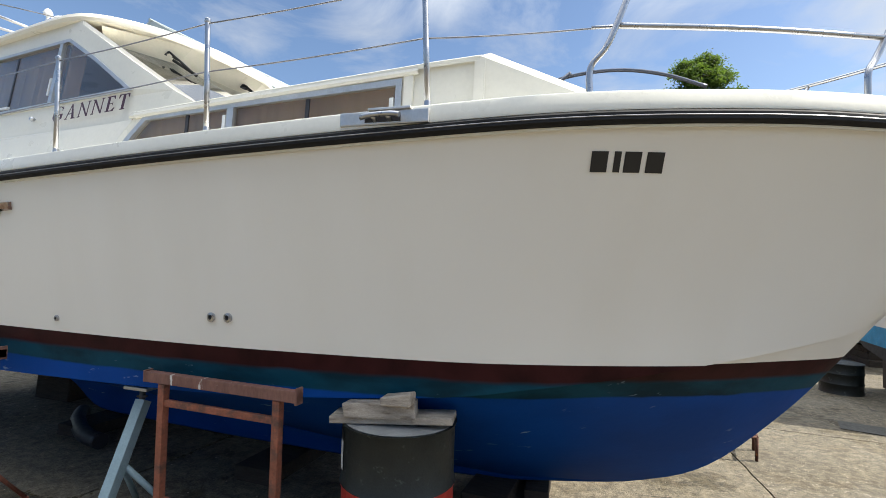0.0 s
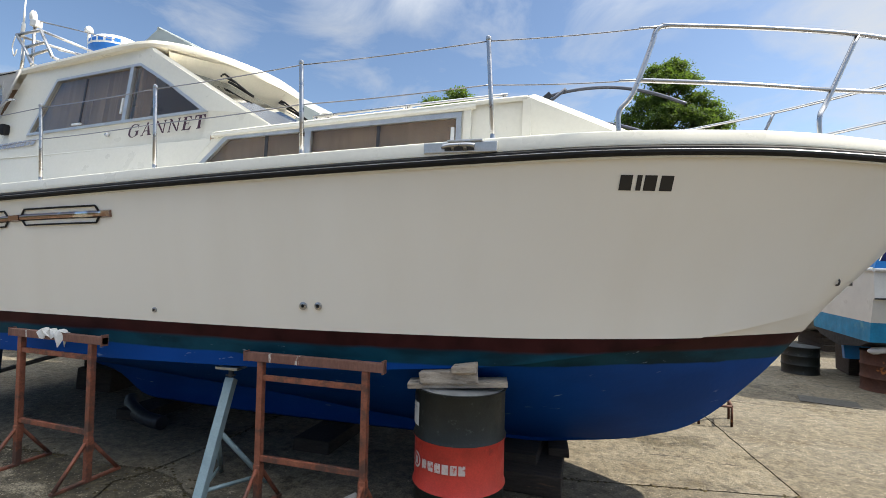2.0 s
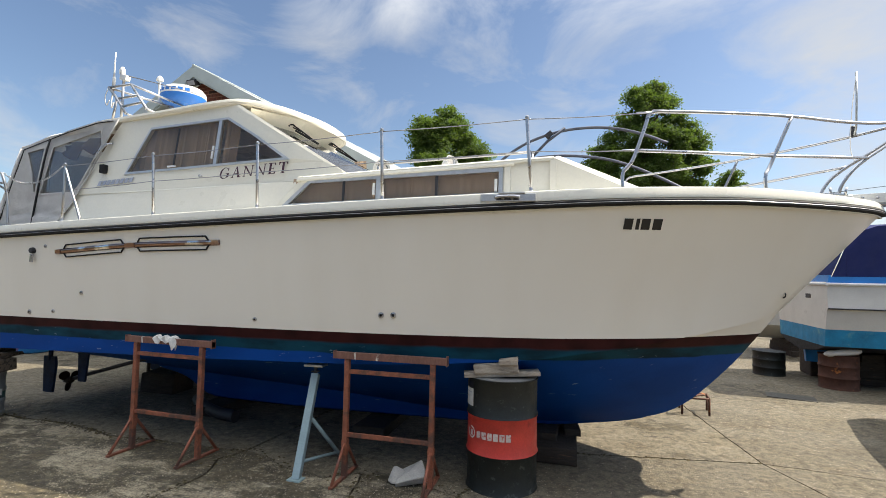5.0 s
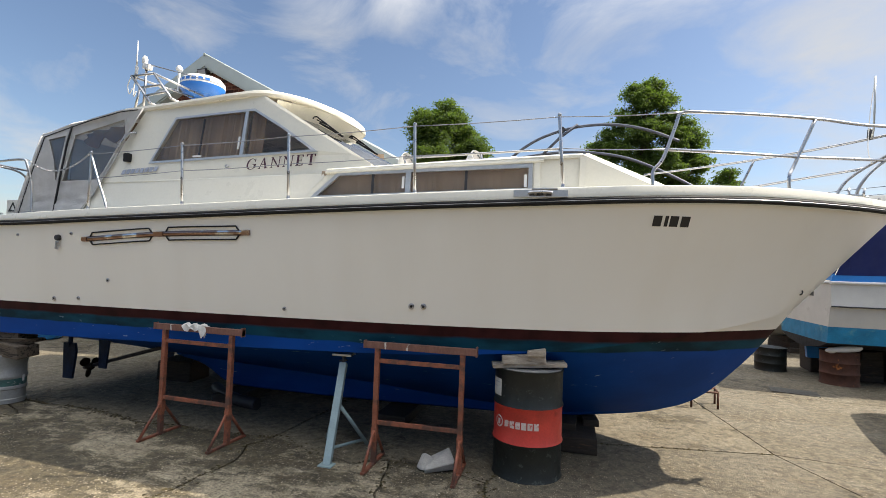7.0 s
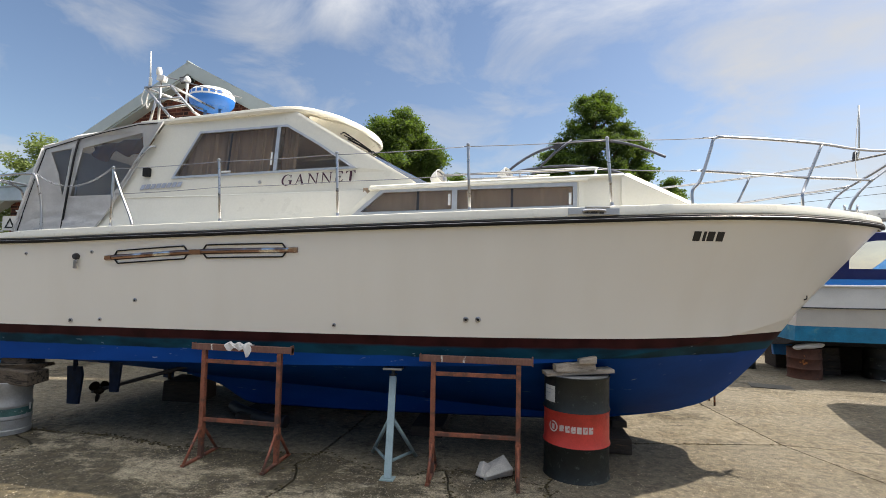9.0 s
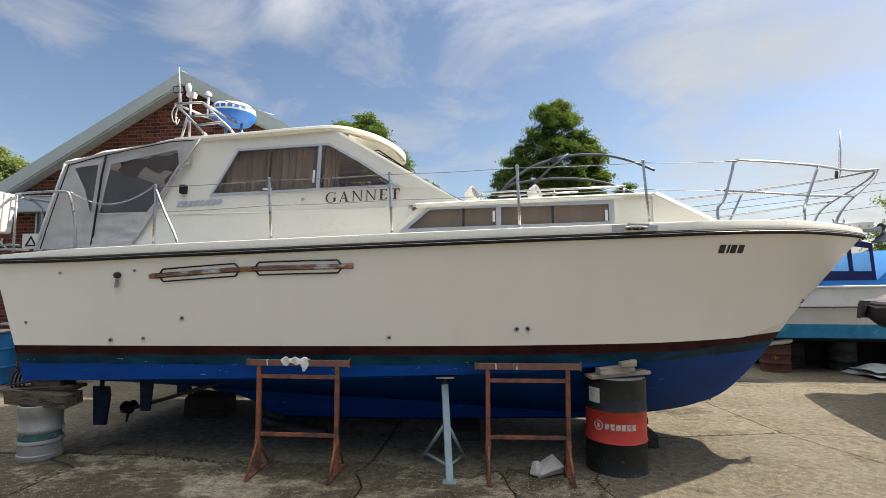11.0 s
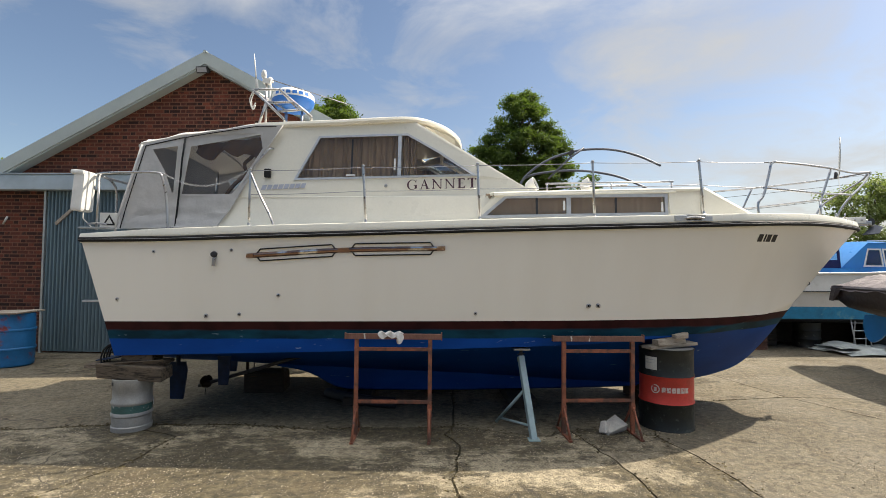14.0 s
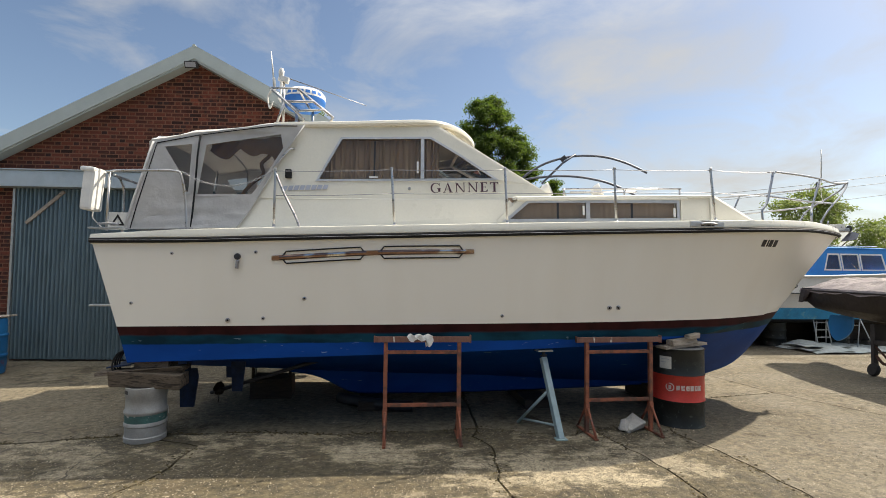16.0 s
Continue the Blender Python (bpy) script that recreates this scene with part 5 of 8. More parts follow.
# cleats
def cleat(c, length, turn):
    cl = part("cleat_plate", box(c, (0.42, 0.045, 0.062), (0, 0, turn), bevel=0.006), M_ALLOY, boat, "long polished fairlead plate and cleat")
    part("cleat_bar", tube(smooth_path([c + Vector((-length / 2, -0.05, -0.002)), c + Vector((-0.05, -0.05, 0.006)), c + Vector((0.05, -0.05, 0.006)), c + Vector((length / 2, -0.05, -0.002))], 3), 0.012, 8), M_STEEL, cl)
    for dx in (-0.035, 0.035):
        part("cleat_leg", tube([c + Vector((dx, -0.02, -0.012)), c + Vector((dx, -0.05, 0.004))], 0.011, 8), M_STEEL, cl)
    part("cleat_pocket", box(c + Vector((0, -0.0215, -0.004)), (0.17, 0.006, 0.032), (0, 0, turn), bevel=0.002), M_DARK, cl)
    part("chafe_cap", box(c + Vector((0.03, 0.0, 0.036)), (0.20, 0.06, 0.012), (0, 0, turn), bevel=0.003), M_ALLOY, cl)


e = toe(-0.97, -0.012, 0.062)
cleat(e, 0.19, 4)
sp = part("stern_plate", box((-7.40, 2.09, 2.155), (0.32, 0.14, 0.018), (0, 0, -4), bevel=0.004), M_GALV, boat)
part("stern_cleat", tube(smooth_path([(-7.50, 2.09, 2.20), (-7.44, 2.09, 2.205), (-7.36, 2.09, 2.205), (-7.30, 2.09, 2.20)], 3), 0.012, 8), M_STEEL, sp)

# pulpit
def mirror(pts):
    return [Vector((p[0], 2 * YC - p[1], p[2])) for p in pts]


top_rail = [Vector((0.085, 2.205, 2.998)), Vector((0.6, 2.43, 3.02)), Vector((1.169, 2.73, 3.045)), Vector((1.62, 3.05, 3.07)), Vector((1.95, 3.27, 3.10)), Vector((2.18, 3.40, 3.135)), Vector((2.30, 3.465, 3.156)), Vector((2.34, YC, 3.162))]
mid_rail = [Vector((-0.045, 2.17, 2.695)), Vector((0.5, 2.39, 2.70)), Vector((1.03, 2.70, 2.725)), Vector((1.5, 3.02, 2.77)), Vector((1.93, 3.32, 2.81))]
leg1 = [toe(-0.13), toe(-0.13) + Vector((0.0, 0.005, 0.12)), Vector((-0.06, 2.15, 2.62)), Vector((0.03, 2.185, 2.88)), Vector((0.06, 2.195, 2.975)), Vector((0.13, 2.225, 3.0)), Vector((0.2, 2.26, 3.004))]
leg2 = [toe(0.96), toe(0.96) + Vector((0.0, 0.0, 0.12)), Vector((1.01, 2.69, 2.66)), Vector((1.169, 2.73, 3.04))]
leg3 = [Vector((1.71, 3.32, 2.43)), Vector((1.72, 3.30, 2.55)), Vector((1.80, 3.29, 2.69)), Vector((1.93, 3.32, 2.81)), Vector((2.10, 3.39, 2.93)), Vector((2.26, 3.46, 3.06)), Vector((2.32, 3.485, 3.15))]
for pts, nm in ((top_rail, "pulpit_rail"), (mid_rail, "pulpit_mid_rail"), (leg1, "pulpit_leg"), (leg2, "pulpit_leg"), (leg3, "pulpit_leg")):
    for q in (pts, mirror(pts)):
        part(nm, tube(smooth_path(q, 5), 0.0135, 8), M_STEEL, boat)
part("staff", tube([(1.955, 3.60, 3.08), (1.955, 3.56, 3.15), (1.955, 3.54, 3.42), (1.955, 3.54, 3.66)], 0.009, 8), M_GALV, boat)
part("staff_socket", lathe([(0.02, 0), (0.026, 0.02), (0.02, 0.09), (0.012, 0.10)], (1.955, 3.62, 3.08), 12), M_DARK, boat)
part("halyard", tube(smooth_path([(1.955, 3.54, 3.62), (1.90, 3.50, 3.3), (1.86, 3.45, 2.95), (1.87, 3.4, 2.80)], 5), 0.004, 5), M_CLOTH, boat)
# bow roller, fairlead and anchor line post
part("bow_roller", box((2.12, YC, 2.44), (0.36, 0.12, 0.06), bevel=0.012), M_STEEL, boat)
for y in (-0.075, 0.075):
    cheek = part("bow_plate", box((2.03, YC + y, 2.475), (0.34, 0.012, 0.085), (0, -3, 0), bevel=0.004), M_PLASTIC, boat, "white bow roller cheek with bolts")
    for x in (1.93, 2.04, 2.14):
        part("bolt", lathe([(0.012, -0.004), (0.012, 0.006), (0.006, 0.01)], (x, YC + y + 0.006 * (1 if y > 0 else -1), 2.478), 8, Matrix.Rotation(radians(90 if y < 0 else -90), 4, "X")), M_STEEL, cheek)
anchor = part("anchor", tube(smooth_path([(1.75, YC, 2.50), (2.15, YC, 2.50), (2.33, YC, 2.45), (2.37, YC, 2.38)], 4), 0.02, 6), M_GALV, boat, "galvanised plough anchor on the bow roller")
for sgn in (-1, 1):
    bm = bmesh.new()
    bm.faces.new([bm.verts.new(p) for p in ((2.38, YC, 2.42), (2.43, YC + sgn * 0.08, 2.38), (2.36, YC + sgn * 0.10, 2.29), (2.22, YC, 2.27))])
    part("fluke", thick(bm, 0.012), M_HOOP, anchor)
part("roller_wheel", lathe([(0.05, -0.05), (0.03, 0), (0.05, 0.05)], (2.30, YC, 2.46), 16, Matrix.Rotation(radians(90), 4, "X")), M_DARK, boat)
for y in (-0.16, 0.16):
    fl = part("fairlead", box((1.66, YC + y * 1.9, 2.475), (0.15, 0.05, 0.02), (0, 0, 25), bevel=0.005), M_STEEL, boat)
    for dx in (-0.05, 0.05):
        part("fairlead_post", tube([(1.66 + dx, YC + y * 1.9, 2.47), (1.66 + dx * 1.2, YC + y * 1.9, 2.54)], 0.01, 8), M_STEEL, fl)
part("samson_post", tube([(1.25, YC, 2.42), (1.25, YC, 2.56)], 0.03, 10), M_STEEL, boat)

# coachroof fittings
for x, y in ((-2.50, 2.95), (-1.77, 3.05)):
    vz = table(LOW_TOP, x) + 0.07
    cw = part("cowl_vent", lathe([(0.075, 0.0), (0.075, 0.03), (0.06, 0.04), (0.055, 0.08), (0.04, 0.10)], (x, y, vz), 18), M_PLASTIC, boat, "white cowl ventilator", smooth=True)
    part("cowl", lathe([(0.02, -0.085), (0.055, -0.07), (0.08, -0.02), (0.09, 0.05), (0.085, 0.055), (0.075, 0.0)], (x, y, vz + 0.13), 18, Euler((radians(68), 0, radians(62))).to_matrix().to_4x4()), M_PLASTIC, cw, smooth=True)
    part("throat", lathe([(0.072, 0.02), (0.073, 0.03)], (x, y, vz + 0.13), 18, Euler((radians(68), 0, radians(62))).to_matrix().to_4x4()), M_DARK, cw)
hr = part("coachroof_handrail", tube([(-2.4, 2.62, 2.79), (-1.6, 2.62, 2.815), (-0.85, 2.62, 2.835)], 0.011, 8), M_STEEL, boat)
for x in (-2.38, -1.6, -0.87):
    part("handrail_foot", tube([(x, 2.62, 2.70), (x, 2.62, 2.805 + (x + 2) * 0.02)], 0.011, 8), M_STEEL, hr)
part("deck_hatch", box((-1.25, YC, 2.80), (0.55, 0.6, 0.06), (0, -2, 0), bevel=0.02), M_GEL, boat)
part("tarnished_rail", tube([(-2.2, 2.9, 2.80), (-1.3, 2.9, 2.83)], 0.012, 6), M_STEEL, boat)

# radar frame on the roof
side = [[(-5.53, 2.50, 3.50), (-5.74, 2.56, 3.70), (-5.945, 2.60, 3.885)], [(-5.195, 2.47, 3.52), (-5.634, 2.63, 3.905)], [(-5.86, 2.60, 3.46), (-5.77, 2.57, 3.72)],
        [(-5.945, 2.60, 3.885), (-5.634, 2.63, 3.905)], [(-5.77, 2.57, 3.72), (-5.43, 2.55, 3.725)], [(-5.64, 2.53, 3.60), (-5.31, 2.51, 3.62)], [(-5.80, 2.66, 3.46), (-5.81, 2.68, 4.03)]]
mast = part("radar_frame", tube(side[0], 0.016, 8), M_STEEL, boat, "welded tubular radar frame")
for pts in side[1:]:
    part("frame_tube", tube(pts, 0.015, 8), M_STEEL, mast)
for a, b in (((-5.945, 2.60, 3.885), (-5.80, 3.42, 3.90)), ((-5.634, 2.63, 3.905), (-5.62, 3.40, 3.90)), ((-5.53, 2.50, 3.50), (-5.80, 3.42, 3.56)), ((-5.195, 2.47, 3.52), (-5.5, 3.5, 3.58))):
    part("frame_tube", tube([a, b], 0.014, 8), M_STEEL, mast)
for x in (-5.82, -5.6):
    part("radome_post", tube([(x, YC, 3.54), (x, YC, 3.94)], 0.02, 8), M_STEEL, mast)
part("hinge_block", box((-5.80, 2.685, 4.02), (0.10, 0.07, 0.07), (0, 12, 0), bevel=0.012), M_PLASTIC, mast)
part("deck_lamp", lathe([(0.018, -0.02), (0.032, 0.0), (0.034, 0.05), (0.02, 0.085)], (-5.84, 2.68, 4.07), 14), M_PLASTIC, mast, "small white lamp", smooth=True)
part("folded_aerial", tube([(-5.78, 2.69, 4.05), (-5.3, 2.75, 3.92), (-4.83, 2.80, 3.785)], 0.007, 8, 0.004), M_WIRE, mast, "grey whip aerial folded down forward")
rad = part("radome", lathe([(0.10, -0.13), (0.22, -0.12), (0.275, -0.06), (0.285, 0.0)], (-5.72, YC, 4.05), 32), M_RADAR_BLUE, boat, "white and blue radar dome", smooth=True)
part("radome_top", lathe([(0.285, 0.0), (0.287, 0.02), (0.278, 0.07), (0.235, 0.115), (0.13, 0.145), (0.01, 0.152)], (-5.72, YC, 4.05), 32), M_PLASTIC, rad, smooth=True)
bm = bmesh.new()
for k in range(6):
    for s0 in (-1,):
        a0 = radians(-128 + k * 17)
        a1 = a0 + radians(12)
        bm.faces.new([bm.verts.new((-5.72 + r * math.cos(a), YC + r * math.sin(a), 4.05 + z)) for a, r, z in ((a0, 0.2885, 0.022), (a1, 0.2885, 0.022), (a1, 0.2825, 0.066), (a0, 0.2825, 0.066))])
part("radome_mark", thick(bm, 0.001), M_RADAR_BLUE, rad, "blue bars round the dome")
part("whip_aerial", tube([(-5.90, 2.62, 3.88), (-5.915, 2.64, 4.0), (-5.918, 2.64, 4.02)], 0.018, 8), M_PLASTIC, boat)
part("whip", tube([(-5.918, 2.64, 4.0), (-5.945, 2.66, 4.2), (-5.97, 2.685, 4.36)], 0.010, 6, 0.006), M_PLASTIC, boat)
part("gps_mushroom", lathe([(0.018, -0.10), (0.018, 0.0), (0.045, 0.005), (0.045, 0.03), (0.03, 0.06), (0.012, 0.075)], (-6.0, 3.36, 4.26), 16), M_PLASTIC, boat, smooth=True)
part("gps_stem", tube([(-5.94, 3.0, 3.90), (-6.0, 3.36, 3.98), (-6.0, 3.36, 4.18)], 0.014, 8), M_PLASTIC, boat)
part("cable", tube(smooth_path([(-5.95, 2.67, 3.88), (-5.99, 2.68, 3.78), (-5.96, 2.66, 3.66), (-5.93, 2.66, 3.72)], 5), 0.008, 6), M_CLOTH, boat)
part("loose_line", tube(smooth_path([(-5.93, 2.58, 3.86), (-5.97, 2.58, 3.76), (-5.94, 2.58, 3.66), (-5.90, 2.58, 3.72)], 4), 0.006, 6), M_CLOTH, boat)

# running gear under the stern, coloured dark to stand in for the shade there
for y in (2.72, 4.28):
    rd = part("rudder", plate([(-6.88, 0.16), (-6.73, 0.16), (-6.69, 0.50), (-6.71, 0.60), (-6.90, 0.60)], [], lambda u, v, d, y=y: Vector((u, y - 0.015 + d, v)), 0.03), M_SHADED_BLUE, boat, "blue rudder blade darkened for shade")
    part("rudder_stock", tube([(-6.80, y, 0.55), (-6.80, y, 0.75)], 0.025, 8), M_SHADED_BLUE, rd)
    br = part("shaft_bracket", plate([(-6.31, 0.33), (-6.20, 0.33), (-6.16, 0.72), (-6.33, 0.72)], [], lambda u, v, d, y=y: Vector((u, y - 0.012 + d, v)), 0.024), M_SHADED_BLUE, boat)
    part("propeller_shaft", tube([(-6.55, y, 0.315), (-5.57, y + (YC - y) * 0.1, 0.60), (-5.2, y + (YC - y) * 0.12, 0.70)], 0.022, 8), M_DARK, br)
    pr = part("propeller", lathe([(0.02, -0.05), (0.045, -0.03), (0.045, 0.03), (0.03, 0.05)], (-6.46, y, 0.338), 12, Matrix.Rotation(radians(90), 4, "Y")), M_PROP, boat)
    for k in range(3):
        a = radians(120 * k + 20)
        c = Vector((-6.46, y + 0.085 * math.cos(a), 0.345 + 0.085 * math.sin(a)))
        bm = lathe([(0.005, -0.006), (0.058, -0.004), (0.058, 0.004), (0.005, 0.006)], c, 12, Matrix.Rotation(a, 4, "X") @ Matrix.Rotation(radians(65), 4, "Y"))
        part("propeller_blade", bm, M_PROP, pr)
# fender rope hank and basket on the transom corner
bm = bmesh.new()
for k in range(4):
    yy = 2.1 + 0.045 * k
    add_tube(bm, smooth_path([(-7.16, yy, 0.92), (-7.27, yy, 0.86), (-7.31, yy, 0.74), (-7.26, yy, 0.66), (-7.14, yy, 0.66)], 4), 0.009, 5)
part("transom_grid", bm, M_BLACK, boat, "dark slatted guard at the transom")
part("trim_tab", box((-7.25, 2.28, 0.742), (0.24, 0.36, 0.014), (0, -8, 0), bevel=0.004), M_SHADED_BLUE, boat, "blue trim tab at the foot of the transom")
part("bathing_step", box((-7.55, 2.3, 1.35), (0.22, 0.06, 0.022), bevel=0.008), M_GALV, boat)


# ---- ground ----
bm = bmesh.new()
edges_x = [-700, -60, -25, 0, 25, 60, 700]
edges_y = [-700, -40, -15, 4, 30, 80, 900]
grid = [[bm.verts.new((x, y, -0.035)) for y in edges_y] for x in edges_x]
for i in range(6):
    for j in range(6):
        bm.faces.new((grid[i][j], grid[i + 1][j], grid[i + 1][j + 1], grid[i][j + 1]))
ground = tagged(part("ground", bm, M_JOINT), "concrete boatyard ground with worn, stained slabs and mossy joints", "ground", kind="structure")


def wavy(pts, amp, seed):
    """A joint or crack: the line broken into short uneven pieces."""
    rng = random.Random(seed)
    out = []
    for a, b in zip(pts, pts[1:]):
        a, b = Vector((*a, 0)), Vector((*b, 0))
        k = max(2, int((b - a).length / 0.16))
        nrm = Vector((-(b - a).y, (b - a).x, 0)).normalized()
        for i in range(k):
            w = 0 if i == 0 else rng.uniform(-amp, amp)
            out.append(a.lerp(b, i / k) + nrm * w)
    out.append(Vector((*pts[-1], 0)))
    return out


# joint lines between the slabs
J_A = wavy([(-14, 2.05), (-8.1, 2.06), (-7.2, 2.23), (-5.75, 2.26), (-5.08, 2.13), (-3.5, 2.25)], 0.018, 1)
J_A2A = wavy([(-3.5, 2.25), (-2.5, 1.95), (-2.24, 2.15)], 0.03, 2)
J_A2B = wavy([(-2.24, 2.15), (-1.8, 2.2), (-1.35, 2.0)], 0.02, 22)
J_A2 = J_A2A[:-1] + J_A2B
J_L = wavy([(-2.24, 2.15), (-2.145, 1.78), (-2.1, 1.53), (-2.02, 1.3), (-1.98, 1.02), (-1.95, 0.0), (-1.9, -6.0)], 0.022, 23)
J_A3 = wavy([(-1.35, 2.0), (-1.2, 1.42), (-1.11, 0.52), (-1.0, -0.8), (-0.9, -6.0)], 0.025, 3)
J_B = wavy([(-3.5, 2.25), (-3.45, 3.84), (-3.4, 6.0)], 0.012, 4)
J_B2 = wavy([(-3.5, 2.25), (-3.6, 2.0), (-3.45, 1.67), (-3.5, 1.3), (-3.55, 0.9), (-3.5, 0.2), (-3.7, -1.5), (-3.6, -6.0)], 0.03, 5)
J_C = wavy([(-1.35, 2.0), (-1.0, 2.8), (-0.67, 3.27)], 0.01, 6)
J_D = wavy([(-0.67, 3.27), (1.2, 3.646)], 0.008, 7)
J_E = wavy([(1.2, 3.646), (2.2, 3.56), (6.0, 3.3), (14.0, 2.9)], 0.008, 8)
J_F = wavy([(0.75, 6.4), (0.905, 5.383), (1.2, 3.646)], 0.006, 9)
J_G = wavy([(1.2, 3.646), (1.552, 2.853), (2.6, 0.6), (5.2, -6.0)], 0.006, 10)
J_H = wavy([(-14, 6.0), (-3.4, 6.0)], 0.004, 11)
J_I = wavy([(-3.4, 6.0), (0.75, 6.4)], 0.004, 12)
J_J = wavy([(0.75, 6.4), (6.0, 6.5), (14.0, 6.6)], 0.004, 13)
J_K = wavy([(-7.2, 2.23), (-6.36, 1.87), (-6.42, 1.2), (-6.9, 0.2), (-7.4, -1.0), (-8.0, -6.0)], 0.025, 14)


def ring(*lines):
    out = []
    for line in lines:
        out += line[:-1]
    return out


i_k = min(range(len(J_A)), key=lambda i: (J_A[i] - Vector((-7.2, 2.23, 0))).length)
SLABS = [
    ring(J_A, J_B, J_H[::-1], [Vector((-14, 6.0, 0)), Vector((-14, 2.05, 0))]),
    ring(J_A[:i_k + 1], J_K, [Vector((-8.0, -6, 0)), Vector((-14, -6, 0)), Vector((-14, 2.05, 0))]),
    ring(J_A[i_k:], J_B2, [Vector((-3.6, -6, 0)), Vector((-8.0, -6, 0))], J_K[::-1]),
    ring(J_A2A, J_L, [Vector((-1.9, -6, 0)), Vector((-3.6, -6, 0))], J_B2[::-1]),
    ring(J_A2B, J_A3, [Vector((-0.9, -6, 0)), Vector((-1.9, -6, 0))], J_L[::-1]),
    ring(J_A2, J_C, J_D, J_F[::-1], J_I[::-1], J_B[::-1]),
    ring(J_C, J_D, J_G, [Vector((5.2, -6, 0)), Vector((-0.9, -6, 0))], J_A3[::-1]),
    ring(J_E, [Vector((14, 2.9, 0)), Vector((14, -6, 0)), Vector((5.2, -6, 0))], J_G[::-1]),
    ring(J_F, J_E, [Vector((14, 2.9, 0)), Vector((14, 6.6, 0))], J_J[::-1]),
    ring(J_H, J_I, J_J, [Vector((14, 6.6, 0)), Vector((14, 40, 0)), Vector((-40, 40, 0)), Vector((-40, 6.0, 0)), Vector((-14, 6.0, 0))]),
]


def slab(loop, gap=0.010):
    flat = []
    for p in loop:
        if not flat or (p - flat[-1]).length > 0.004:
            flat.append(p)
    if (flat[0] - flat[-1]).length < 0.004:
        flat.pop()
    small = inset_loop([(p.x, p.y) for p in flat], gap)
    low = inset_loop([(p.x, p.y) for p in flat], gap - 0.004)
    from mathutils.geometry import tessellate_polygon
    bm = bmesh.new()
    rng = random.Random(len(flat))
    top = [bm.verts.new((x, y, 0.0)) for x, y in small]
    bot = [bm.verts.new((x, y, -0.05)) for x, y in low]
    for t in tessellate_polygon([[Vector((x, y, 0)) for x, y in small]]):
        if len(set(t)) == 3:
            bm.faces.new([top[i] for i in t])
    k = len(small)
    for i in range(k):
        bm.faces.new((top[i], top[(i + 1) % k], bot[(i + 1) % k], bot[i]))
    return bm


SLAB_LOOK = [M_CONCRETE_SMOOTH, M_CONCRETE_MOSSY, M_CONCRETE_MOSSY, M_CONCRETE_MOSSY, M_CONCRETE_PALE, M_CONCRETE_SMOOTH, M_CONCRETE, M_CONCRETE, M_CONCRETE, M_CONCRETE]
SLAB_GAP = [0.020, 0.013, 0.011, 0.010, 0.009, 0.009, 0.008, 0.005, 0.005, 0.005]
for loop, look_, gap_ in zip(SLABS, SLAB_LOOK, SLAB_GAP):
    part("slab", slab(loop, gap_), look_, ground)
# yard beyond the slabs
for x0, x1, y0, y1 in ((-700, -14, -700, 6.0), (-14, 14, -700, -6.0), (14, 700, -700, 40), (-700, -40, 6.0, 40), (-700, 700, 40, 900)):
    bm = bmesh.new()
    bm.faces.new([bm.verts.new((x, y, -0.001)) for x, y in ((x0, y0), (x1, y0), (x1, y1), (x0, y1))])
    part("yard_surface", bm, M_CONCRETE, ground)


# loose grit and moss on the slabs
rng = random.Random(17)


def crumbs(name, mat, label, category, spots_, flat):
    """Many small six-cornered crumbs lying on the slabs, joined into one sheet of stuff."""
    verts, faces = [], []
    for x, y, r in spots_:
        k = len(verts)
        a = rng.uniform(0, 1.5)
        for j in range(4):
            rr = r * rng.uniform(0.7, 1.2)
            verts.append((x + rr * math.cos(a + j * 1.571), y + rr * math.sin(a + j * 1.571), r * flat * 0.3))
        verts += [(x, y, r * flat * rng.uniform(0.8, 1.2)), (x, y, -0.002)]
        for j in range(4):
            faces += [(k + j, k + (j + 1) % 4, k + 4), (k + (j + 1) % 4, k + j, k + 5)]
    me = bpy.data.meshes.new(name)
    me.from_pydata(verts, [], faces)
    return tagged(link(name, me, mat), label, category, kind="stuff")


spots_ = []
while len(spots_) < 15000:
    x, y = rng.uniform(-9.5, 0.5 + 4.5 * (rng.random() < 0.3)), rng.uniform(-0.9, 2.2 + 3.8 * (rng.random() < 0.2))
    if noise.noise((x * 0.9, y * 0.9, 4.0)) + rng.uniform(-0.3, 0.3) > 0.0:
        spots_.append((x, y, 0.003 + 0.008 * rng.random() ** 3))
crumbs("loose_grit", M_GRIT, "pale loose grit scattered over the worn concrete", "grit", spots_, 0.9)
spots_ = []
for line, wide in ((J_A, 0.035), (J_A, 0.02), (J_A2, 0.06), (J_A3, 0.05), (J_B2, 0.05), (J_L, 0.03), (J_K, 0.045), (J_C, 0.03), (J_D, 0.012), (J_B, 0.02)):
    for a, b in zip(line, line[1:]):
        for k in range(int((b - a).length * 60)):
            p = a.lerp(b, rng.random())
            if abs(p.x) < 12 and p.y > -1.5 and noise.noise((p.x * 2.1, p.y * 2.1, 1.0)) > -0.15:
                spots_.append((p.x + rng.gauss(0, wide), p.y + rng.gauss(0, wide), rng.uniform(0.006, 0.02)))
crumbs("joint_moss", M_MOSS, "dark dry moss growing along the concrete joints", "moss", spots_, 0.55)

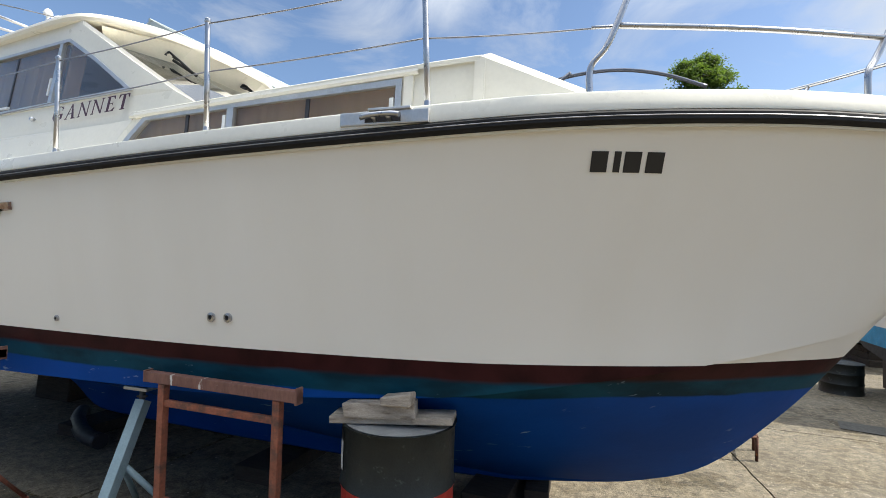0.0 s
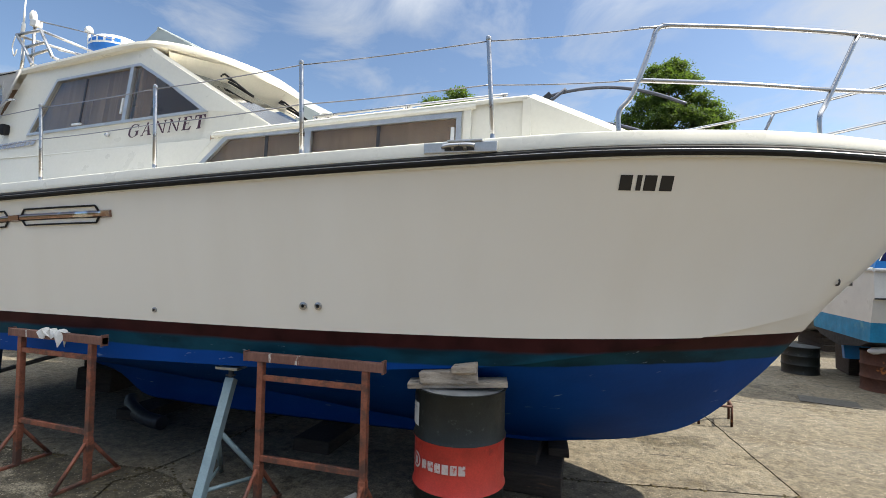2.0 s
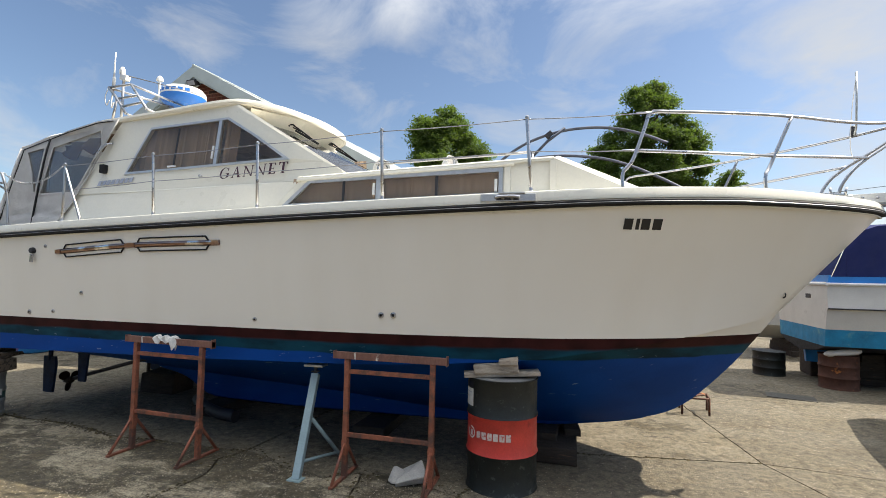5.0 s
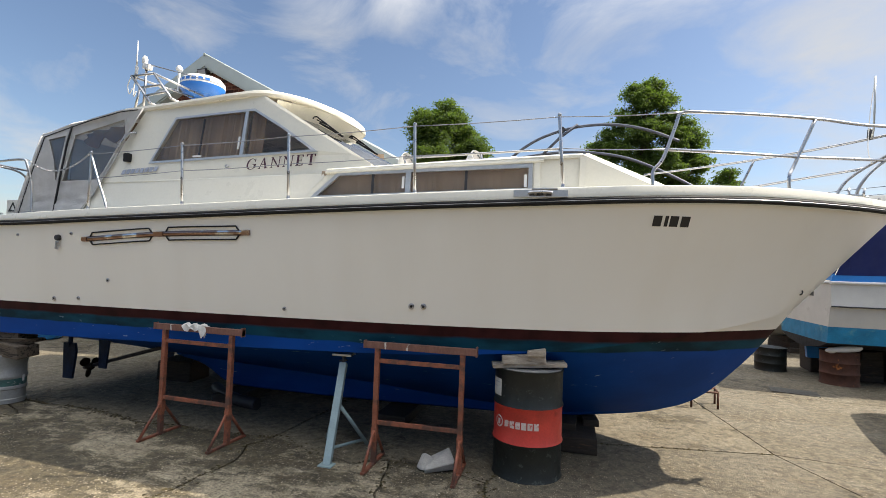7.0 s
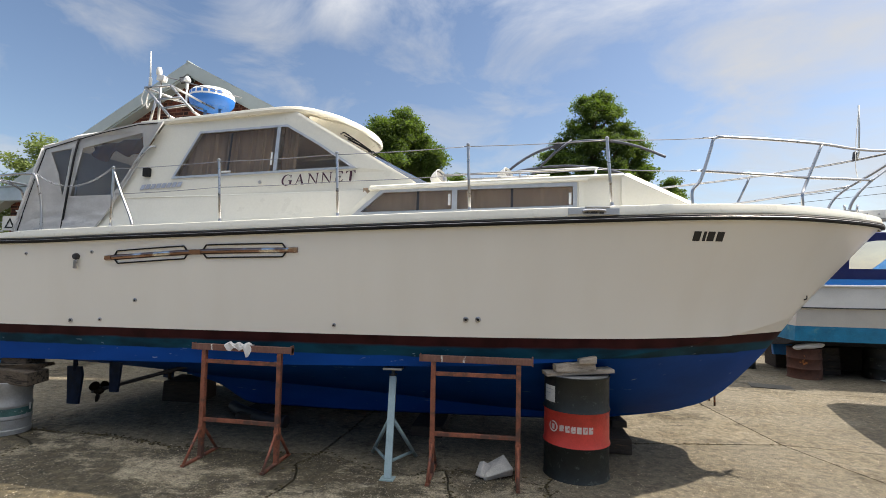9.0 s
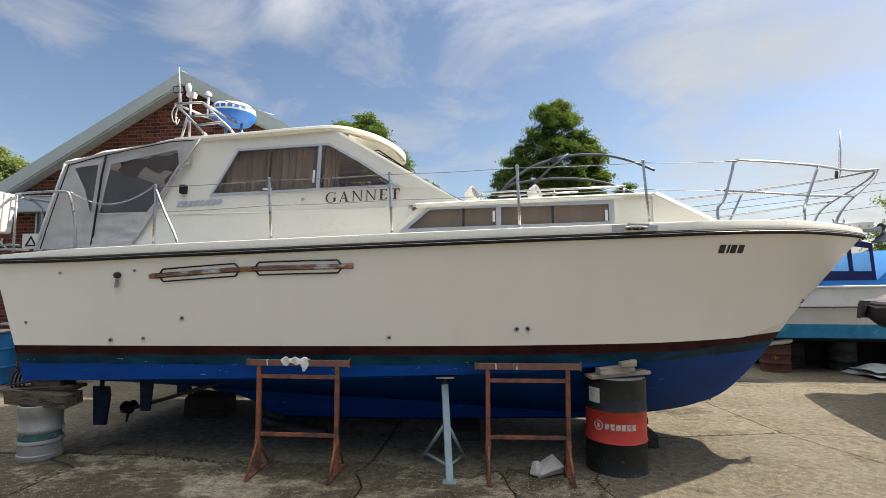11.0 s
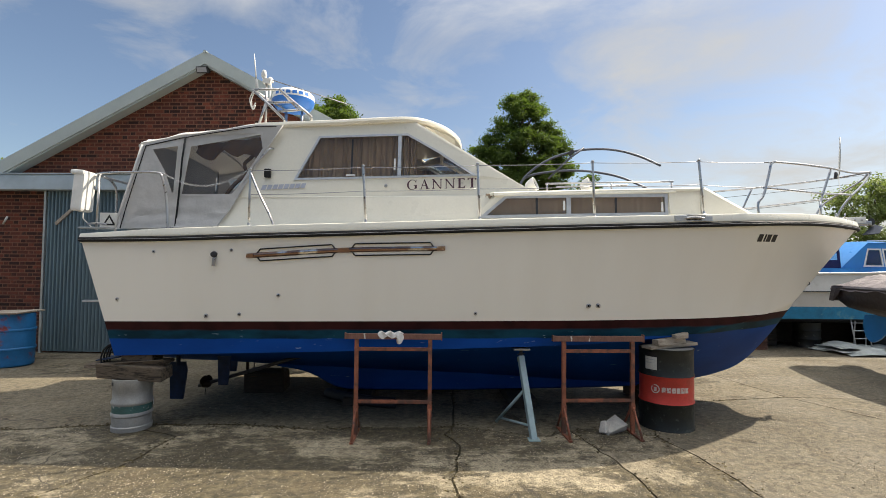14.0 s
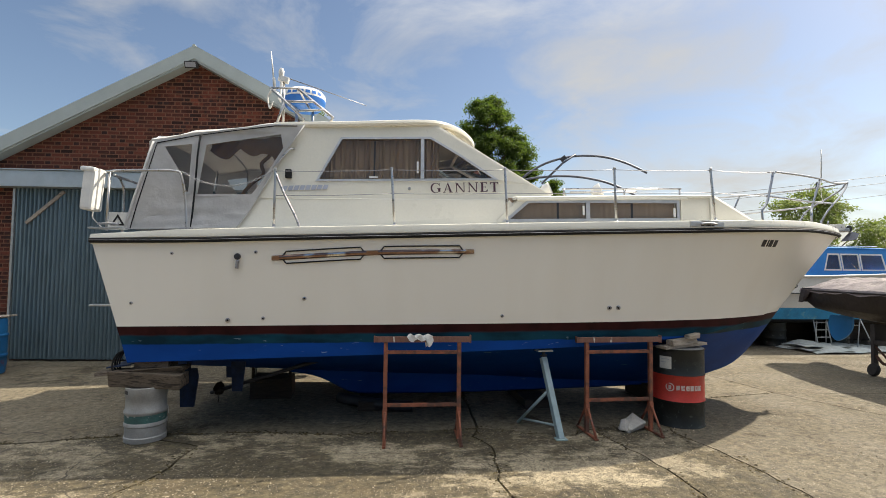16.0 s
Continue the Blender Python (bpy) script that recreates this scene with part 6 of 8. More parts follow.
# ---- supports under the boat ----
def trestle(at, turn, height, length, label):
    th = thing("trestle", (0, 0, 0), label, "trestle", "trestles beside the hull")
    L = length / 2
    part("top_bar", box((0, 0, height - 0.028), (length, 0.05, 0.056), bevel=0.004), M_TOPBAR, th, "rusty top bar with pale paint drips")
    for e, tall in ((-1, 0.064), (1, 0.082)):
        part("end_stop", box((e * (L - 0.006), 0, height - 0.024), (0.012, 0.054, tall), bevel=0.002), M_TOPBAR, th)
    post_x = L - 0.125
    for sx in (-1, 1):
        leg = part("post", box((sx * post_x, 0, (height - 0.056) / 2), (0.042, 0.042, height - 0.06), bevel=0.004), M_REDPAINT, th)
        part("collar", box((sx * post_x, 0, 0.27), (0.05, 0.05, 0.10), bevel=0.004), M_REDPAINT, leg)
        part("foot_bar", box((sx * post_x, -0.0, 0.012), (0.035, 0.50, 0.02), bevel=0.003), M_REDPAINT, leg)
        for sy in (-1, 1):
            part("strut", tube([(sx * post_x, sy * 0.235, 0.02), (sx * post_x, sy * 0.02, 0.29)], 0.014, 6), M_REDPAINT, leg)
    for z in (height - 0.16, 0.36):
        part("cross_rail", box((0, 0, z), (2 * post_x - 0.03, 0.026, 0.036), bevel=0.003), M_REDPAINT, th)
    th.matrix_basis = pose(*at, 0, 0, turn)
    return th


trestle((-4.145, 1.925, 0), 0.0, 1.065, 1.02, "red-oxide steel trestle with a rag over its top bar")
trestle((-1.955, 2.035, 0), 2.6, 1.045, 1.00, "red-oxide steel trestle standing beside the oil drum")

# rag over the first trestle
bm = bmesh.new()
rng = random.Random(5)
vs = []
for i in range(15):
    u = i / 14
    row = []
    for j in range(11):
        v = -1 + 2 * j / 10
        ln = 0.045 + 0.055 * (0.5 + 0.5 * math.sin(u * 9.0 + 1)) * (1.3 if u > 0.72 else 0.2)
        y = 1.925 + (0.030 if v > 0 else -0.030) * min(1, abs(v) * 3)
        z = 1.078 - max(0, abs(v) - 0.33) * ln * 1.5 + 0.012 * math.sin(u * 17 + v * 4)
        row.append(bm.verts.new((-4.30 + 0.255 * u + 0.01 * math.sin(v * 5), y + 0.007 * math.sin(u * 23 + v * 3), z)))
    vs.append(row)
for a, b in zip(vs, vs[1:]):
    for k in range(10):
        bm.faces.new((a[k], a[k + 1], b[k + 1], b[k]))
solid("rag", thick(bm, 0.004), M_CLOTH, "crumpled white rag draped over the trestle bar", "rag", smooth=True)

# tripod jack under the chine
jack = thing("boat_jack", (-2.7, 2.2, 0), "grey-green steel tripod jack stand under the hull", "jack stand")
head = Vector((-2.755, 2.215, 0.76))
foot = Vector((-2.68, 1.85, 0.0))
ax = (head - foot)
rot = ax.to_track_quat("Z", "Y").to_euler()
col = add_box(bmesh.new(), (0, 0, 0), (0.065, 0.065, ax.length), bevel=0.006)
bmesh.ops.transform(col, matrix=Matrix.Translation((head + foot) / 2) @ rot.to_matrix().to_4x4(), verts=col.verts)
main_leg = part("main_leg", col, M_JACK, jack)
part("leg_collar", lathe([(0.045, -0.05), (0.045, 0.03)], head, 4, rot.to_matrix().to_4x4() @ Matrix.Rotation(radians(45), 4, "Z")), M_JACK, jack)
part("foot_plate", box((-2.68, 1.845, 0.006), (0.12, 0.10, 0.012), bevel=0.002), M_JACK, main_leg)
mid = foot.lerp(head, 0.62)
for x, y in ((-2.56, 2.40), (-3.0, 2.42)):
    lg = part("rear_leg", tube([mid, (x, y, 0.012)], 0.018, 8), M_JACK, jack)
    part("tie_bar", tube([foot.lerp(head, 0.16), Vector((x, y, 0.012)).lerp(mid, 0.12)], 0.014, 6), M_JACK, lg)
screw = part("jack_screw", tube([head, head + Vector((0.0, 0.005, 0.10))], 0.018, 10), M_DARK, jack)
part("screw_handle", tube([head + Vector((-0.04, 0, 0.05)), head + Vector((0.04, 0, 0.06))], 0.008, 6), M_DARK, screw)
part("jack_head", box(head + Vector((0, 0.006, 0.112)), (0.18, 0.12, 0.02), (0, 0, 5), bevel=0.003), M_GALV, jack)


# oil drum
def drum(name, at, r, h, mats, label, category="drum", group=""):
    d = thing(name, at, label, category, group)
    x, y, z = at
    bands = [(0.0, 0.333), (0.333, 0.667), (0.667, 1.0)]
    for (a, b), m, nm in zip(bands, mats, ("lower_shell", "middle_shell", "upper_shell")):
        pr = [(r, h * a), (r, h * b - 0.022)] if b < 1 else [(r, h * a), (r, h * b - 0.012)]
        pr = [(r + 0.010, h * a), (r + 0.008, h * a + 0.008), (r, h * a + 0.02), (r, h * b - 0.02), (r + 0.008, h * b - 0.008), (r + 0.010, h * b)]
        part(nm, lathe(pr, at, 40), m, d, smooth=True)
    part("lid", lathe([(0.0, h - 0.008), (r - 0.012, h - 0.008), (r - 0.004, h + 0.003)], at, 40), mats[3] if len(mats) > 3 else mats[2], d)
    return d


DR = (-1.065, 2.375, 0.0)
oil = drum("oil_drum", DR, 0.287, 0.885, (M_DRUMBLACK, M_DRUMRED, M_DRUMBLACK, M_KEG), "black and red steel oil drum holding up the hull")


def on_drum(centre, r, a0):
    """u runs round the drum from angle a0 degrees, v up."""
    return lambda u, v, d: Vector((centre[0] + (r + d) * math.cos(radians(a0) + u / r), centre[1] + (r + d) * math.sin(radians(a0) + u / r), centre[2] + v))


def wrapped(pts, place, d=0.0025, n=6):
    bm = bmesh.new()
    (u0, v0), (u1, v1) = pts
    vs = [[bm.verts.new(place(u0 + (u1 - u0) * i / n, v, d)) for v in (v0, v1)] for i in range(n + 1)]
    for a, b in zip(vs, vs[1:]):
        bm.faces.new((a[0], b[0], b[1], a[1]))
    return bm


f = on_drum(DR, 0.289, -165)
lab = part("paper_label", wrapped(((0.02, 0.66), (0.16, 0.80)), f), M_LABEL, oil, "torn white paper label")
part("label_header", wrapped(((0.02, 0.805), (0.16, 0.85)), f), M_INK, lab)
for k, w in enumerate((0.10, 0.07)):
    part("label_line", wrapped(((0.035, 0.765 - 0.035 * k), (0.035 + w, 0.772 - 0.035 * k)), f, 0.004), M_SILVER, lab)
# maker's mark on the red band: a ring and worn bars
f = on_drum(DR, 0.288, -146)
bm = bmesh.new()
n_seg = 24
vo = [bm.verts.new(f(0.045 + 0.048 * math.cos(a), 0.455 + 0.048 * math.sin(a), 0.003)) for a in np.linspace(0, 2 * math.pi, n_seg, endpoint=False)]
vi = [bm.verts.new(f(0.045 + 0.036 * math.cos(a), 0.455 + 0.036 * math.sin(a), 0.003)) for a in np.linspace(0, 2 * math.pi, n_seg, endpoint=False)]
for k in range(n_seg):
    bm.faces.new((vo[k], vo[(k + 1) % n_seg], vi[(k + 1) % n_seg], vi[k]))
part("mark_ring", bm, M_WORN, oil, "worn white ring on the red band")
part("mark_bar", wrapped(((0.030, 0.43), (0.060, 0.475)), f, 0.003), M_WORN, oil)
for k in range(6):
    part("mark_bar", wrapped(((0.112 + 0.050 * k, 0.425), (0.152 + 0.050 * k, 0.482)), f, 0.003, 3), M_WORN, oil)

# timber on the drum
solid("plank", box((-1.06, 2.29, 0.918), (0.62, 0.16, 0.032), (0, -3.2, 14), 0.006, 0.003), M_WOOD, "weathered plank lying across the oil drum", "plank")
solid("timber_block", box((-1.10, 2.235, 0.968), (0.36, 0.12, 0.07), (0, -3.2, 14), 0.01, 0.006), M_WOOD, "grey weathered timber block on a plank", "timber block", "blocks under the hull")
bm = bmesh.new()
w = [(-1.06, 2.14, 1.006), (-0.91, 2.16, 1.012), (-0.92, 2.25, 1.012), (-1.07, 2.23, 1.006), (-1.06, 2.14, 1.045), (-0.91, 2.16, 1.078), (-0.92, 2.25, 1.07), (-1.07, 2.23, 1.045)]
wv = [bm.verts.new(p) for p in w]
for q in ((0, 1, 2, 3), (4, 5, 6, 7), (0, 1, 5, 4), (1, 2, 6, 5), (2, 3, 7, 6), (3, 0, 4, 7)):
    bm.faces.new([wv[i] for i in q])
bmesh.ops.bevel(bm, geom=list(bm.edges), offset=0.006, segments=1, affect="EDGES")
solid("timber_wedge", bm, M_WOOD, "grey timber wedge driven under the chine", "wedge")

# beer keg and timbers under the stern quarter
KG = (-6.975, 2.13, 0.0)
keg = thing("beer_keg", KG, "dented aluminium beer keg with a green band", "keg")
part("keg_shell", lathe([(0.0, 0.02), (0.169, 0.0), (0.193, 0.005), (0.196, 0.05), (0.188, 0.06), (0.188, 0.155), (0.199, 0.165), (0.199, 0.185), (0.191, 0.20)], KG, 36), M_KEG, keg, smooth=True)
part("keg_band", lathe([(0.191, 0.20), (0.191, 0.275)], KG, 36), M_KEGBAND, keg, smooth=True)
part("keg_upper", lathe([(0.191, 0.275), (0.199, 0.29), (0.199, 0.31), (0.188, 0.325), (0.186, 0.44), (0.193, 0.45), (0.193, 0.545), (0.186, 0.55), (0.179, 0.545), (0.177, 0.47), (0.0, 0.46)], KG, 36), M_KEG, keg, smooth=True)
part("hand_hole", wrapped(((0.10, 0.485), (0.179, 0.52)), on_drum(KG, 0.193, -175), 0.003), M_DARK, keg)
part("painted_mark", wrapped(((0.60, 0.24), (0.63, 0.31)), on_drum(KG, 0.2, -160), 0.003), M_PLASTIC, keg)
solid("timber_baulk", box((-6.93, 2.12, 0.615), (0.68, 0.26, 0.13), (0, 0.5, -6), 0.014, 0.03), M_WOODGREY, "split grey-brown timber baulk on the keg", "timber block", "blocks under the hull")
solid("plank", box((-7.02, 2.14, 0.697), (0.82, 0.24, 0.035), (0, -1, 5), 0.006, 0.03), M_WOODGREY, "splintered grey-brown plank on a timber baulk", "plank")
solid("timber_block", box((-6.92, 2.20, 0.755), (0.34, 0.20, 0.08), (0, 1, -3), 0.008, 0.008), M_WOODGREY, "grey-brown timber block wedged under the stern", "timber block", "blocks under the hull")

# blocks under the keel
solid("timber_baulk", box((-0.74, 3.40, 0.075), (0.50, 0.95, 0.15), (0, 0, 3), 0.012, 0.008), M_WOODDARK, "dark brown timber baulk lying under the keel", "timber block", "blocks under the keel")
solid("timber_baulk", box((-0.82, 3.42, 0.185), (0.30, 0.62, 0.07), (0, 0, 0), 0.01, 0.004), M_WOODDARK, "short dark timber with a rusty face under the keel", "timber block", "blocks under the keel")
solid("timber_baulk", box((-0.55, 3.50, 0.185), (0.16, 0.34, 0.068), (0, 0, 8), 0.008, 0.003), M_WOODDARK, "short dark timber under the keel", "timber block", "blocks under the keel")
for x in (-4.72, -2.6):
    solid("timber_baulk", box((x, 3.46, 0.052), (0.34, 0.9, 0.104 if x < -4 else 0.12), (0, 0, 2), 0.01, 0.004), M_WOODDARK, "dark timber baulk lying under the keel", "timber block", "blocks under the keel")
solid("sack_roll", tube(smooth_path([(-5.15, 3.4, 0.07), (-4.9, 3.2, 0.075), (-4.5, 3.0, 0.07), (-4.2, 2.95, 0.065)], 5), 0.068, 10), M_DARK, "dark rolled hose lying under the boat", "hose")
dolly = thing("timber_stack", (-6.1, 3.9, 0), "dark low stack of timber under the hull", "timber stack")
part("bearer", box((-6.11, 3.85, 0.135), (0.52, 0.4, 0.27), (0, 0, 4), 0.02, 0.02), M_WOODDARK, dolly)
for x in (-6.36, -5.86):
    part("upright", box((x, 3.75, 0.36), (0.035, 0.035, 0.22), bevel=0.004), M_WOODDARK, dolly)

# lump of broken concrete
random.seed(31)
bm = add_box(bmesh.new(), (-1.77, 2.12, 0.055), (0.24, 0.15, 0.10), (9, -14, 24), 0.0, 0.025)
add_box(bm, (-1.88, 2.07, 0.06), (0.08, 0.09, 0.12), (-12, 18, 40), 0.0, 0.018)
bmesh.ops.bevel(bm, geom=list(bm.edges), offset=0.008, segments=1, affect="EDGES")
for v in bm.verts:
    v.co.z = max(v.co.z, 0.0)
solid("concrete_lump", bm, M_STONE, "broken angular lump of pale concrete lying on the yard", "concrete lump")
# small rusty stand by the bow
st = thing("rusty_stand", (0.93, 5.42, 0), "low rusty steel stand on the concrete", "stand")
for x, y in ((1.11, 5.58), (0.76, 5.25), (0.78, 5.58), (1.08, 5.28)):
    part("leg", tube([(x, y, 0), (x, y, 0.21)], 0.014, 6), M_RUST, st)
for a, b in (((1.11, 5.58), (0.76, 5.25)), ((1.11, 5.58), (0.78, 5.58)), ((1.11, 5.58), (1.08, 5.28)), ((0.76, 5.25), (1.08, 5.28)), ((0.76, 5.25), (0.78, 5.58))):
    part("top_rail", tube([(*a, 0.21), (*b, 0.21)], 0.014, 6), M_RUST, st)

# ---- brick workshop behind ----
GX, GY, RIDGE, SLOPE, HALF = -8.28, 6.484, 5.92, 0.53, 4.85
shop = tagged(new("workshop"), "red brick workshop with a grey gable and corrugated doors", "building", kind="structure")
shop.matrix_basis = Matrix.Translation((GX, GY + 5, 0))


def gable_z(x):
    return RIDGE - 0.09 - SLOPE * abs(x - GX)


back = [(GX - HALF + 0.15, 0), (GX + HALF - 0.15, 0), (GX + HALF - 0.15, gable_z(GX + HALF - 0.15)), (GX, gable_z(GX)), (GX - HALF + 0.15, gable_z(GX - HALF + 0.15))]
wall_gable = part("gable_wall", plate(back, [[(-11.45, 0.0005), (-5.3, 0.0005), (-5.3, 3.25), (-11.45, 3.25)]], lambda x, z, d: Vector((x, GY + 0.012 + d, z)), 0.22), M_MORTAR, shop)
for x in (GX - HALF + 0.26, GX + HALF - 0.26):
    part("side_wall", box((x, GY + 5.3, 1.65), (0.22, 10.1, 3.3), bevel=0.0), M_BRICK, shop)
part("back_wall", plate(back, [], lambda x, z, d: Vector((x, GY + 10.3 + d, z)), 0.2), M_BRICK, shop)
for sgn in (-1, 1):
    e = GX + sgn * (HALF + 0.15)
    ze = RIDGE - SLOPE * (HALF + 0.15)
    rows = []
    for i in range(49):
        t = i / 48
        y = GY - 0.20 + 10.9 * t
        rows.append([(GX, y, RIDGE + (0.02 if i % 2 else 0)), (e, y, ze + (0.02 if i % 2 else 0))])
    part("roof_sheet", thick(loft(rows), 0.02), M_ROOF, shop)
    # barge board: face and soffit lip
    nx = [(GX, RIDGE + 0.03), (e, ze + 0.03), (e, ze - 0.25), (GX, RIDGE - 0.22)]
    part("barge_board", plate(nx, [], lambda x, z, d: Vector((x, GY - 0.24 + d, z)), 0.03), M_VERGE, shop)
    nx = [(GX, RIDGE - 0.22), (e, ze - 0.25), (e, ze - 0.29), (GX, RIDGE - 0.26)]
    part("barge_return", plate(nx, [], lambda x, z, d: Vector((x, GY - 0.215 + d, z)), 0.22), M_VERGE, shop)
part("ridge_cap", tube([(GX, GY - 0.26, RIDGE + 0.015), (GX, GY + 10.7, RIDGE + 0.015)], 0.03, 8), M_VERGE, shop)
part("lintel_flashing", box((-8.72, GY - 0.13, 3.36), (8.5, 0.24, 0.30), bevel=0.01), M_ZINC, shop, "pale zinc flashing over the doors")
part("flashing_lip", box((-8.72, GY - 0.14, 3.525), (8.54, 0.28, 0.02), bevel=0.004), M_ZINC, shop)
part("gutter_end", box((-13.12, GY - 0.06, 3.22), (0.34, 0.34, 0.16), (0, -28, 0), bevel=0.01), M_ZINC, shop)
# corrugated sliding doors
for k, (x0, x1) in enumerate(((-11.56, -8.40), (-8.36, -5.34))):
    rows = []
    n = int((x1 - x0) / 0.019)
    for i in range(n + 1):
        x = x0 + (x1 - x0) * i / n
        y = GY - 0.04 + 0.026 * math.sin(2 * math.pi * x / 0.076)
        rows.append([(x, y, 0.03), (x, y, 3.24)])
    dr = part("sliding_door", thick(loft(rows), 0.002), M_DOOR, shop, "blue-grey corrugated steel door", smooth=True)
    part("door_brace", box(((x0 + x1) / 2 - 1.0, GY - 0.075, 2.85), (0.9, 0.03, 0.06), (0, -42, 0), bevel=0.003), M_WOOD, dr)
    part("door_edge", box((x0 + 0.02, GY - 0.07, 1.6), (0.04, 0.05, 3.2), bevel=0.003), M_GALV, dr)
    part("door_handle", box((x1 - 0.5, GY - 0.08, 1.1), (0.22, 0.03, 0.03), bevel=0.004), M_DARK, dr)
fl = part("flood_light", box((-8.34, 6.30, 5.60), (0.24, 0.10, 0.13), (25, 0, 0), bevel=0.012), M_DARK, shop, "flood lamp under the gable peak")
part("lens", box((-8.34, 6.245, 5.578), (0.19, 0.006, 0.09), (25, 0, 0), bevel=0.002), M_SILVER, fl)
part("lamp_arm", tube([(-8.34, 6.47, 5.64), (-8.34, 6.32, 5.63)], 0.02, 6), M_DARK, shop)
part("wall_lamp", tube(smooth_path([(-12.62, 6.46, 2.98), (-12.62, 6.36, 3.0), (-12.52, 6.32, 2.98), (-12.50, 6.32, 2.93)], 4), 0.02, 6), M_PLASTIC, shop)
part("wall_bracket", tube([(-12.45, 6.46, 2.55), (-12.30, 6.38, 2.68)], 0.02, 6), M_PLASTIC, shop)
# the workshop stands three degrees askew
pivot = Matrix.Translation((GX, GY, 0))
shop.matrix_basis = pivot @ Matrix.Rotation(radians(-3), 4, "Z") @ pivot.inverted() @ shop.matrix_basis

# drums beside the workshop
def barrel(at, mat, label):
    b = thing("plastic_barrel", at, label, "barrel", "barrels by the workshop")
    r = 0.335
    part("barrel_body", lathe([(0.295, 0.0), (r - 0.01, 0.02), (r, 0.08), (r + 0.004, 0.28), (r + 0.016, 0.295), (r + 0.016, 0.315), (r + 0.004, 0.33), (r + 0.004, 0.60), (r + 0.016, 0.615),
                           (r + 0.016, 0.635), (r, 0.65), (r - 0.005, 0.86), (r - 0.02, 0.90), (0.0, 0.90)], at, 32), mat, b, smooth=True)
    return b


barrel((-11.07, 5.36, 0), M_TEALDRUM, "faded blue barrel with red stains, a board on top")
b2 = barrel((-11.82, 5.14, 0), M_BLUEDRUM, "bright blue plastic barrel with a white label")
part("barrel_label", wrapped(((0.0, 0.60), (0.16, 0.80)), on_drum((-11.82, 5.14, 0), 0.353, -62)), M_LABEL, b2)
solid("board", box((-11.09, 5.33, 0.915), (0.70, 0.70, 0.025), (0, -1, 6), 0.004, 0.004), M_WOOD, "grey board lying on a barrel", "board")
solid("board", box((-11.88, 5.12, 0.915), (0.56, 0.64, 0.022), (0, 1, -4), 0.004, 0.004), M_WOOD, "grey board lying on a blue barrel", "board")

# ---- parked car and fence past the workshop ----
car = thing("parked_car", (-18.6, 11.5, 0), "black hatchback parked beyond the workshop", "car")
prof = [(-2.0, 0.35), (2.0, 0.35), (2.05, 0.75), (1.9, 0.98), (1.2, 1.05), (0.55, 1.45), (-1.2, 1.47), (-1.85, 1.05), (-2.05, 0.95), (-2.08, 0.5)]
part("car_body", plate(prof, [], lambda u, v, d: Vector((-18.6 + 0.85 - d, 11.5 - u, v)), 1.7), M_CARPAINT, car)
part("side_glass", plate([(-1.6, 1.06), (0.95, 1.06), (0.45, 1.40), (-1.15, 1.41)], [], lambda u, v, d: Vector((-18.6 + 0.862 - d, 11.5 - u, v)), 0.006), M_DARK, car)
for y in (10.2, 12.8):
    for x in (-17.80, -19.40):
        wh = part("wheel", lathe([(0.2, -0.1), (0.31, -0.1), (0.32, 0), (0.31, 0.1), (0.2, 0.1)], (x, y, 0.32), 24, Matrix.Rotation(radians(90), 4, "Y")), M_TYRE, car)
        part("rim", lathe([(0.0, -0.105), (0.2, -0.105), (0.2, 0.105), (0.0, 0.105)], (x, y, 0.32), 20, Matrix.Rotation(radians(90), 4, "Y")), M_GALV, wh)
part("tail_lamp", box((-17.95, 9.42, 0.95), (0.3, 0.05, 0.14), bevel=0.01), M_REDLAMP, car)
part("tail_lamp", box((-19.25, 9.42, 0.95), (0.3, 0.05, 0.14), bevel=0.01), M_REDLAMP, car)
part("bumper", box((-18.6, 9.42, 0.52), (1.7, 0.12, 0.22), bevel=0.03), M_PLASTIC, car)
fence = thing("yard_fence", (-19, 15.5, 0), "dark boarded fence at the yard edge", "fence")
for k in range(10):
    part("fence_board", box((-26 + k * 1.22, 15.5, 1.2), (1.18, 0.05, 2.4), bevel=0.01), M_DARK, fence)

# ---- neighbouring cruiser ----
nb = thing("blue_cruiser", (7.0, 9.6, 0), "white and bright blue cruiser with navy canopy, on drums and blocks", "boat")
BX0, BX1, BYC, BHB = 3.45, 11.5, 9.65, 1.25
B_ROWS = []
for i in range(25):
    t = i / 24
    x = BX0 + (BX1 - BX0) * t
    k = max(0.0, (t - 0.55) / 0.45)
    taper = 1 - k ** 2.2
    rake = 0.6 * k
    B_ROWS.append([(x + rake, BHB * taper, 1.70 + 0.25 * t * t), (x + rake * 0.8, (BHB - 0.01) * taper, 1.52 + 0.2 * t * t), (x + rake * 0.6, (BHB + 0.015) * taper, 1.27 + 0.2 * t * t),
                   (x + rake * 0.6, (BHB - 0.03) * taper, 1.25 + 0.2 * t * t), (x + rake * 0.2, (BHB - 0.10) * taper, 0.90), (x, (BHB - 0.14) * taper, 0.60), (x, 0.8 * taper, 0.50), (x, 0.0, 0.40)])
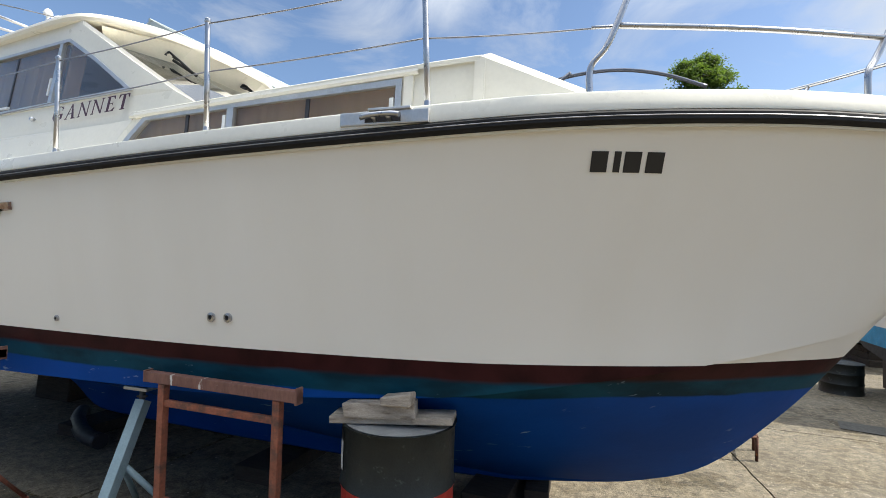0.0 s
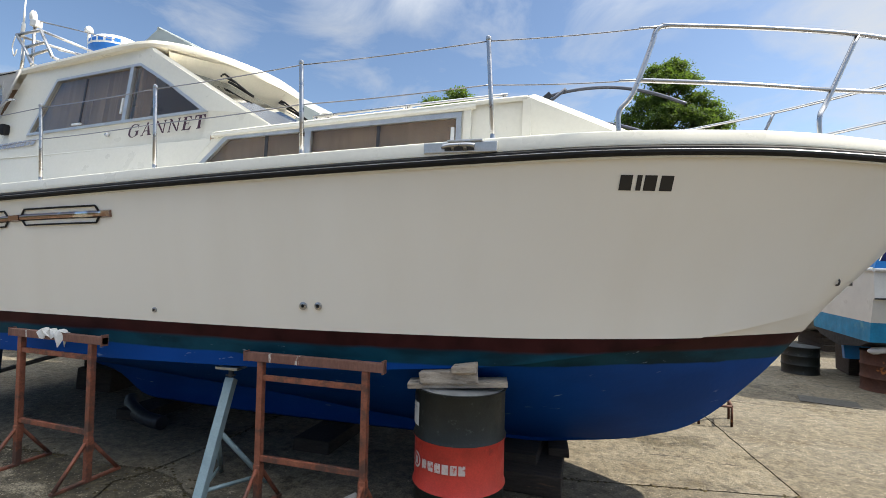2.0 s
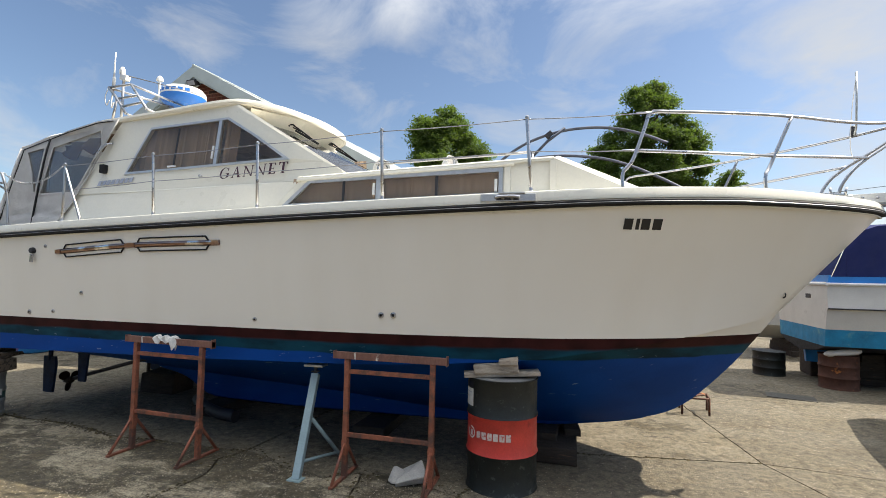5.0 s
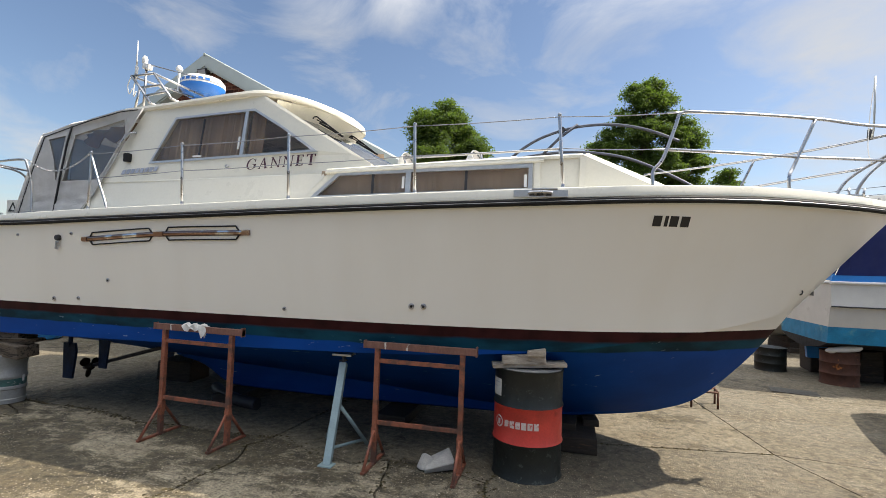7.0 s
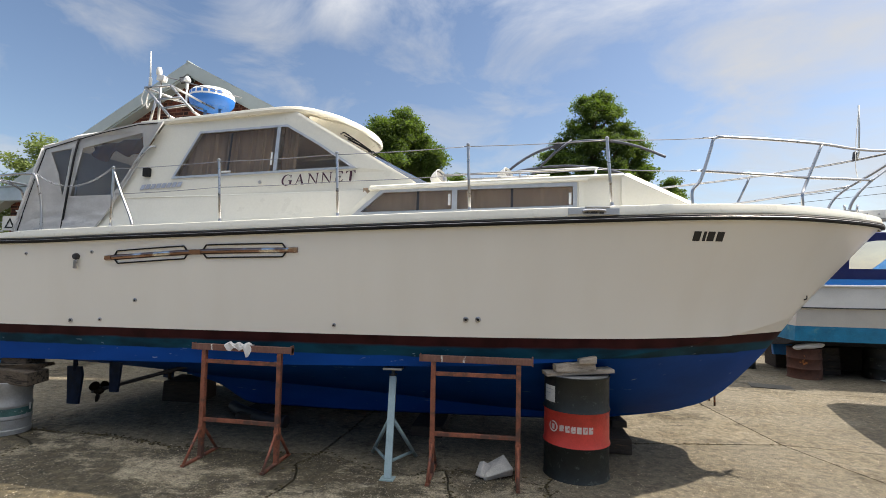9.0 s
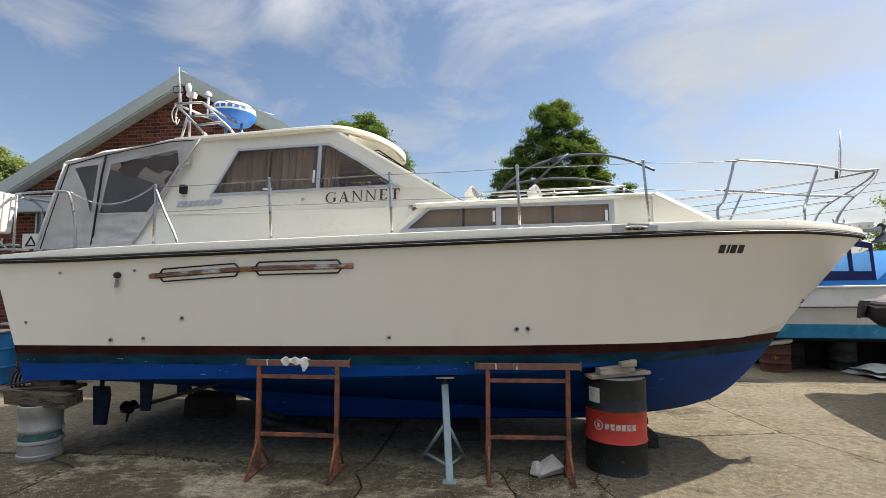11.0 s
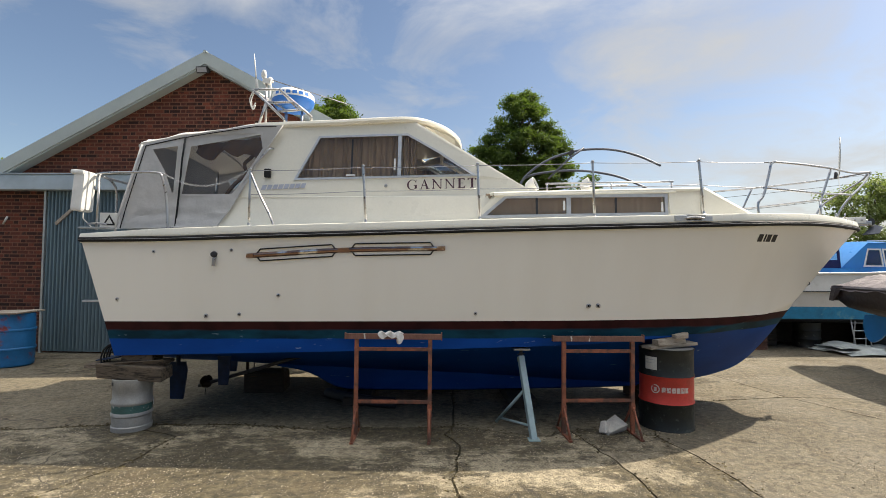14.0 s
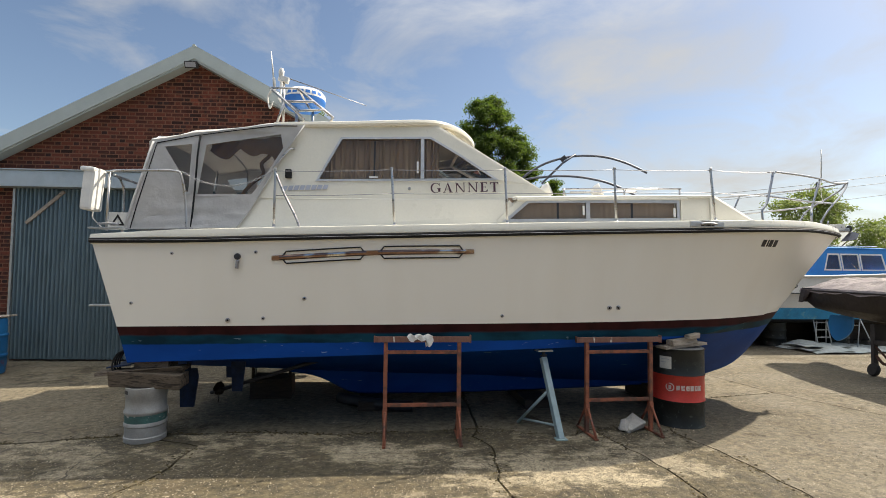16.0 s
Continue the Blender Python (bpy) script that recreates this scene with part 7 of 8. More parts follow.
# rows below the turquoise band are blackened to stand in for shade
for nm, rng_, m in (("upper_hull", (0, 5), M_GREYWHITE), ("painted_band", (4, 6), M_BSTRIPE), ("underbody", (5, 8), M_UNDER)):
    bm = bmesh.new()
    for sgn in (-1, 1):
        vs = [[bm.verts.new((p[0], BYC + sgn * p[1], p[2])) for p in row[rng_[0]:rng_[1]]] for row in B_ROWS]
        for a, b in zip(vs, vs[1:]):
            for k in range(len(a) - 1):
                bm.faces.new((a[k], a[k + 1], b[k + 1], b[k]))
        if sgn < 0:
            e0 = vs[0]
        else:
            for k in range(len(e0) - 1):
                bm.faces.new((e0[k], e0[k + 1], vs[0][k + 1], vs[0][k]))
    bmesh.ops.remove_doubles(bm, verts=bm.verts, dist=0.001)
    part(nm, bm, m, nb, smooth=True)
part("gunwale", tube([(r[0][0], BYC - r[0][1] - 0.01, r[0][2]) for r in B_ROWS[:-1]], 0.03, 6), M_PLASTIC, nb)
part("gunwale", tube([(BX0 - 0.01, BYC - BHB, 1.70), (BX0 - 0.01, BYC + BHB, 1.70)], 0.03, 6), M_PLASTIC, nb)
part("side_moulding", tube([(r[2][0], BYC - r[2][1] - 0.005, r[2][2]) for r in B_ROWS[:-1]], 0.014, 6), M_DARK, nb)
part("coaming", plate([(BX0 + 0.02, 1.70), (10.5, 1.80), (10.4, 1.90), (BX0 + 0.05, 1.83)], [], lambda x, z, d: Vector((x, BYC - BHB + 0.05 + d, z)), 0.05), M_BBLUE, nb)
part("coaming", plate([(-1.2, 1.74), (1.2, 1.74), (1.18, 1.86), (-1.18, 1.86)], [], lambda u, z, d: Vector((BX0 + 0.05 + d, BYC + u, z)), 0.05), M_BBLUE, nb)
bm = bmesh.new()
deckv = [bm.verts.new((r[0][0], BYC - r[0][1], r[0][2] + 0.01)) for r in B_ROWS[:-1]] + [bm.verts.new((r[0][0], BYC + r[0][1], r[0][2] + 0.01)) for r in B_ROWS[:-1][::-1]]
bm.faces.new(deckv)
part("foredeck", bm, M_BBLUE, nb)
# navy cockpit canopy with clear panels
rows = []
for x, z, h in ((3.62, 1.86, 1.15), (3.72, 2.25, 1.13), (3.95, 2.62, 1.08), (4.4, 2.76, 1.05), (5.4, 2.80, 1.05), (6.0, 2.68, 1.05)):
    if z < 2.3:
        continue
    rows.append([(x, BYC + s * hh, zz) for s, hh, zz in ((-1, h, z - 0.03), (-1, h * 0.8, z + 0.02), (1, 0, z + 0.05), (1, h * 0.8, z + 0.02), (1, h, z - 0.03))])
part("canopy_roof", thick(loft(rows), 0.01), M_NAVYCANVAS, nb, smooth=True)
hole1 = [(4.55, 2.05), (5.4, 2.05), (5.4, 2.62), (4.62, 2.60)]
hole2 = [(5.5, 2.05), (5.92, 2.05), (5.92, 2.55), (5.5, 2.60)]
canopy_side = part("canopy_side", plate([(3.55, 1.80), (6.0, 1.82), (6.0, 2.66), (5.4, 2.78), (4.4, 2.74), (3.95, 2.60)], [hole1, hole2], lambda x, z, d: Vector((x, BYC - 1.17 + 0.1 * (z - 1.84) + d, z)), 0.01), M_NAVYCANVAS, nb)
for h in (hole1, hole2):
    part("clear_window", plate(h, [], lambda x, z, d: Vector((x, BYC - 1.165 + 0.1 * (z - 1.84) + d, z)), 0.003), M_VINYL, canopy_side)
hole3 = [(-0.8, 2.05), (0.7, 2.05), (0.62, 2.5), (-0.7, 2.5)]
canopy_back = part("canopy_back", plate([(-1.15, 1.84), (1.15, 1.84), (1.06, 2.60), (-1.06, 2.60)], [hole3], lambda u, z, d: Vector((3.55 + 0.5 * (z - 1.84) + d, BYC + u, z)), 0.01), M_NAVYCANVAS, nb)
part("clear_window", plate(hole3, [], lambda u, z, d: Vector((3.552 + 0.5 * (z - 1.84) + d, BYC + u, z)), 0.003), M_VINYL, canopy_back)
# blue cabin
cab_o = [(5.95, 1.74), (10.2, 1.9), (9.6, 2.38), (8.9, 2.50), (6.95, 2.50)]
cab_h = [[(6.76, 1.91), (7.30, 1.91), (7.27, 2.33), (6.92, 2.33)], [(7.37, 1.91), (7.93, 1.91), (7.90, 2.33), (7.34, 2.33)], [(8.0, 1.91), (8.8, 1.91), (8.7, 2.33), (7.97, 2.33)]]
for sgn in (-1, 1):
    cs = part("cabin_side", plate(cab_o, cab_h, lambda x, z, d, s=sgn: Vector((x, BYC + s * (1.06 - 0.12 * (z - 1.84) - d), z)), 0.03), M_BBLUE, nb)
    for h in cab_h:
        wf = part("window_frame", plate(inset_loop(h, -0.02), [inset_loop(h, 0.02)], lambda x, z, d, s=sgn: Vector((x, BYC + s * (1.068 - 0.12 * (z - 1.84) - d), z)), 0.02), M_PLASTIC, cs)
        part("pane", plate(h, [], lambda x, z, d, s=sgn: Vector((x, BYC + s * (1.05 - 0.12 * (z - 1.84) - d), z)), 0.004), M_GLASS, wf)
rows = [[(x, BYC + y, z + 0.06 * (1 - y * y)) for y in np.linspace(-1.0, 1.0, 9)] for x, z in ((6.0, 1.76), (6.92, 2.49), (7.5, 2.51), (8.95, 2.50), (9.65, 2.38), (10.25, 1.92))]
part("cabin_roof", thick(loft(rows), 0.03), M_BBLUE, nb, smooth=True)
part("cabin_rail", tube([(7.1, BYC - 0.8, 2.56), (8.8, BYC - 0.8, 2.57)], 0.012, 6), M_PLASTIC, nb)
part("name_bars", plate([(-0.95, 1.40), (-0.80, 1.40), (-0.80, 1.50), (-0.95, 1.50)], [], lambda u, z, d: Vector((BX0 + 0.012 - d, BYC + u, z)), 0.004), M_INK, nb)
part("transom_vent", box((BX0 + 0.0, BYC - 0.42, 1.47), (0.02, 0.22, 0.08), bevel=0.003), M_DARK, nb)
part("drive_leg", plate([(3.6, 0.16), (3.95, 0.16), (4.1, 0.62), (3.55, 0.62)], [], lambda x, z, d: Vector((x, BYC + 0.1 + d, z)), 0.09), M_BBLUE, nb)
part("tarpaulin_flap", box((3.75, BYC - 1.32, 2.3), (0.02, 0.02, 0.9), bevel=0.002), M_NAVYCANVAS, nb)

# the next boat moved and scaled along each axis to fit the camera's view
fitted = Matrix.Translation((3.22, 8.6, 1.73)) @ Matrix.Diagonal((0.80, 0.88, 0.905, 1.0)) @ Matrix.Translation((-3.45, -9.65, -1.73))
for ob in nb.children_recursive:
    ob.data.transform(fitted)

# its supports
rd = drum("rusty_drum", (3.54, 7.98, 0.0), 0.27, 0.55, (M_RUST, M_RUST, M_RUST), "badly rusted cut-down drum with a white fender on top")
fd = thing("fender", (3.54, 7.8, 0.6), "white inflatable boat fender lying on a rusty drum", "fender")
part("fender_body", lathe([(0.015, -0.26), (0.03, -0.24), (0.05, -0.20), (0.055, 0.0), (0.05, 0.20), (0.03, 0.24), (0.015, 0.26)], (3.52, 7.78, 0.60), 16, Matrix.Rotation(radians(82), 4, "Y")), M_PLASTIC, fd, smooth=True)
drum("black_drum", (2.81, 8.9, 0.0), 0.26, 0.43, (M_DRUMBLACK, M_DRUMBLACK, M_DRUMBLACK), "short black steel drum standing by the next boat")
for x, y in ((4.1, 8.75), (7.0, 8.75)):
    bs = thing("block_stack", (x, y, 0), "stack of dark timber blocks under the next boat", "timber stack", "block stacks")
    for k in range(4):
        part("block", box((x, y, 0.065 + 0.13 * k), (0.5 - 0.05 * k, 0.8, 0.128), (0, 0, 4 * k), 0.01, 0.004), M_WOODDARK, bs)
# two drums added where only darkness shows under the hull
for x in (5.0, 6.7):
    drum("black_drum", (x, 8.3, 0.0), 0.28, 0.58, (M_DRUMBLACK, M_DRUMBLACK, M_DRUMBLACK), "dark steel drum added to fill the dark under the next boat", "drum", "drums under the next boat")

# added block that hides sunlit ground beyond and keeps the gap dark
solid("timber_baulk", box((6.7, 9.3, 0.3), (6.4, 0.5, 0.6), (0, 0, 1), 0.02, 0.02), M_WOODDARK, "long dark timber block added to fill the dark under the next boat", "timber block")

solid("drain_cover", box((2.5, 6.9, 0.002), (0.62, 0.36, 0.014), (0, 0, -12), 0.003, 0.0), M_COVERPLATE, "worn grey metal drain cover set in the concrete", "drain cover", kind="structure")
# folded groundsheet and trestle ladder
rows = []
for i in range(41):
    u = i / 40
    row = []
    for v in np.linspace(0, 1, 25):
        edge = 1 - max(abs(2 * v - 1), abs(2 * u - 1)) ** 6
        fold = 0.05 * abs(math.sin(u * 7 + v * 4)) + 0.10 * max(0.0, noise.noise((u * 5, v * 3, 2.0))) + 0.12 * math.exp(-((u - 0.22) / 0.16) ** 2) * (0.4 + 0.6 * v)
        row.append((4.86 + 2.6 * u + 0.10 * math.sin(v * 5) - 0.05 * v, 6.86 + 0.22 * u + (1.02 + 0.25 * u) * v + 0.03 * math.sin(u * 13), 0.012 + (0.25 + 0.75 * edge) * fold))
    rows.append(row)
sheet = solid("groundsheet", thick(loft(rows), 0.006), M_TARP, "crumpled pale groundsheet lying on the concrete", "tarpaulin")
for k, (lift, back) in enumerate(((0.05, 0.10), (0.10, 0.22))):
    part("fold", thick(loft([[(4.84 + 0.05 * k + 1.1 * u * w, 6.95 + back + 0.75 * v - 0.16 * u, lift + 0.02 * math.sin(9 * u + 5 * v) + 0.015 * k) for v in np.linspace(0, 1, 9)] for u, w in zip(np.linspace(0, 1, 13), np.linspace(1, 0.9, 13))]), 0.006), M_TARP, sheet)
ld = thing("step_trestle", (5.9, 7.7, 0), "thin folding metal step trestle beside the next boat", "step trestle")
for x, y, tx, ty in ((5.60, 7.60, 5.53, 7.70), (5.98, 7.62, 5.87, 7.70), (5.76, 7.88, 5.72, 7.76), (6.06, 7.90, 5.95, 7.76), (6.62, 7.62, 6.80, 7.70), (6.86, 7.40, 6.68, 7.66)):
    part("leg", tube([(x, y, 0), (tx, ty, 0.84)], 0.014, 6), M_GALV, ld)
for z in (0.28, 0.45, 0.62):
    part("rung", tube([(5.60 - z * 0.08, 7.61 + z * 0.11, z), (5.97 - z * 0.13, 7.62 + z * 0.10, z)], 0.011, 6), M_GALV, ld)
part("stretcher", tube([(5.9, 7.69, 0.56), (6.74, 7.68, 0.56)], 0.011, 6), M_GALV, ld)

# covered dinghy on a launching trailer, stern towards the next boat
DG = Matrix.Translation((4.58, 6.11, 0)) @ Matrix.Rotation(math.atan2(-0.982, -0.19), 4, "Z")


def laid(ob):
    ob.data.transform(DG)
    return ob


dg = thing("dinghy", DG @ Vector((1.9, 0, 0.8)), "dark maroon dinghy under a crumpled pinkish-grey cover, on its trailer", "dinghy")
D_ROWS = [(0.0, 0.58, 1.00), (0.5, 0.64, 0.96), (1.0, 0.68, 0.92), (1.6, 0.69, 0.90), (2.2, 0.66, 0.90), (2.8, 0.56, 0.93), (3.3, 0.40, 1.0), (3.7, 0.2, 1.12), (3.9, 0.04, 1.25)]
rows = []
for x, w, keel in D_ROWS:
    rows.append([(x, -w, 1.47), (x, -w * 0.98, 1.33), (x, -w * 0.90, keel + 0.22), (x, -w * 0.62, keel + 0.08), (x, 0, keel), (x, w * 0.62, keel + 0.08), (x, w * 0.90, keel + 0.22), (x, w * 0.98, 1.33), (x, w, 1.47)])
laid(part("dinghy_hull", loft(rows, cap=True), M_DARKHULL, dg, smooth=True))
laid(part("rubbing_strip", tube([(x, -w - 0.015, 1.455) for x, w, k in D_ROWS], 0.02, 6), M_DARKHULL, dg))
rows = []
for i in range(61):
    x = -0.10 + 3.95 * i / 60
    w = table([(r[0], r[1]) for r in D_ROWS], max(0.0, min(3.9, x))) + 0.03
    top = 0.24 * min(1.0, (x + 0.14) / 0.45) ** 0.6 * (1 - 0.25 * max(0, x - 1.5) / 2.4)
    row = []
    for v in np.linspace(-1, 1, 33):
        ridge = (1 - abs(v) ** 1.5)
        pucker = 0.045 * noise.noise((x * 3.2, v * 2.2, 1.0)) + 0.03 * abs(noise.noise((x * 7, v * 4, 5.0))) + 0.012 * noise.noise((x * 17, v * 11, 3.0))
        row.append((x + 0.03 * noise.noise((v * 4, x, 2.0)), v * w, 1.475 + top * ridge + pucker * (0.35 + 0.65 * ridge) - (0.06 + 0.05 * noise.noise((x * 2.5, v, 7.0))) * (abs(v) > 0.985)))
    rows.append(row)
laid(part("cover", thick(loft(rows), 0.006), M_COVER, dg, "crumpled pinkish-grey cover"))
flap = []
for u, s0 in ((-1.06, 0.34), (-1.07, 0.16), (-1.03, -0.02), (-0.8, -0.10), (-0.3, -0.12), (0.3, -0.12), (0.8, -0.10), (1.03, -0.02), (1.07, 0.2)):
    deep = 0.30 if s0 < 0.2 else 0.16
    flap.append([(s0 - 0.10 * d, 0.58 * u * (1 + 0.05 * d) + 0.012 * math.sin(9 * u + 4 * d), 1.50 - d * deep) for d in (0, 0.33, 0.66, 1)])
laid(part("cover_flap", thick(loft(flap), 0.008), M_DARKHULL, dg, "dark skirt of the cover hanging over the stern"))
blade = smooth_path([Vector((-k, 0, z)) for k, z in ((0.10, 0.94), (0.158, 0.75), (0.087, 0.53), (-0.09, 0.43), (-0.36, 0.55), (-0.52, 0.74), (-0.54, 0.97))], 4)
laid(part("rudder", plate([(p.x, p.z) for p in blade], [], lambda x, z, d: Vector((x, -0.015 + d, z)), 0.03), M_BBLUE, dg, "bright blue swinging rudder blade"))
tr = thing("boat_trailer", DG @ Vector((2.2, 0, 0)), "rusty dark boat trailer with a jockey wheel", "trailer")
for u in (-0.32, 0.32):
    laid(part("side_rail", box((2.55, u, 0.60), (2.2, 0.06, 0.08), bevel=0.006), M_DARK, tr))
laid(part("axle", box((3.0, 0, 0.32), (0.06, 1.4, 0.06), bevel=0.004), M_RUST, tr))
for u in (-0.78, 0.78):
    wt = laid(part("road_wheel", lathe([(0.12, -0.08), (0.26, -0.08), (0.28, 0.0), (0.26, 0.08), (0.12, 0.08)], (3.0, u, 0.28), 24, Matrix.Rotation(radians(90), 4, "X")), M_TYRE, tr))
    laid(part("hub", lathe([(0.0, -0.085), (0.12, -0.085), (0.12, 0.085), (0.0, 0.085)], (3.0, u, 0.28), 16, Matrix.Rotation(radians(90), 4, "X")), M_RUST, wt))
for x in (1.55, 2.3, 3.1):
    laid(part("cradle", box((x, 0, 0.77), (0.07, 0.74, 0.28), bevel=0.01), M_DARK, tr))
laid(part("axle_post", box((3.0, 0, 0.46), (0.06, 0.7, 0.28), bevel=0.004), M_RUST, tr))
jw = laid(part("jockey_leg", box((1.50, -0.32, 0.54), (0.075, 0.075, 0.74), bevel=0.008), M_DARK, tr))
laid(part("jockey_brace", tube([(1.53, -0.32, 0.36), (1.66, -0.30, 0.24), (2.4, -0.1, 0.24)], 0.025, 6), M_RUST, jw))
laid(part("jockey_brace", tube([(1.53, -0.32, 0.52), (1.9, -0.32, 0.26)], 0.018, 6), M_RUST, jw))
laid(part("jockey_wheel", lathe([(0.03, -0.035), (0.105, -0.035), (0.115, 0.0), (0.105, 0.035), (0.03, 0.035)], (1.53, -0.36, 0.115), 20, Matrix.Rotation(radians(75), 4, "X")), M_TYRE, jw))
laid(part("jockey_fork", tube([(1.50, -0.32, 0.24), (1.53, -0.36, 0.115)], 0.022, 6), M_RUST, jw))

# bare hood hoops in view, over an unseen hull added to block light from behind
hp = thing("laid_up_boat", (-1.6, 7.0, 0), "bare hood hoops over an unseen hull added to block light", "boat")
rows = []
for i in range(17):
    t = i / 16
    x = -4.1 + 4.9 * t
    w = 1.0 * (1 - max(0, (t - 0.5) / 0.5) ** 2.4)
    rows.append([(x, 7.3 + s * ww, z) for s, ww, z in ((-1, w, 2.25), (-1, w * 0.96, 1.6), (-1, w * 0.86, 0.85), (-1, w * 0.3, 0.36), (1, 0, 0.2), (1, w * 0.3, 0.36), (1, w * 0.86, 0.85), (1, w * 0.96, 1.6), (1, w, 2.25))])
part("hull", loft(rows, closed_u=True, cap=True), M_DARKHULL, hp, smooth=True)
hoop1 = smooth_path([(-2.12, 6.5, 2.24), (-2.14, 6.5, 2.9), (-2.08, 6.5, 3.38), (-1.9, 6.5, 3.662), (-1.502, 6.5, 3.941), (-1.059, 6.5, 4.103), (-0.622, 6.5, 4.171), (-0.146, 6.5, 4.157), (0.321, 6.5, 4.044), (0.76, 6.5, 3.855)], 5)
hoop2 = smooth_path([(-2.08, 6.55, 2.24), (-2.12, 6.55, 2.9), (-2.05, 6.55, 3.45), (-1.849, 6.55, 3.631), (-1.40, 6.55, 3.714), (-0.91, 6.55, 3.744), (-0.43, 6.55, 3.704), (0.042, 6.55, 3.596), (0.594, 6.55, 3.351), (1.149, 6.55, 3.037)], 5)
part("hoop", tube(hoop1, 0.024, 8), M_HOOP, hp)
part("hoop", tube(hoop2, 0.024, 8), M_HOOP, hp)
part("strut", tube([(-1.50, 6.47, 3.56), (-1.08, 6.46, 3.98), (-0.80, 6.45, 4.18)], 0.024, 6), M_HOOP, hp)
part("latch", box((-1.06, 6.44, 4.08), (0.13, 0.04, 0.09), (0, -40, 0), bevel=0.01), M_DARK, hp)
for x in (-3.4, -0.8):
    bs = thing("block_stack", (x, 7.3, 0), "stack of dark timber blocks under an added boat", "timber stack", "block stacks")
    for k in range(2):
        part("block", box((x, 7.3, 0.055 + 0.11 * k), (0.4, 0.7, 0.108), (0, 0, 4 * k), 0.01, 0.002), M_WOODDARK, bs)

# a low white boat, hidden beyond the next one, added to shade the ground
lb = thing("laid_up_boat", (6.2, 12.3, 0), "hidden low white boat added behind the blue cruiser to shade the ground", "boat")
rows = []
for i in range(13):
    t = i / 12
    w = 1.0 * (1 - max(0, (t - 0.5) / 0.5) ** 2.4)
    rows.append([(3.5 + 5.4 * t, 12.3 + s * ww, z) for s, ww, z in ((-1, w, 1.55), (-1, w * 0.97, 1.15), (-1, w * 0.9, 0.72), (-1, w * 0.3, 0.42), (1, 0, 0.34), (1, w * 0.3, 0.42), (1, w * 0.9, 0.72), (1, w * 0.97, 1.15), (1, w, 1.55))])
part("hull", loft(rows, closed_u=True, cap=True), M_GREYWHITE, lb, smooth=True)
part("gunwale", tube([(r[0][0], r[0][1], 1.55) for r in rows], 0.025, 6), M_DARK, lb)
for x in (4.3, 7.6):
    bs = thing("block_stack", (x, 12.3, 0), "stack of dark timber blocks under an added boat", "timber stack", "block stacks")
    for k in range(3):
        part("block", box((x, 12.3, 0.06 + 0.118 * k), (0.5, 1.5 - 0.3 * k, 0.116), (0, 0, 3 * k), 0.01, 0.002), M_WOODDARK, bs)


# ---- trees ----
def tree(at, height, lobes, leaves, seed, mat, label, leaf=0.15, clump=0.55, gaps=0.62):
    """A trunk, a limb to each lobe (offset across, offset away, height, radius), and each lobe a heap of leafy sprays with gaps between."""
    rng = random.Random(seed)
    th = thing("tree", at, label, "tree", "trees beyond the yard")
    base = Vector(at)
    bm = bmesh.new()
    add_tube(bm, smooth_path([base, base + Vector((0.1, 0, height * 0.3)), base + Vector((-0.1, 0.1, height * 0.6)), base + Vector((0.05, 0, height * 0.93))], 4), height * 0.02, 8, height * 0.003)
    sprays = []
    for dx, dy, z, r in lobes:
        c = base + Vector((dx, dy, z))
        low = base + Vector((0, 0, max(height * 0.2, z - abs(dx) * 0.9 - r)))
        add_tube(bm, smooth_path([low, low.lerp(c, 0.55) + Vector((0, 0, -0.15 * r)), c], 3), height * 0.007, 5, height * 0.002)
        for _ in range(max(6, int(15 * (r / clump) ** 2 * gaps))):
            v = Vector((rng.gauss(0, 1), rng.gauss(0, 1), rng.gauss(0, 1))).normalized() * r * rng.uniform(0.35, 1.08)
            v.z *= 0.85
            sprays.append((c + v, clump * rng.uniform(0.45, 1.15), v.normalized()))
            if rng.random() < 0.3:
                add_tube(bm, [c, c + v * 0.6, c + v], height * 0.002, 4, height * 0.0008)
    part("trunk", bm, M_BARK, th)
    verts, faces = [], []
    for p0, s, out in sprays:
        for _ in range(max(4, int(leaves / len(sprays) * (s / clump) ** 2 * 1.4))):
            v = Vector((rng.gauss(0, 0.5), rng.gauss(0, 0.5), rng.gauss(0, 0.26))) * s
            p = p0 + v - Vector((0, 0, 0.25 * v.xy.length))
            nrm = (out * 0.3 + Vector((rng.uniform(-1, 1), rng.uniform(-1, 1), rng.uniform(0.0, 1.6)))).normalized()
            t1 = Matrix.Rotation(rng.uniform(0, 6.28), 3, nrm) @ nrm.orthogonal().normalized()
            t2 = nrm.cross(t1)
            sz = leaf * rng.uniform(0.5, 1.1)
            k = len(verts)
            verts += [p - t1 * sz, p + t2 * sz * 0.5, p + t1 * sz + Vector((0, 0, -0.25 * sz)), p - t2 * sz * 0.5]
            faces.append((k, k + 1, k + 2, k + 3))
    me = bpy.data.meshes.new("crown")
    me.from_pydata([tuple(v) for v in verts], [], faces)
    link("crown", me, mat, th)
    return th


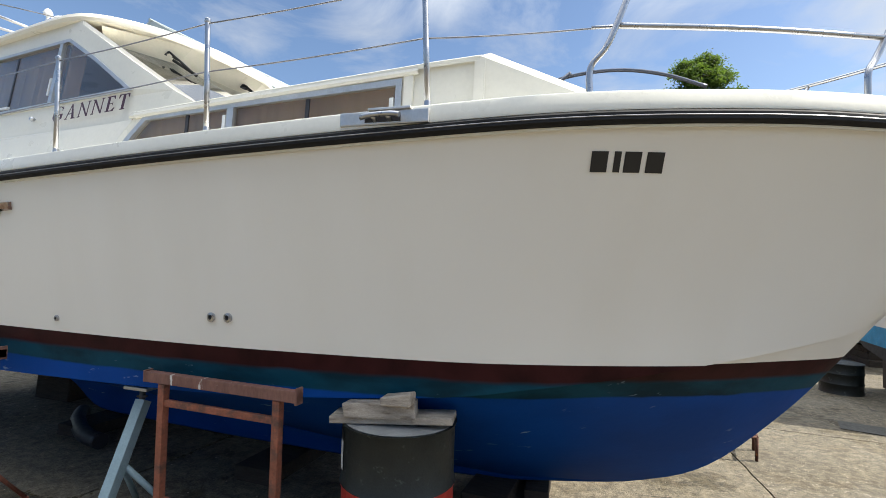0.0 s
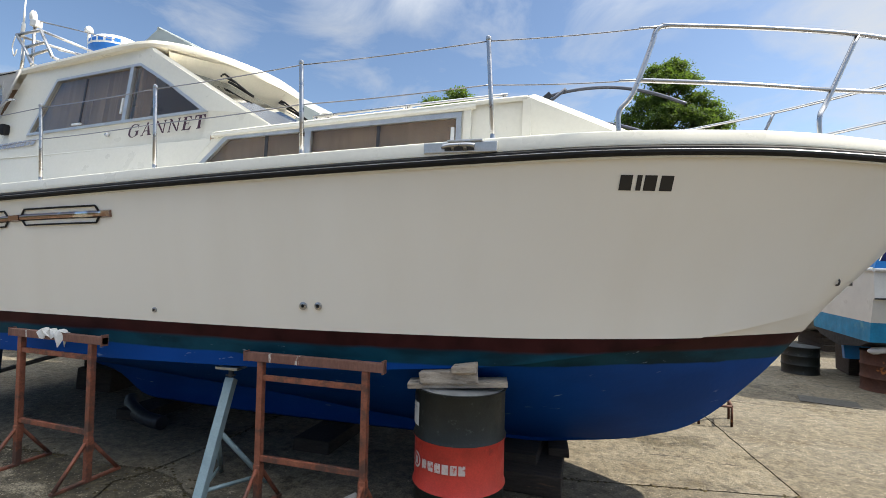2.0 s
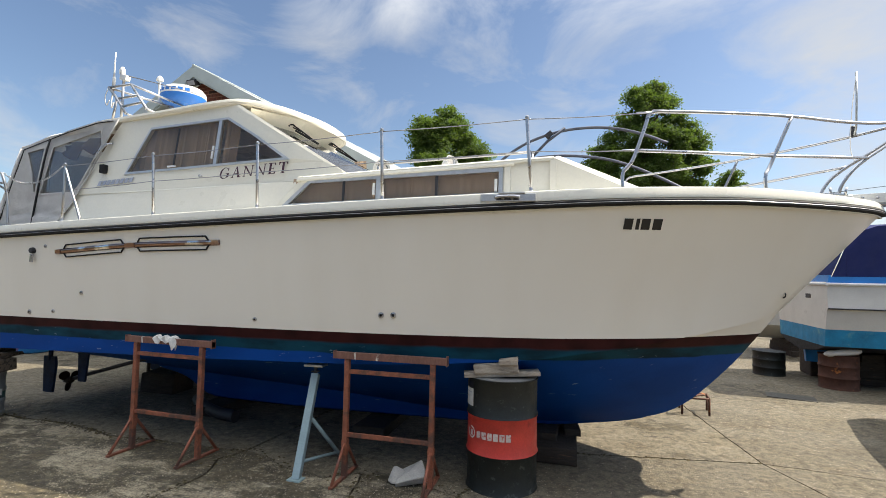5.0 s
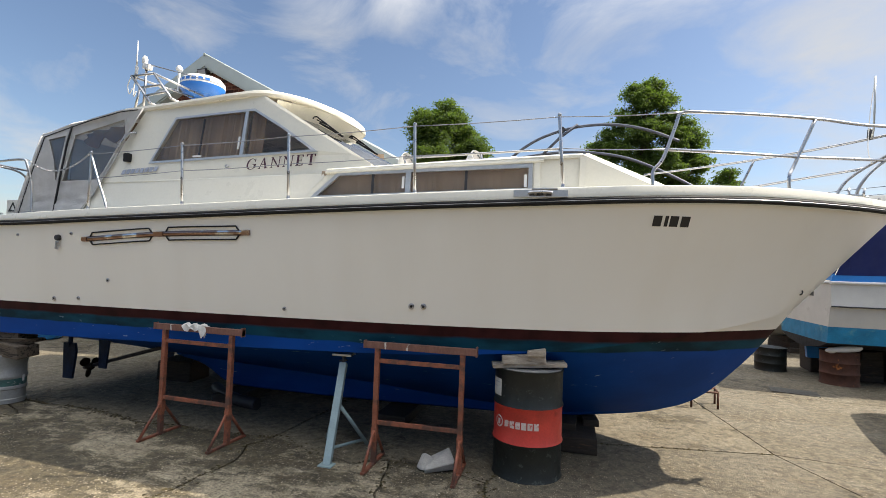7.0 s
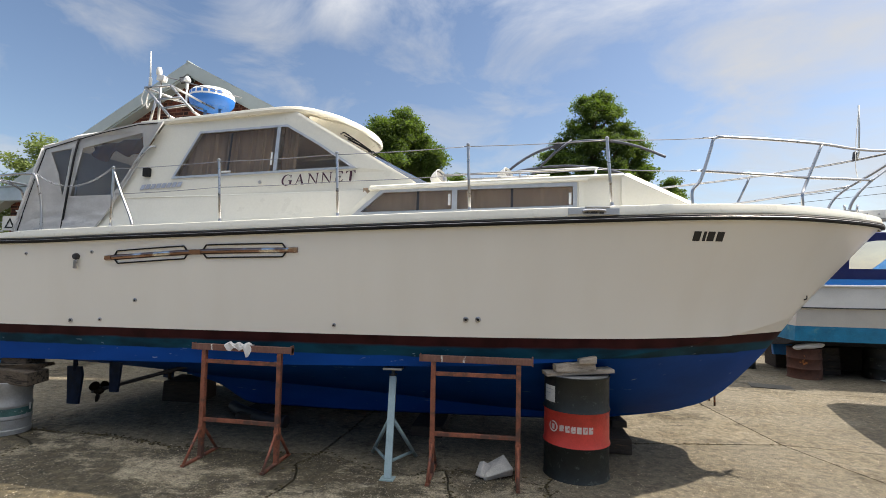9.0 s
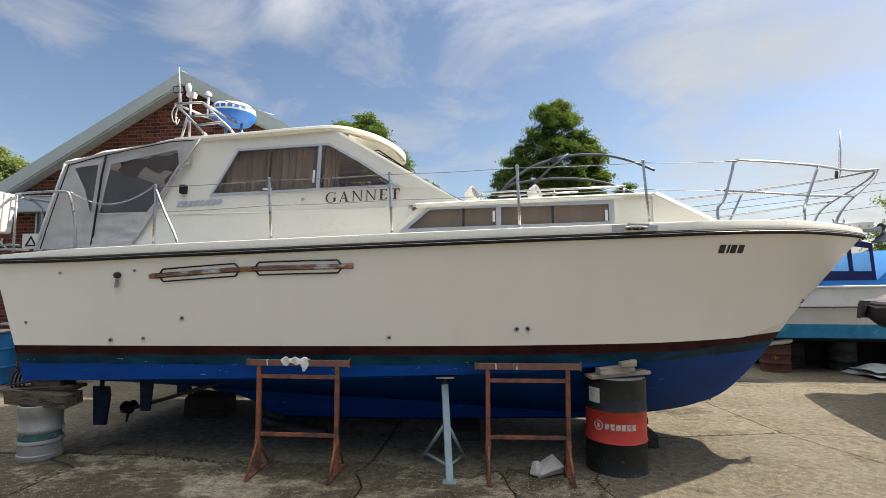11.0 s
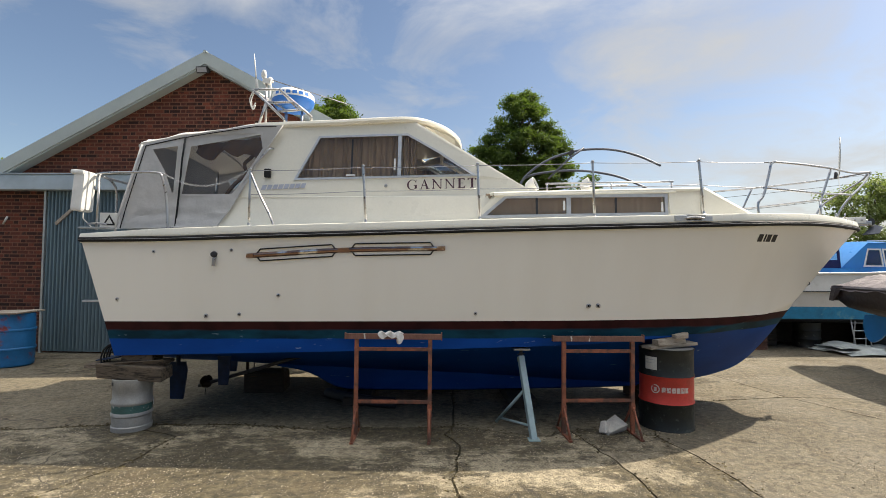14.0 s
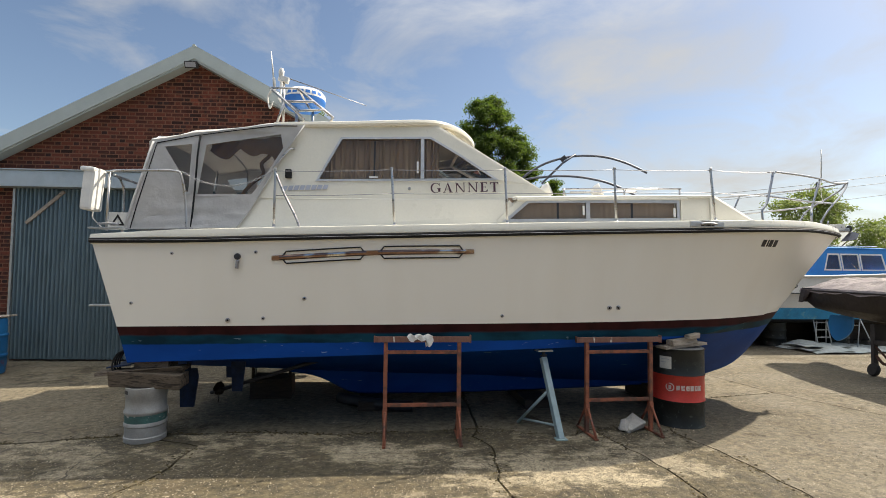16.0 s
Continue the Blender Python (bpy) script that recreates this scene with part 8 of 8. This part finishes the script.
def heap(seed, count, low, high, wide, r0, r1, top=0.45):
    """Lobes of a rounded crown between two heights, narrowing to the top."""
    rng = random.Random(seed)
    out = []
    for i in range(count):
        k = (i + 0.5) / count
        w = wide * (top + (1 - top) * math.sin(math.pi * min(1.0, 0.25 + 0.75 * (1 - k)) * 0.5) ** 0.8) * (1 - 0.75 * max(0, k - 0.75) / 0.25)
        a = i * 2.4 + rng.uniform(-0.5, 0.5)
        d = w * rng.uniform(0.35, 0.95)
        out.append((d * math.cos(a), d * math.sin(a), low + (high - low) * k, rng.uniform(r0, r1)))
    return out


# a broken tower of foliage with a lower shoulder on each side
TOWER = [(0.6, 0.3, 17.9, 0.85), (-0.7, -0.4, 17.3, 0.9), (1.7, 0.2, 16.7, 1.0), (0.4, -0.9, 16.4, 1.2), (-1.0, 0.6, 15.4, 1.2), (0.9, 0.8, 14.9, 1.3), (2.3, -0.2, 15.2, 0.8),
         (-0.2, -0.9, 13.7, 1.4), (3.2, 0.4, 14.3, 0.9), (2.2, -0.8, 13.3, 1.3), (4.1, 0.3, 13.1, 0.95), (-2.3, 0.1, 13.9, 0.95), (-3.2, 0.6, 12.8, 1.2), (-1.8, -0.8, 12.2, 1.3),
         (-4.5, 0.2, 11.3, 1.1), (-3.2, -1.0, 10.6, 1.4), (0.4, 0.9, 11.8, 1.6), (3.3, 0.9, 11.6, 1.4), (4.3, -0.6, 11.0, 0.9), (1.8, -1.2, 10.6, 1.5), (-0.8, -1.4, 9.8, 1.5), (3.4, 0.3, 9.4, 1.4), (-4.4, 0.4, 9.2, 1.3), (-2.2, 0.4, 8.3, 1.6), (1.2, 0.2, 8.2, 1.7)]
tree((3.8, 42.5, 0), 18.4, TOWER, 115000, 11, M_LEAF, "tall broad-leaved tree with an uneven dark green crown", 0.13, 0.62, 0.75)
tree((-13.0, 40, 0), 16.2, heap(12, 24, 10.6, 15.7, 3.6, 0.8, 1.5, 0.55), 75000, 12, M_LEAF, "round-topped broad-leaved tree in full leaf", 0.13, 0.6, 0.72)
tree((21.5, 25, 0), 7.6, heap(3, 24, 2.2, 7.0, 3.0, 0.5, 1.0, 0.5), 26000, 3, M_LEAF_LIGHT, "light green open-crowned tree behind the next boats", 0.10, 0.5, 0.5)
tree((28.5, 25, 0), 6.6, heap(4, 22, 1.4, 6.0, 3.2, 0.6, 1.1, 0.6), 26000, 4, M_LEAF_LIGHT, "light green leafy tree behind the next boats", 0.10, 0.5, 0.6)
tree((-38.5, 30, 0), 12.0, heap(5, 26, 3.5, 11.2, 3.8, 0.9, 1.5, 0.5), 40000, 5, M_LEAF_LIGHT, "light green tree beyond the workshop", 0.15, 0.7, 0.7)
tree((9.8, 40, 0), 10.3, heap(6, 8, 7.4, 9.9, 1.2, 0.4, 0.8, 0.6), 8000, 6, M_LEAF, "small slender tree beyond the yard", 0.13, 0.5, 0.5)
tree((-8.0, 42, 0), 11.3, heap(7, 8, 8.6, 10.9, 1.2, 0.4, 0.7, 0.6), 7000, 7, M_LEAF, "small slender tree beyond the yard", 0.13, 0.5, 0.5)
# unseen woods added on the near side, to darken reflections and low sky
rng = random.Random(21)
verts, faces = [], []
for i in range(9000):
    a = radians(rng.uniform(176, 364))
    r = rng.uniform(46, 56)
    h = 6.5 + 2.5 * noise.noise((math.cos(a) * 6, math.sin(a) * 6, 0.3))
    p = Vector((r * math.cos(a), r * math.sin(a), h * rng.random() ** 0.7))
    nrm = Vector((rng.uniform(-1, 1), rng.uniform(-1, 1), rng.uniform(-0.3, 1))).normalized()
    t1 = nrm.orthogonal().normalized()
    t2 = nrm.cross(t1)
    s = rng.uniform(0.5, 1.1)
    k = len(verts)
    verts += [tuple(p - t1 * s), tuple(p + t2 * s * 0.6), tuple(p + t1 * s), tuple(p - t2 * s * 0.6)]
    faces.append((k, k + 1, k + 2, k + 3))
me = bpy.data.meshes.new("far_woods")
me.from_pydata(verts, [], faces)
tagged(link("far_woods", me, M_LEAF), "unseen green belt of trees added behind the walk", "woods", kind="stuff")
# long brick shed added unseen behind the walk, to block low sky light
shed = tagged(new("wall_south"), "unseen long brick shed added to block low sky light", "wall", kind="structure")
shed.matrix_basis = Matrix.Translation((-2, -13.6, 0))
part("shed_wall", box((-2, -13.6, 1.9), (46, 0.3, 3.8), bevel=0.0), M_BRICK, shed)
rows = [[(x, -13.2 - 5.5 * k, 3.7 + 1.4 * k) for k in (0, 1)] for x in (-25.4, 21.4)]
part("shed_roof", thick(loft(rows), 0.06), M_ROOF, shed)
# overhead lines
ol = thing("overhead_lines", (30, 30, 0), "thin overhead wires crossing the sky", "wires", kind="structure")
for z0, z1 in ((8.6, 12.2), (8.2, 11.4), (7.0, 10.9)):
    pts = [Vector((8 + 60 * t, 34 - 8 * t, z0 - 2.0 + (z1 - z0 + 5.0) * t - 1.5 * math.sin(math.pi * t) * 0.5)) for t in np.linspace(0, 1, 20)]
    part("wire", tube(pts, 0.016, 5), M_DARK, ol)

# ---- bricks of the workshop, last ----
BL, BD, BH, BJ = 0.208, 0.0955, 0.0575, 0.0175
spots = []
row = 0
z = 0.006
while z < RIDGE:
    x = -13.0 - (0.0 if row % 2 else (BL + BD) / 2 + BJ)
    k = 0
    while x < -5.3:
        ln = BL if k % 2 == 0 else BD
        x0, x1 = max(x, -12.98), x + ln
        free = z + BH < gable_z(x0) and z + BH < gable_z(x1) and x1 - x0 > 0.05
        in_door = -11.61 < x1 and z < 3.2
        if in_door and x0 < -11.61 - 0.05:
            x1, in_door = -11.612, False
        if free and not in_door and not (3.2 <= z < 3.45):
            spots.append((x0, x1, z))
        x += ln + BJ
        k += 1
    z += BH + BJ
    row += 1


def brick_faces(x0, x1, z0, y0, y1, verts, faces):
    k = len(verts)
    c = 0.004
    verts += [(x0, y1, z0), (x1, y1, z0), (x1, y1, z0 + BH), (x0, y1, z0 + BH), (x0 + c, y0, z0 + c), (x1 - c, y0, z0 + c), (x1 - c, y0, z0 + BH - c), (x0 + c, y0, z0 + BH - c)]
    faces += [(k + 4, k + 5, k + 6, k + 7), (k, k + 1, k + 5, k + 4), (k + 1, k + 2, k + 6, k + 5), (k + 2, k + 3, k + 7, k + 6), (k + 3, k, k + 4, k + 7)]


rng = random.Random(3)
single = [s for s in spots if s[1] - s[0] > BL - 0.001 and -13.0 < s[0] < -9.0 and (s[2] < 3.2 or s[2] > 3.3)]
single = sorted(single, key=lambda s: (s[0] + 9.5) ** 2 + (s[2] - 2.6) ** 2)[:300]
chosen = set(single)
vb, fb_ = [], []
brick_faces(-BL / 2, BL / 2, 0, 0.005, 0.014, vb, fb_)
brick_me = bpy.data.meshes.new("brick")
brick_me.from_pydata(vb, [], fb_)
brick_me.materials.append(M_BRICK)
for x0, x1, z0 in single:
    ob = new("brick", brick_me)
    ob.parent = wall_gable
    ob.matrix_basis = Matrix.Translation(((x0 + x1) / 2, GY + rng.uniform(-0.002, 0.002), z0))
verts, faces = [], []
for s in spots:
    if s not in chosen:
        j = rng.uniform(-0.002, 0.002)
        brick_faces(s[0], s[1], s[2], GY + 0.005 + j, GY + 0.014, verts, faces)
me = bpy.data.meshes.new("brickwork")
me.from_pydata(verts, [], faces)
ob = link("brickwork", me, M_BRICK, wall_gable)
ob["kind"] = "stuff"
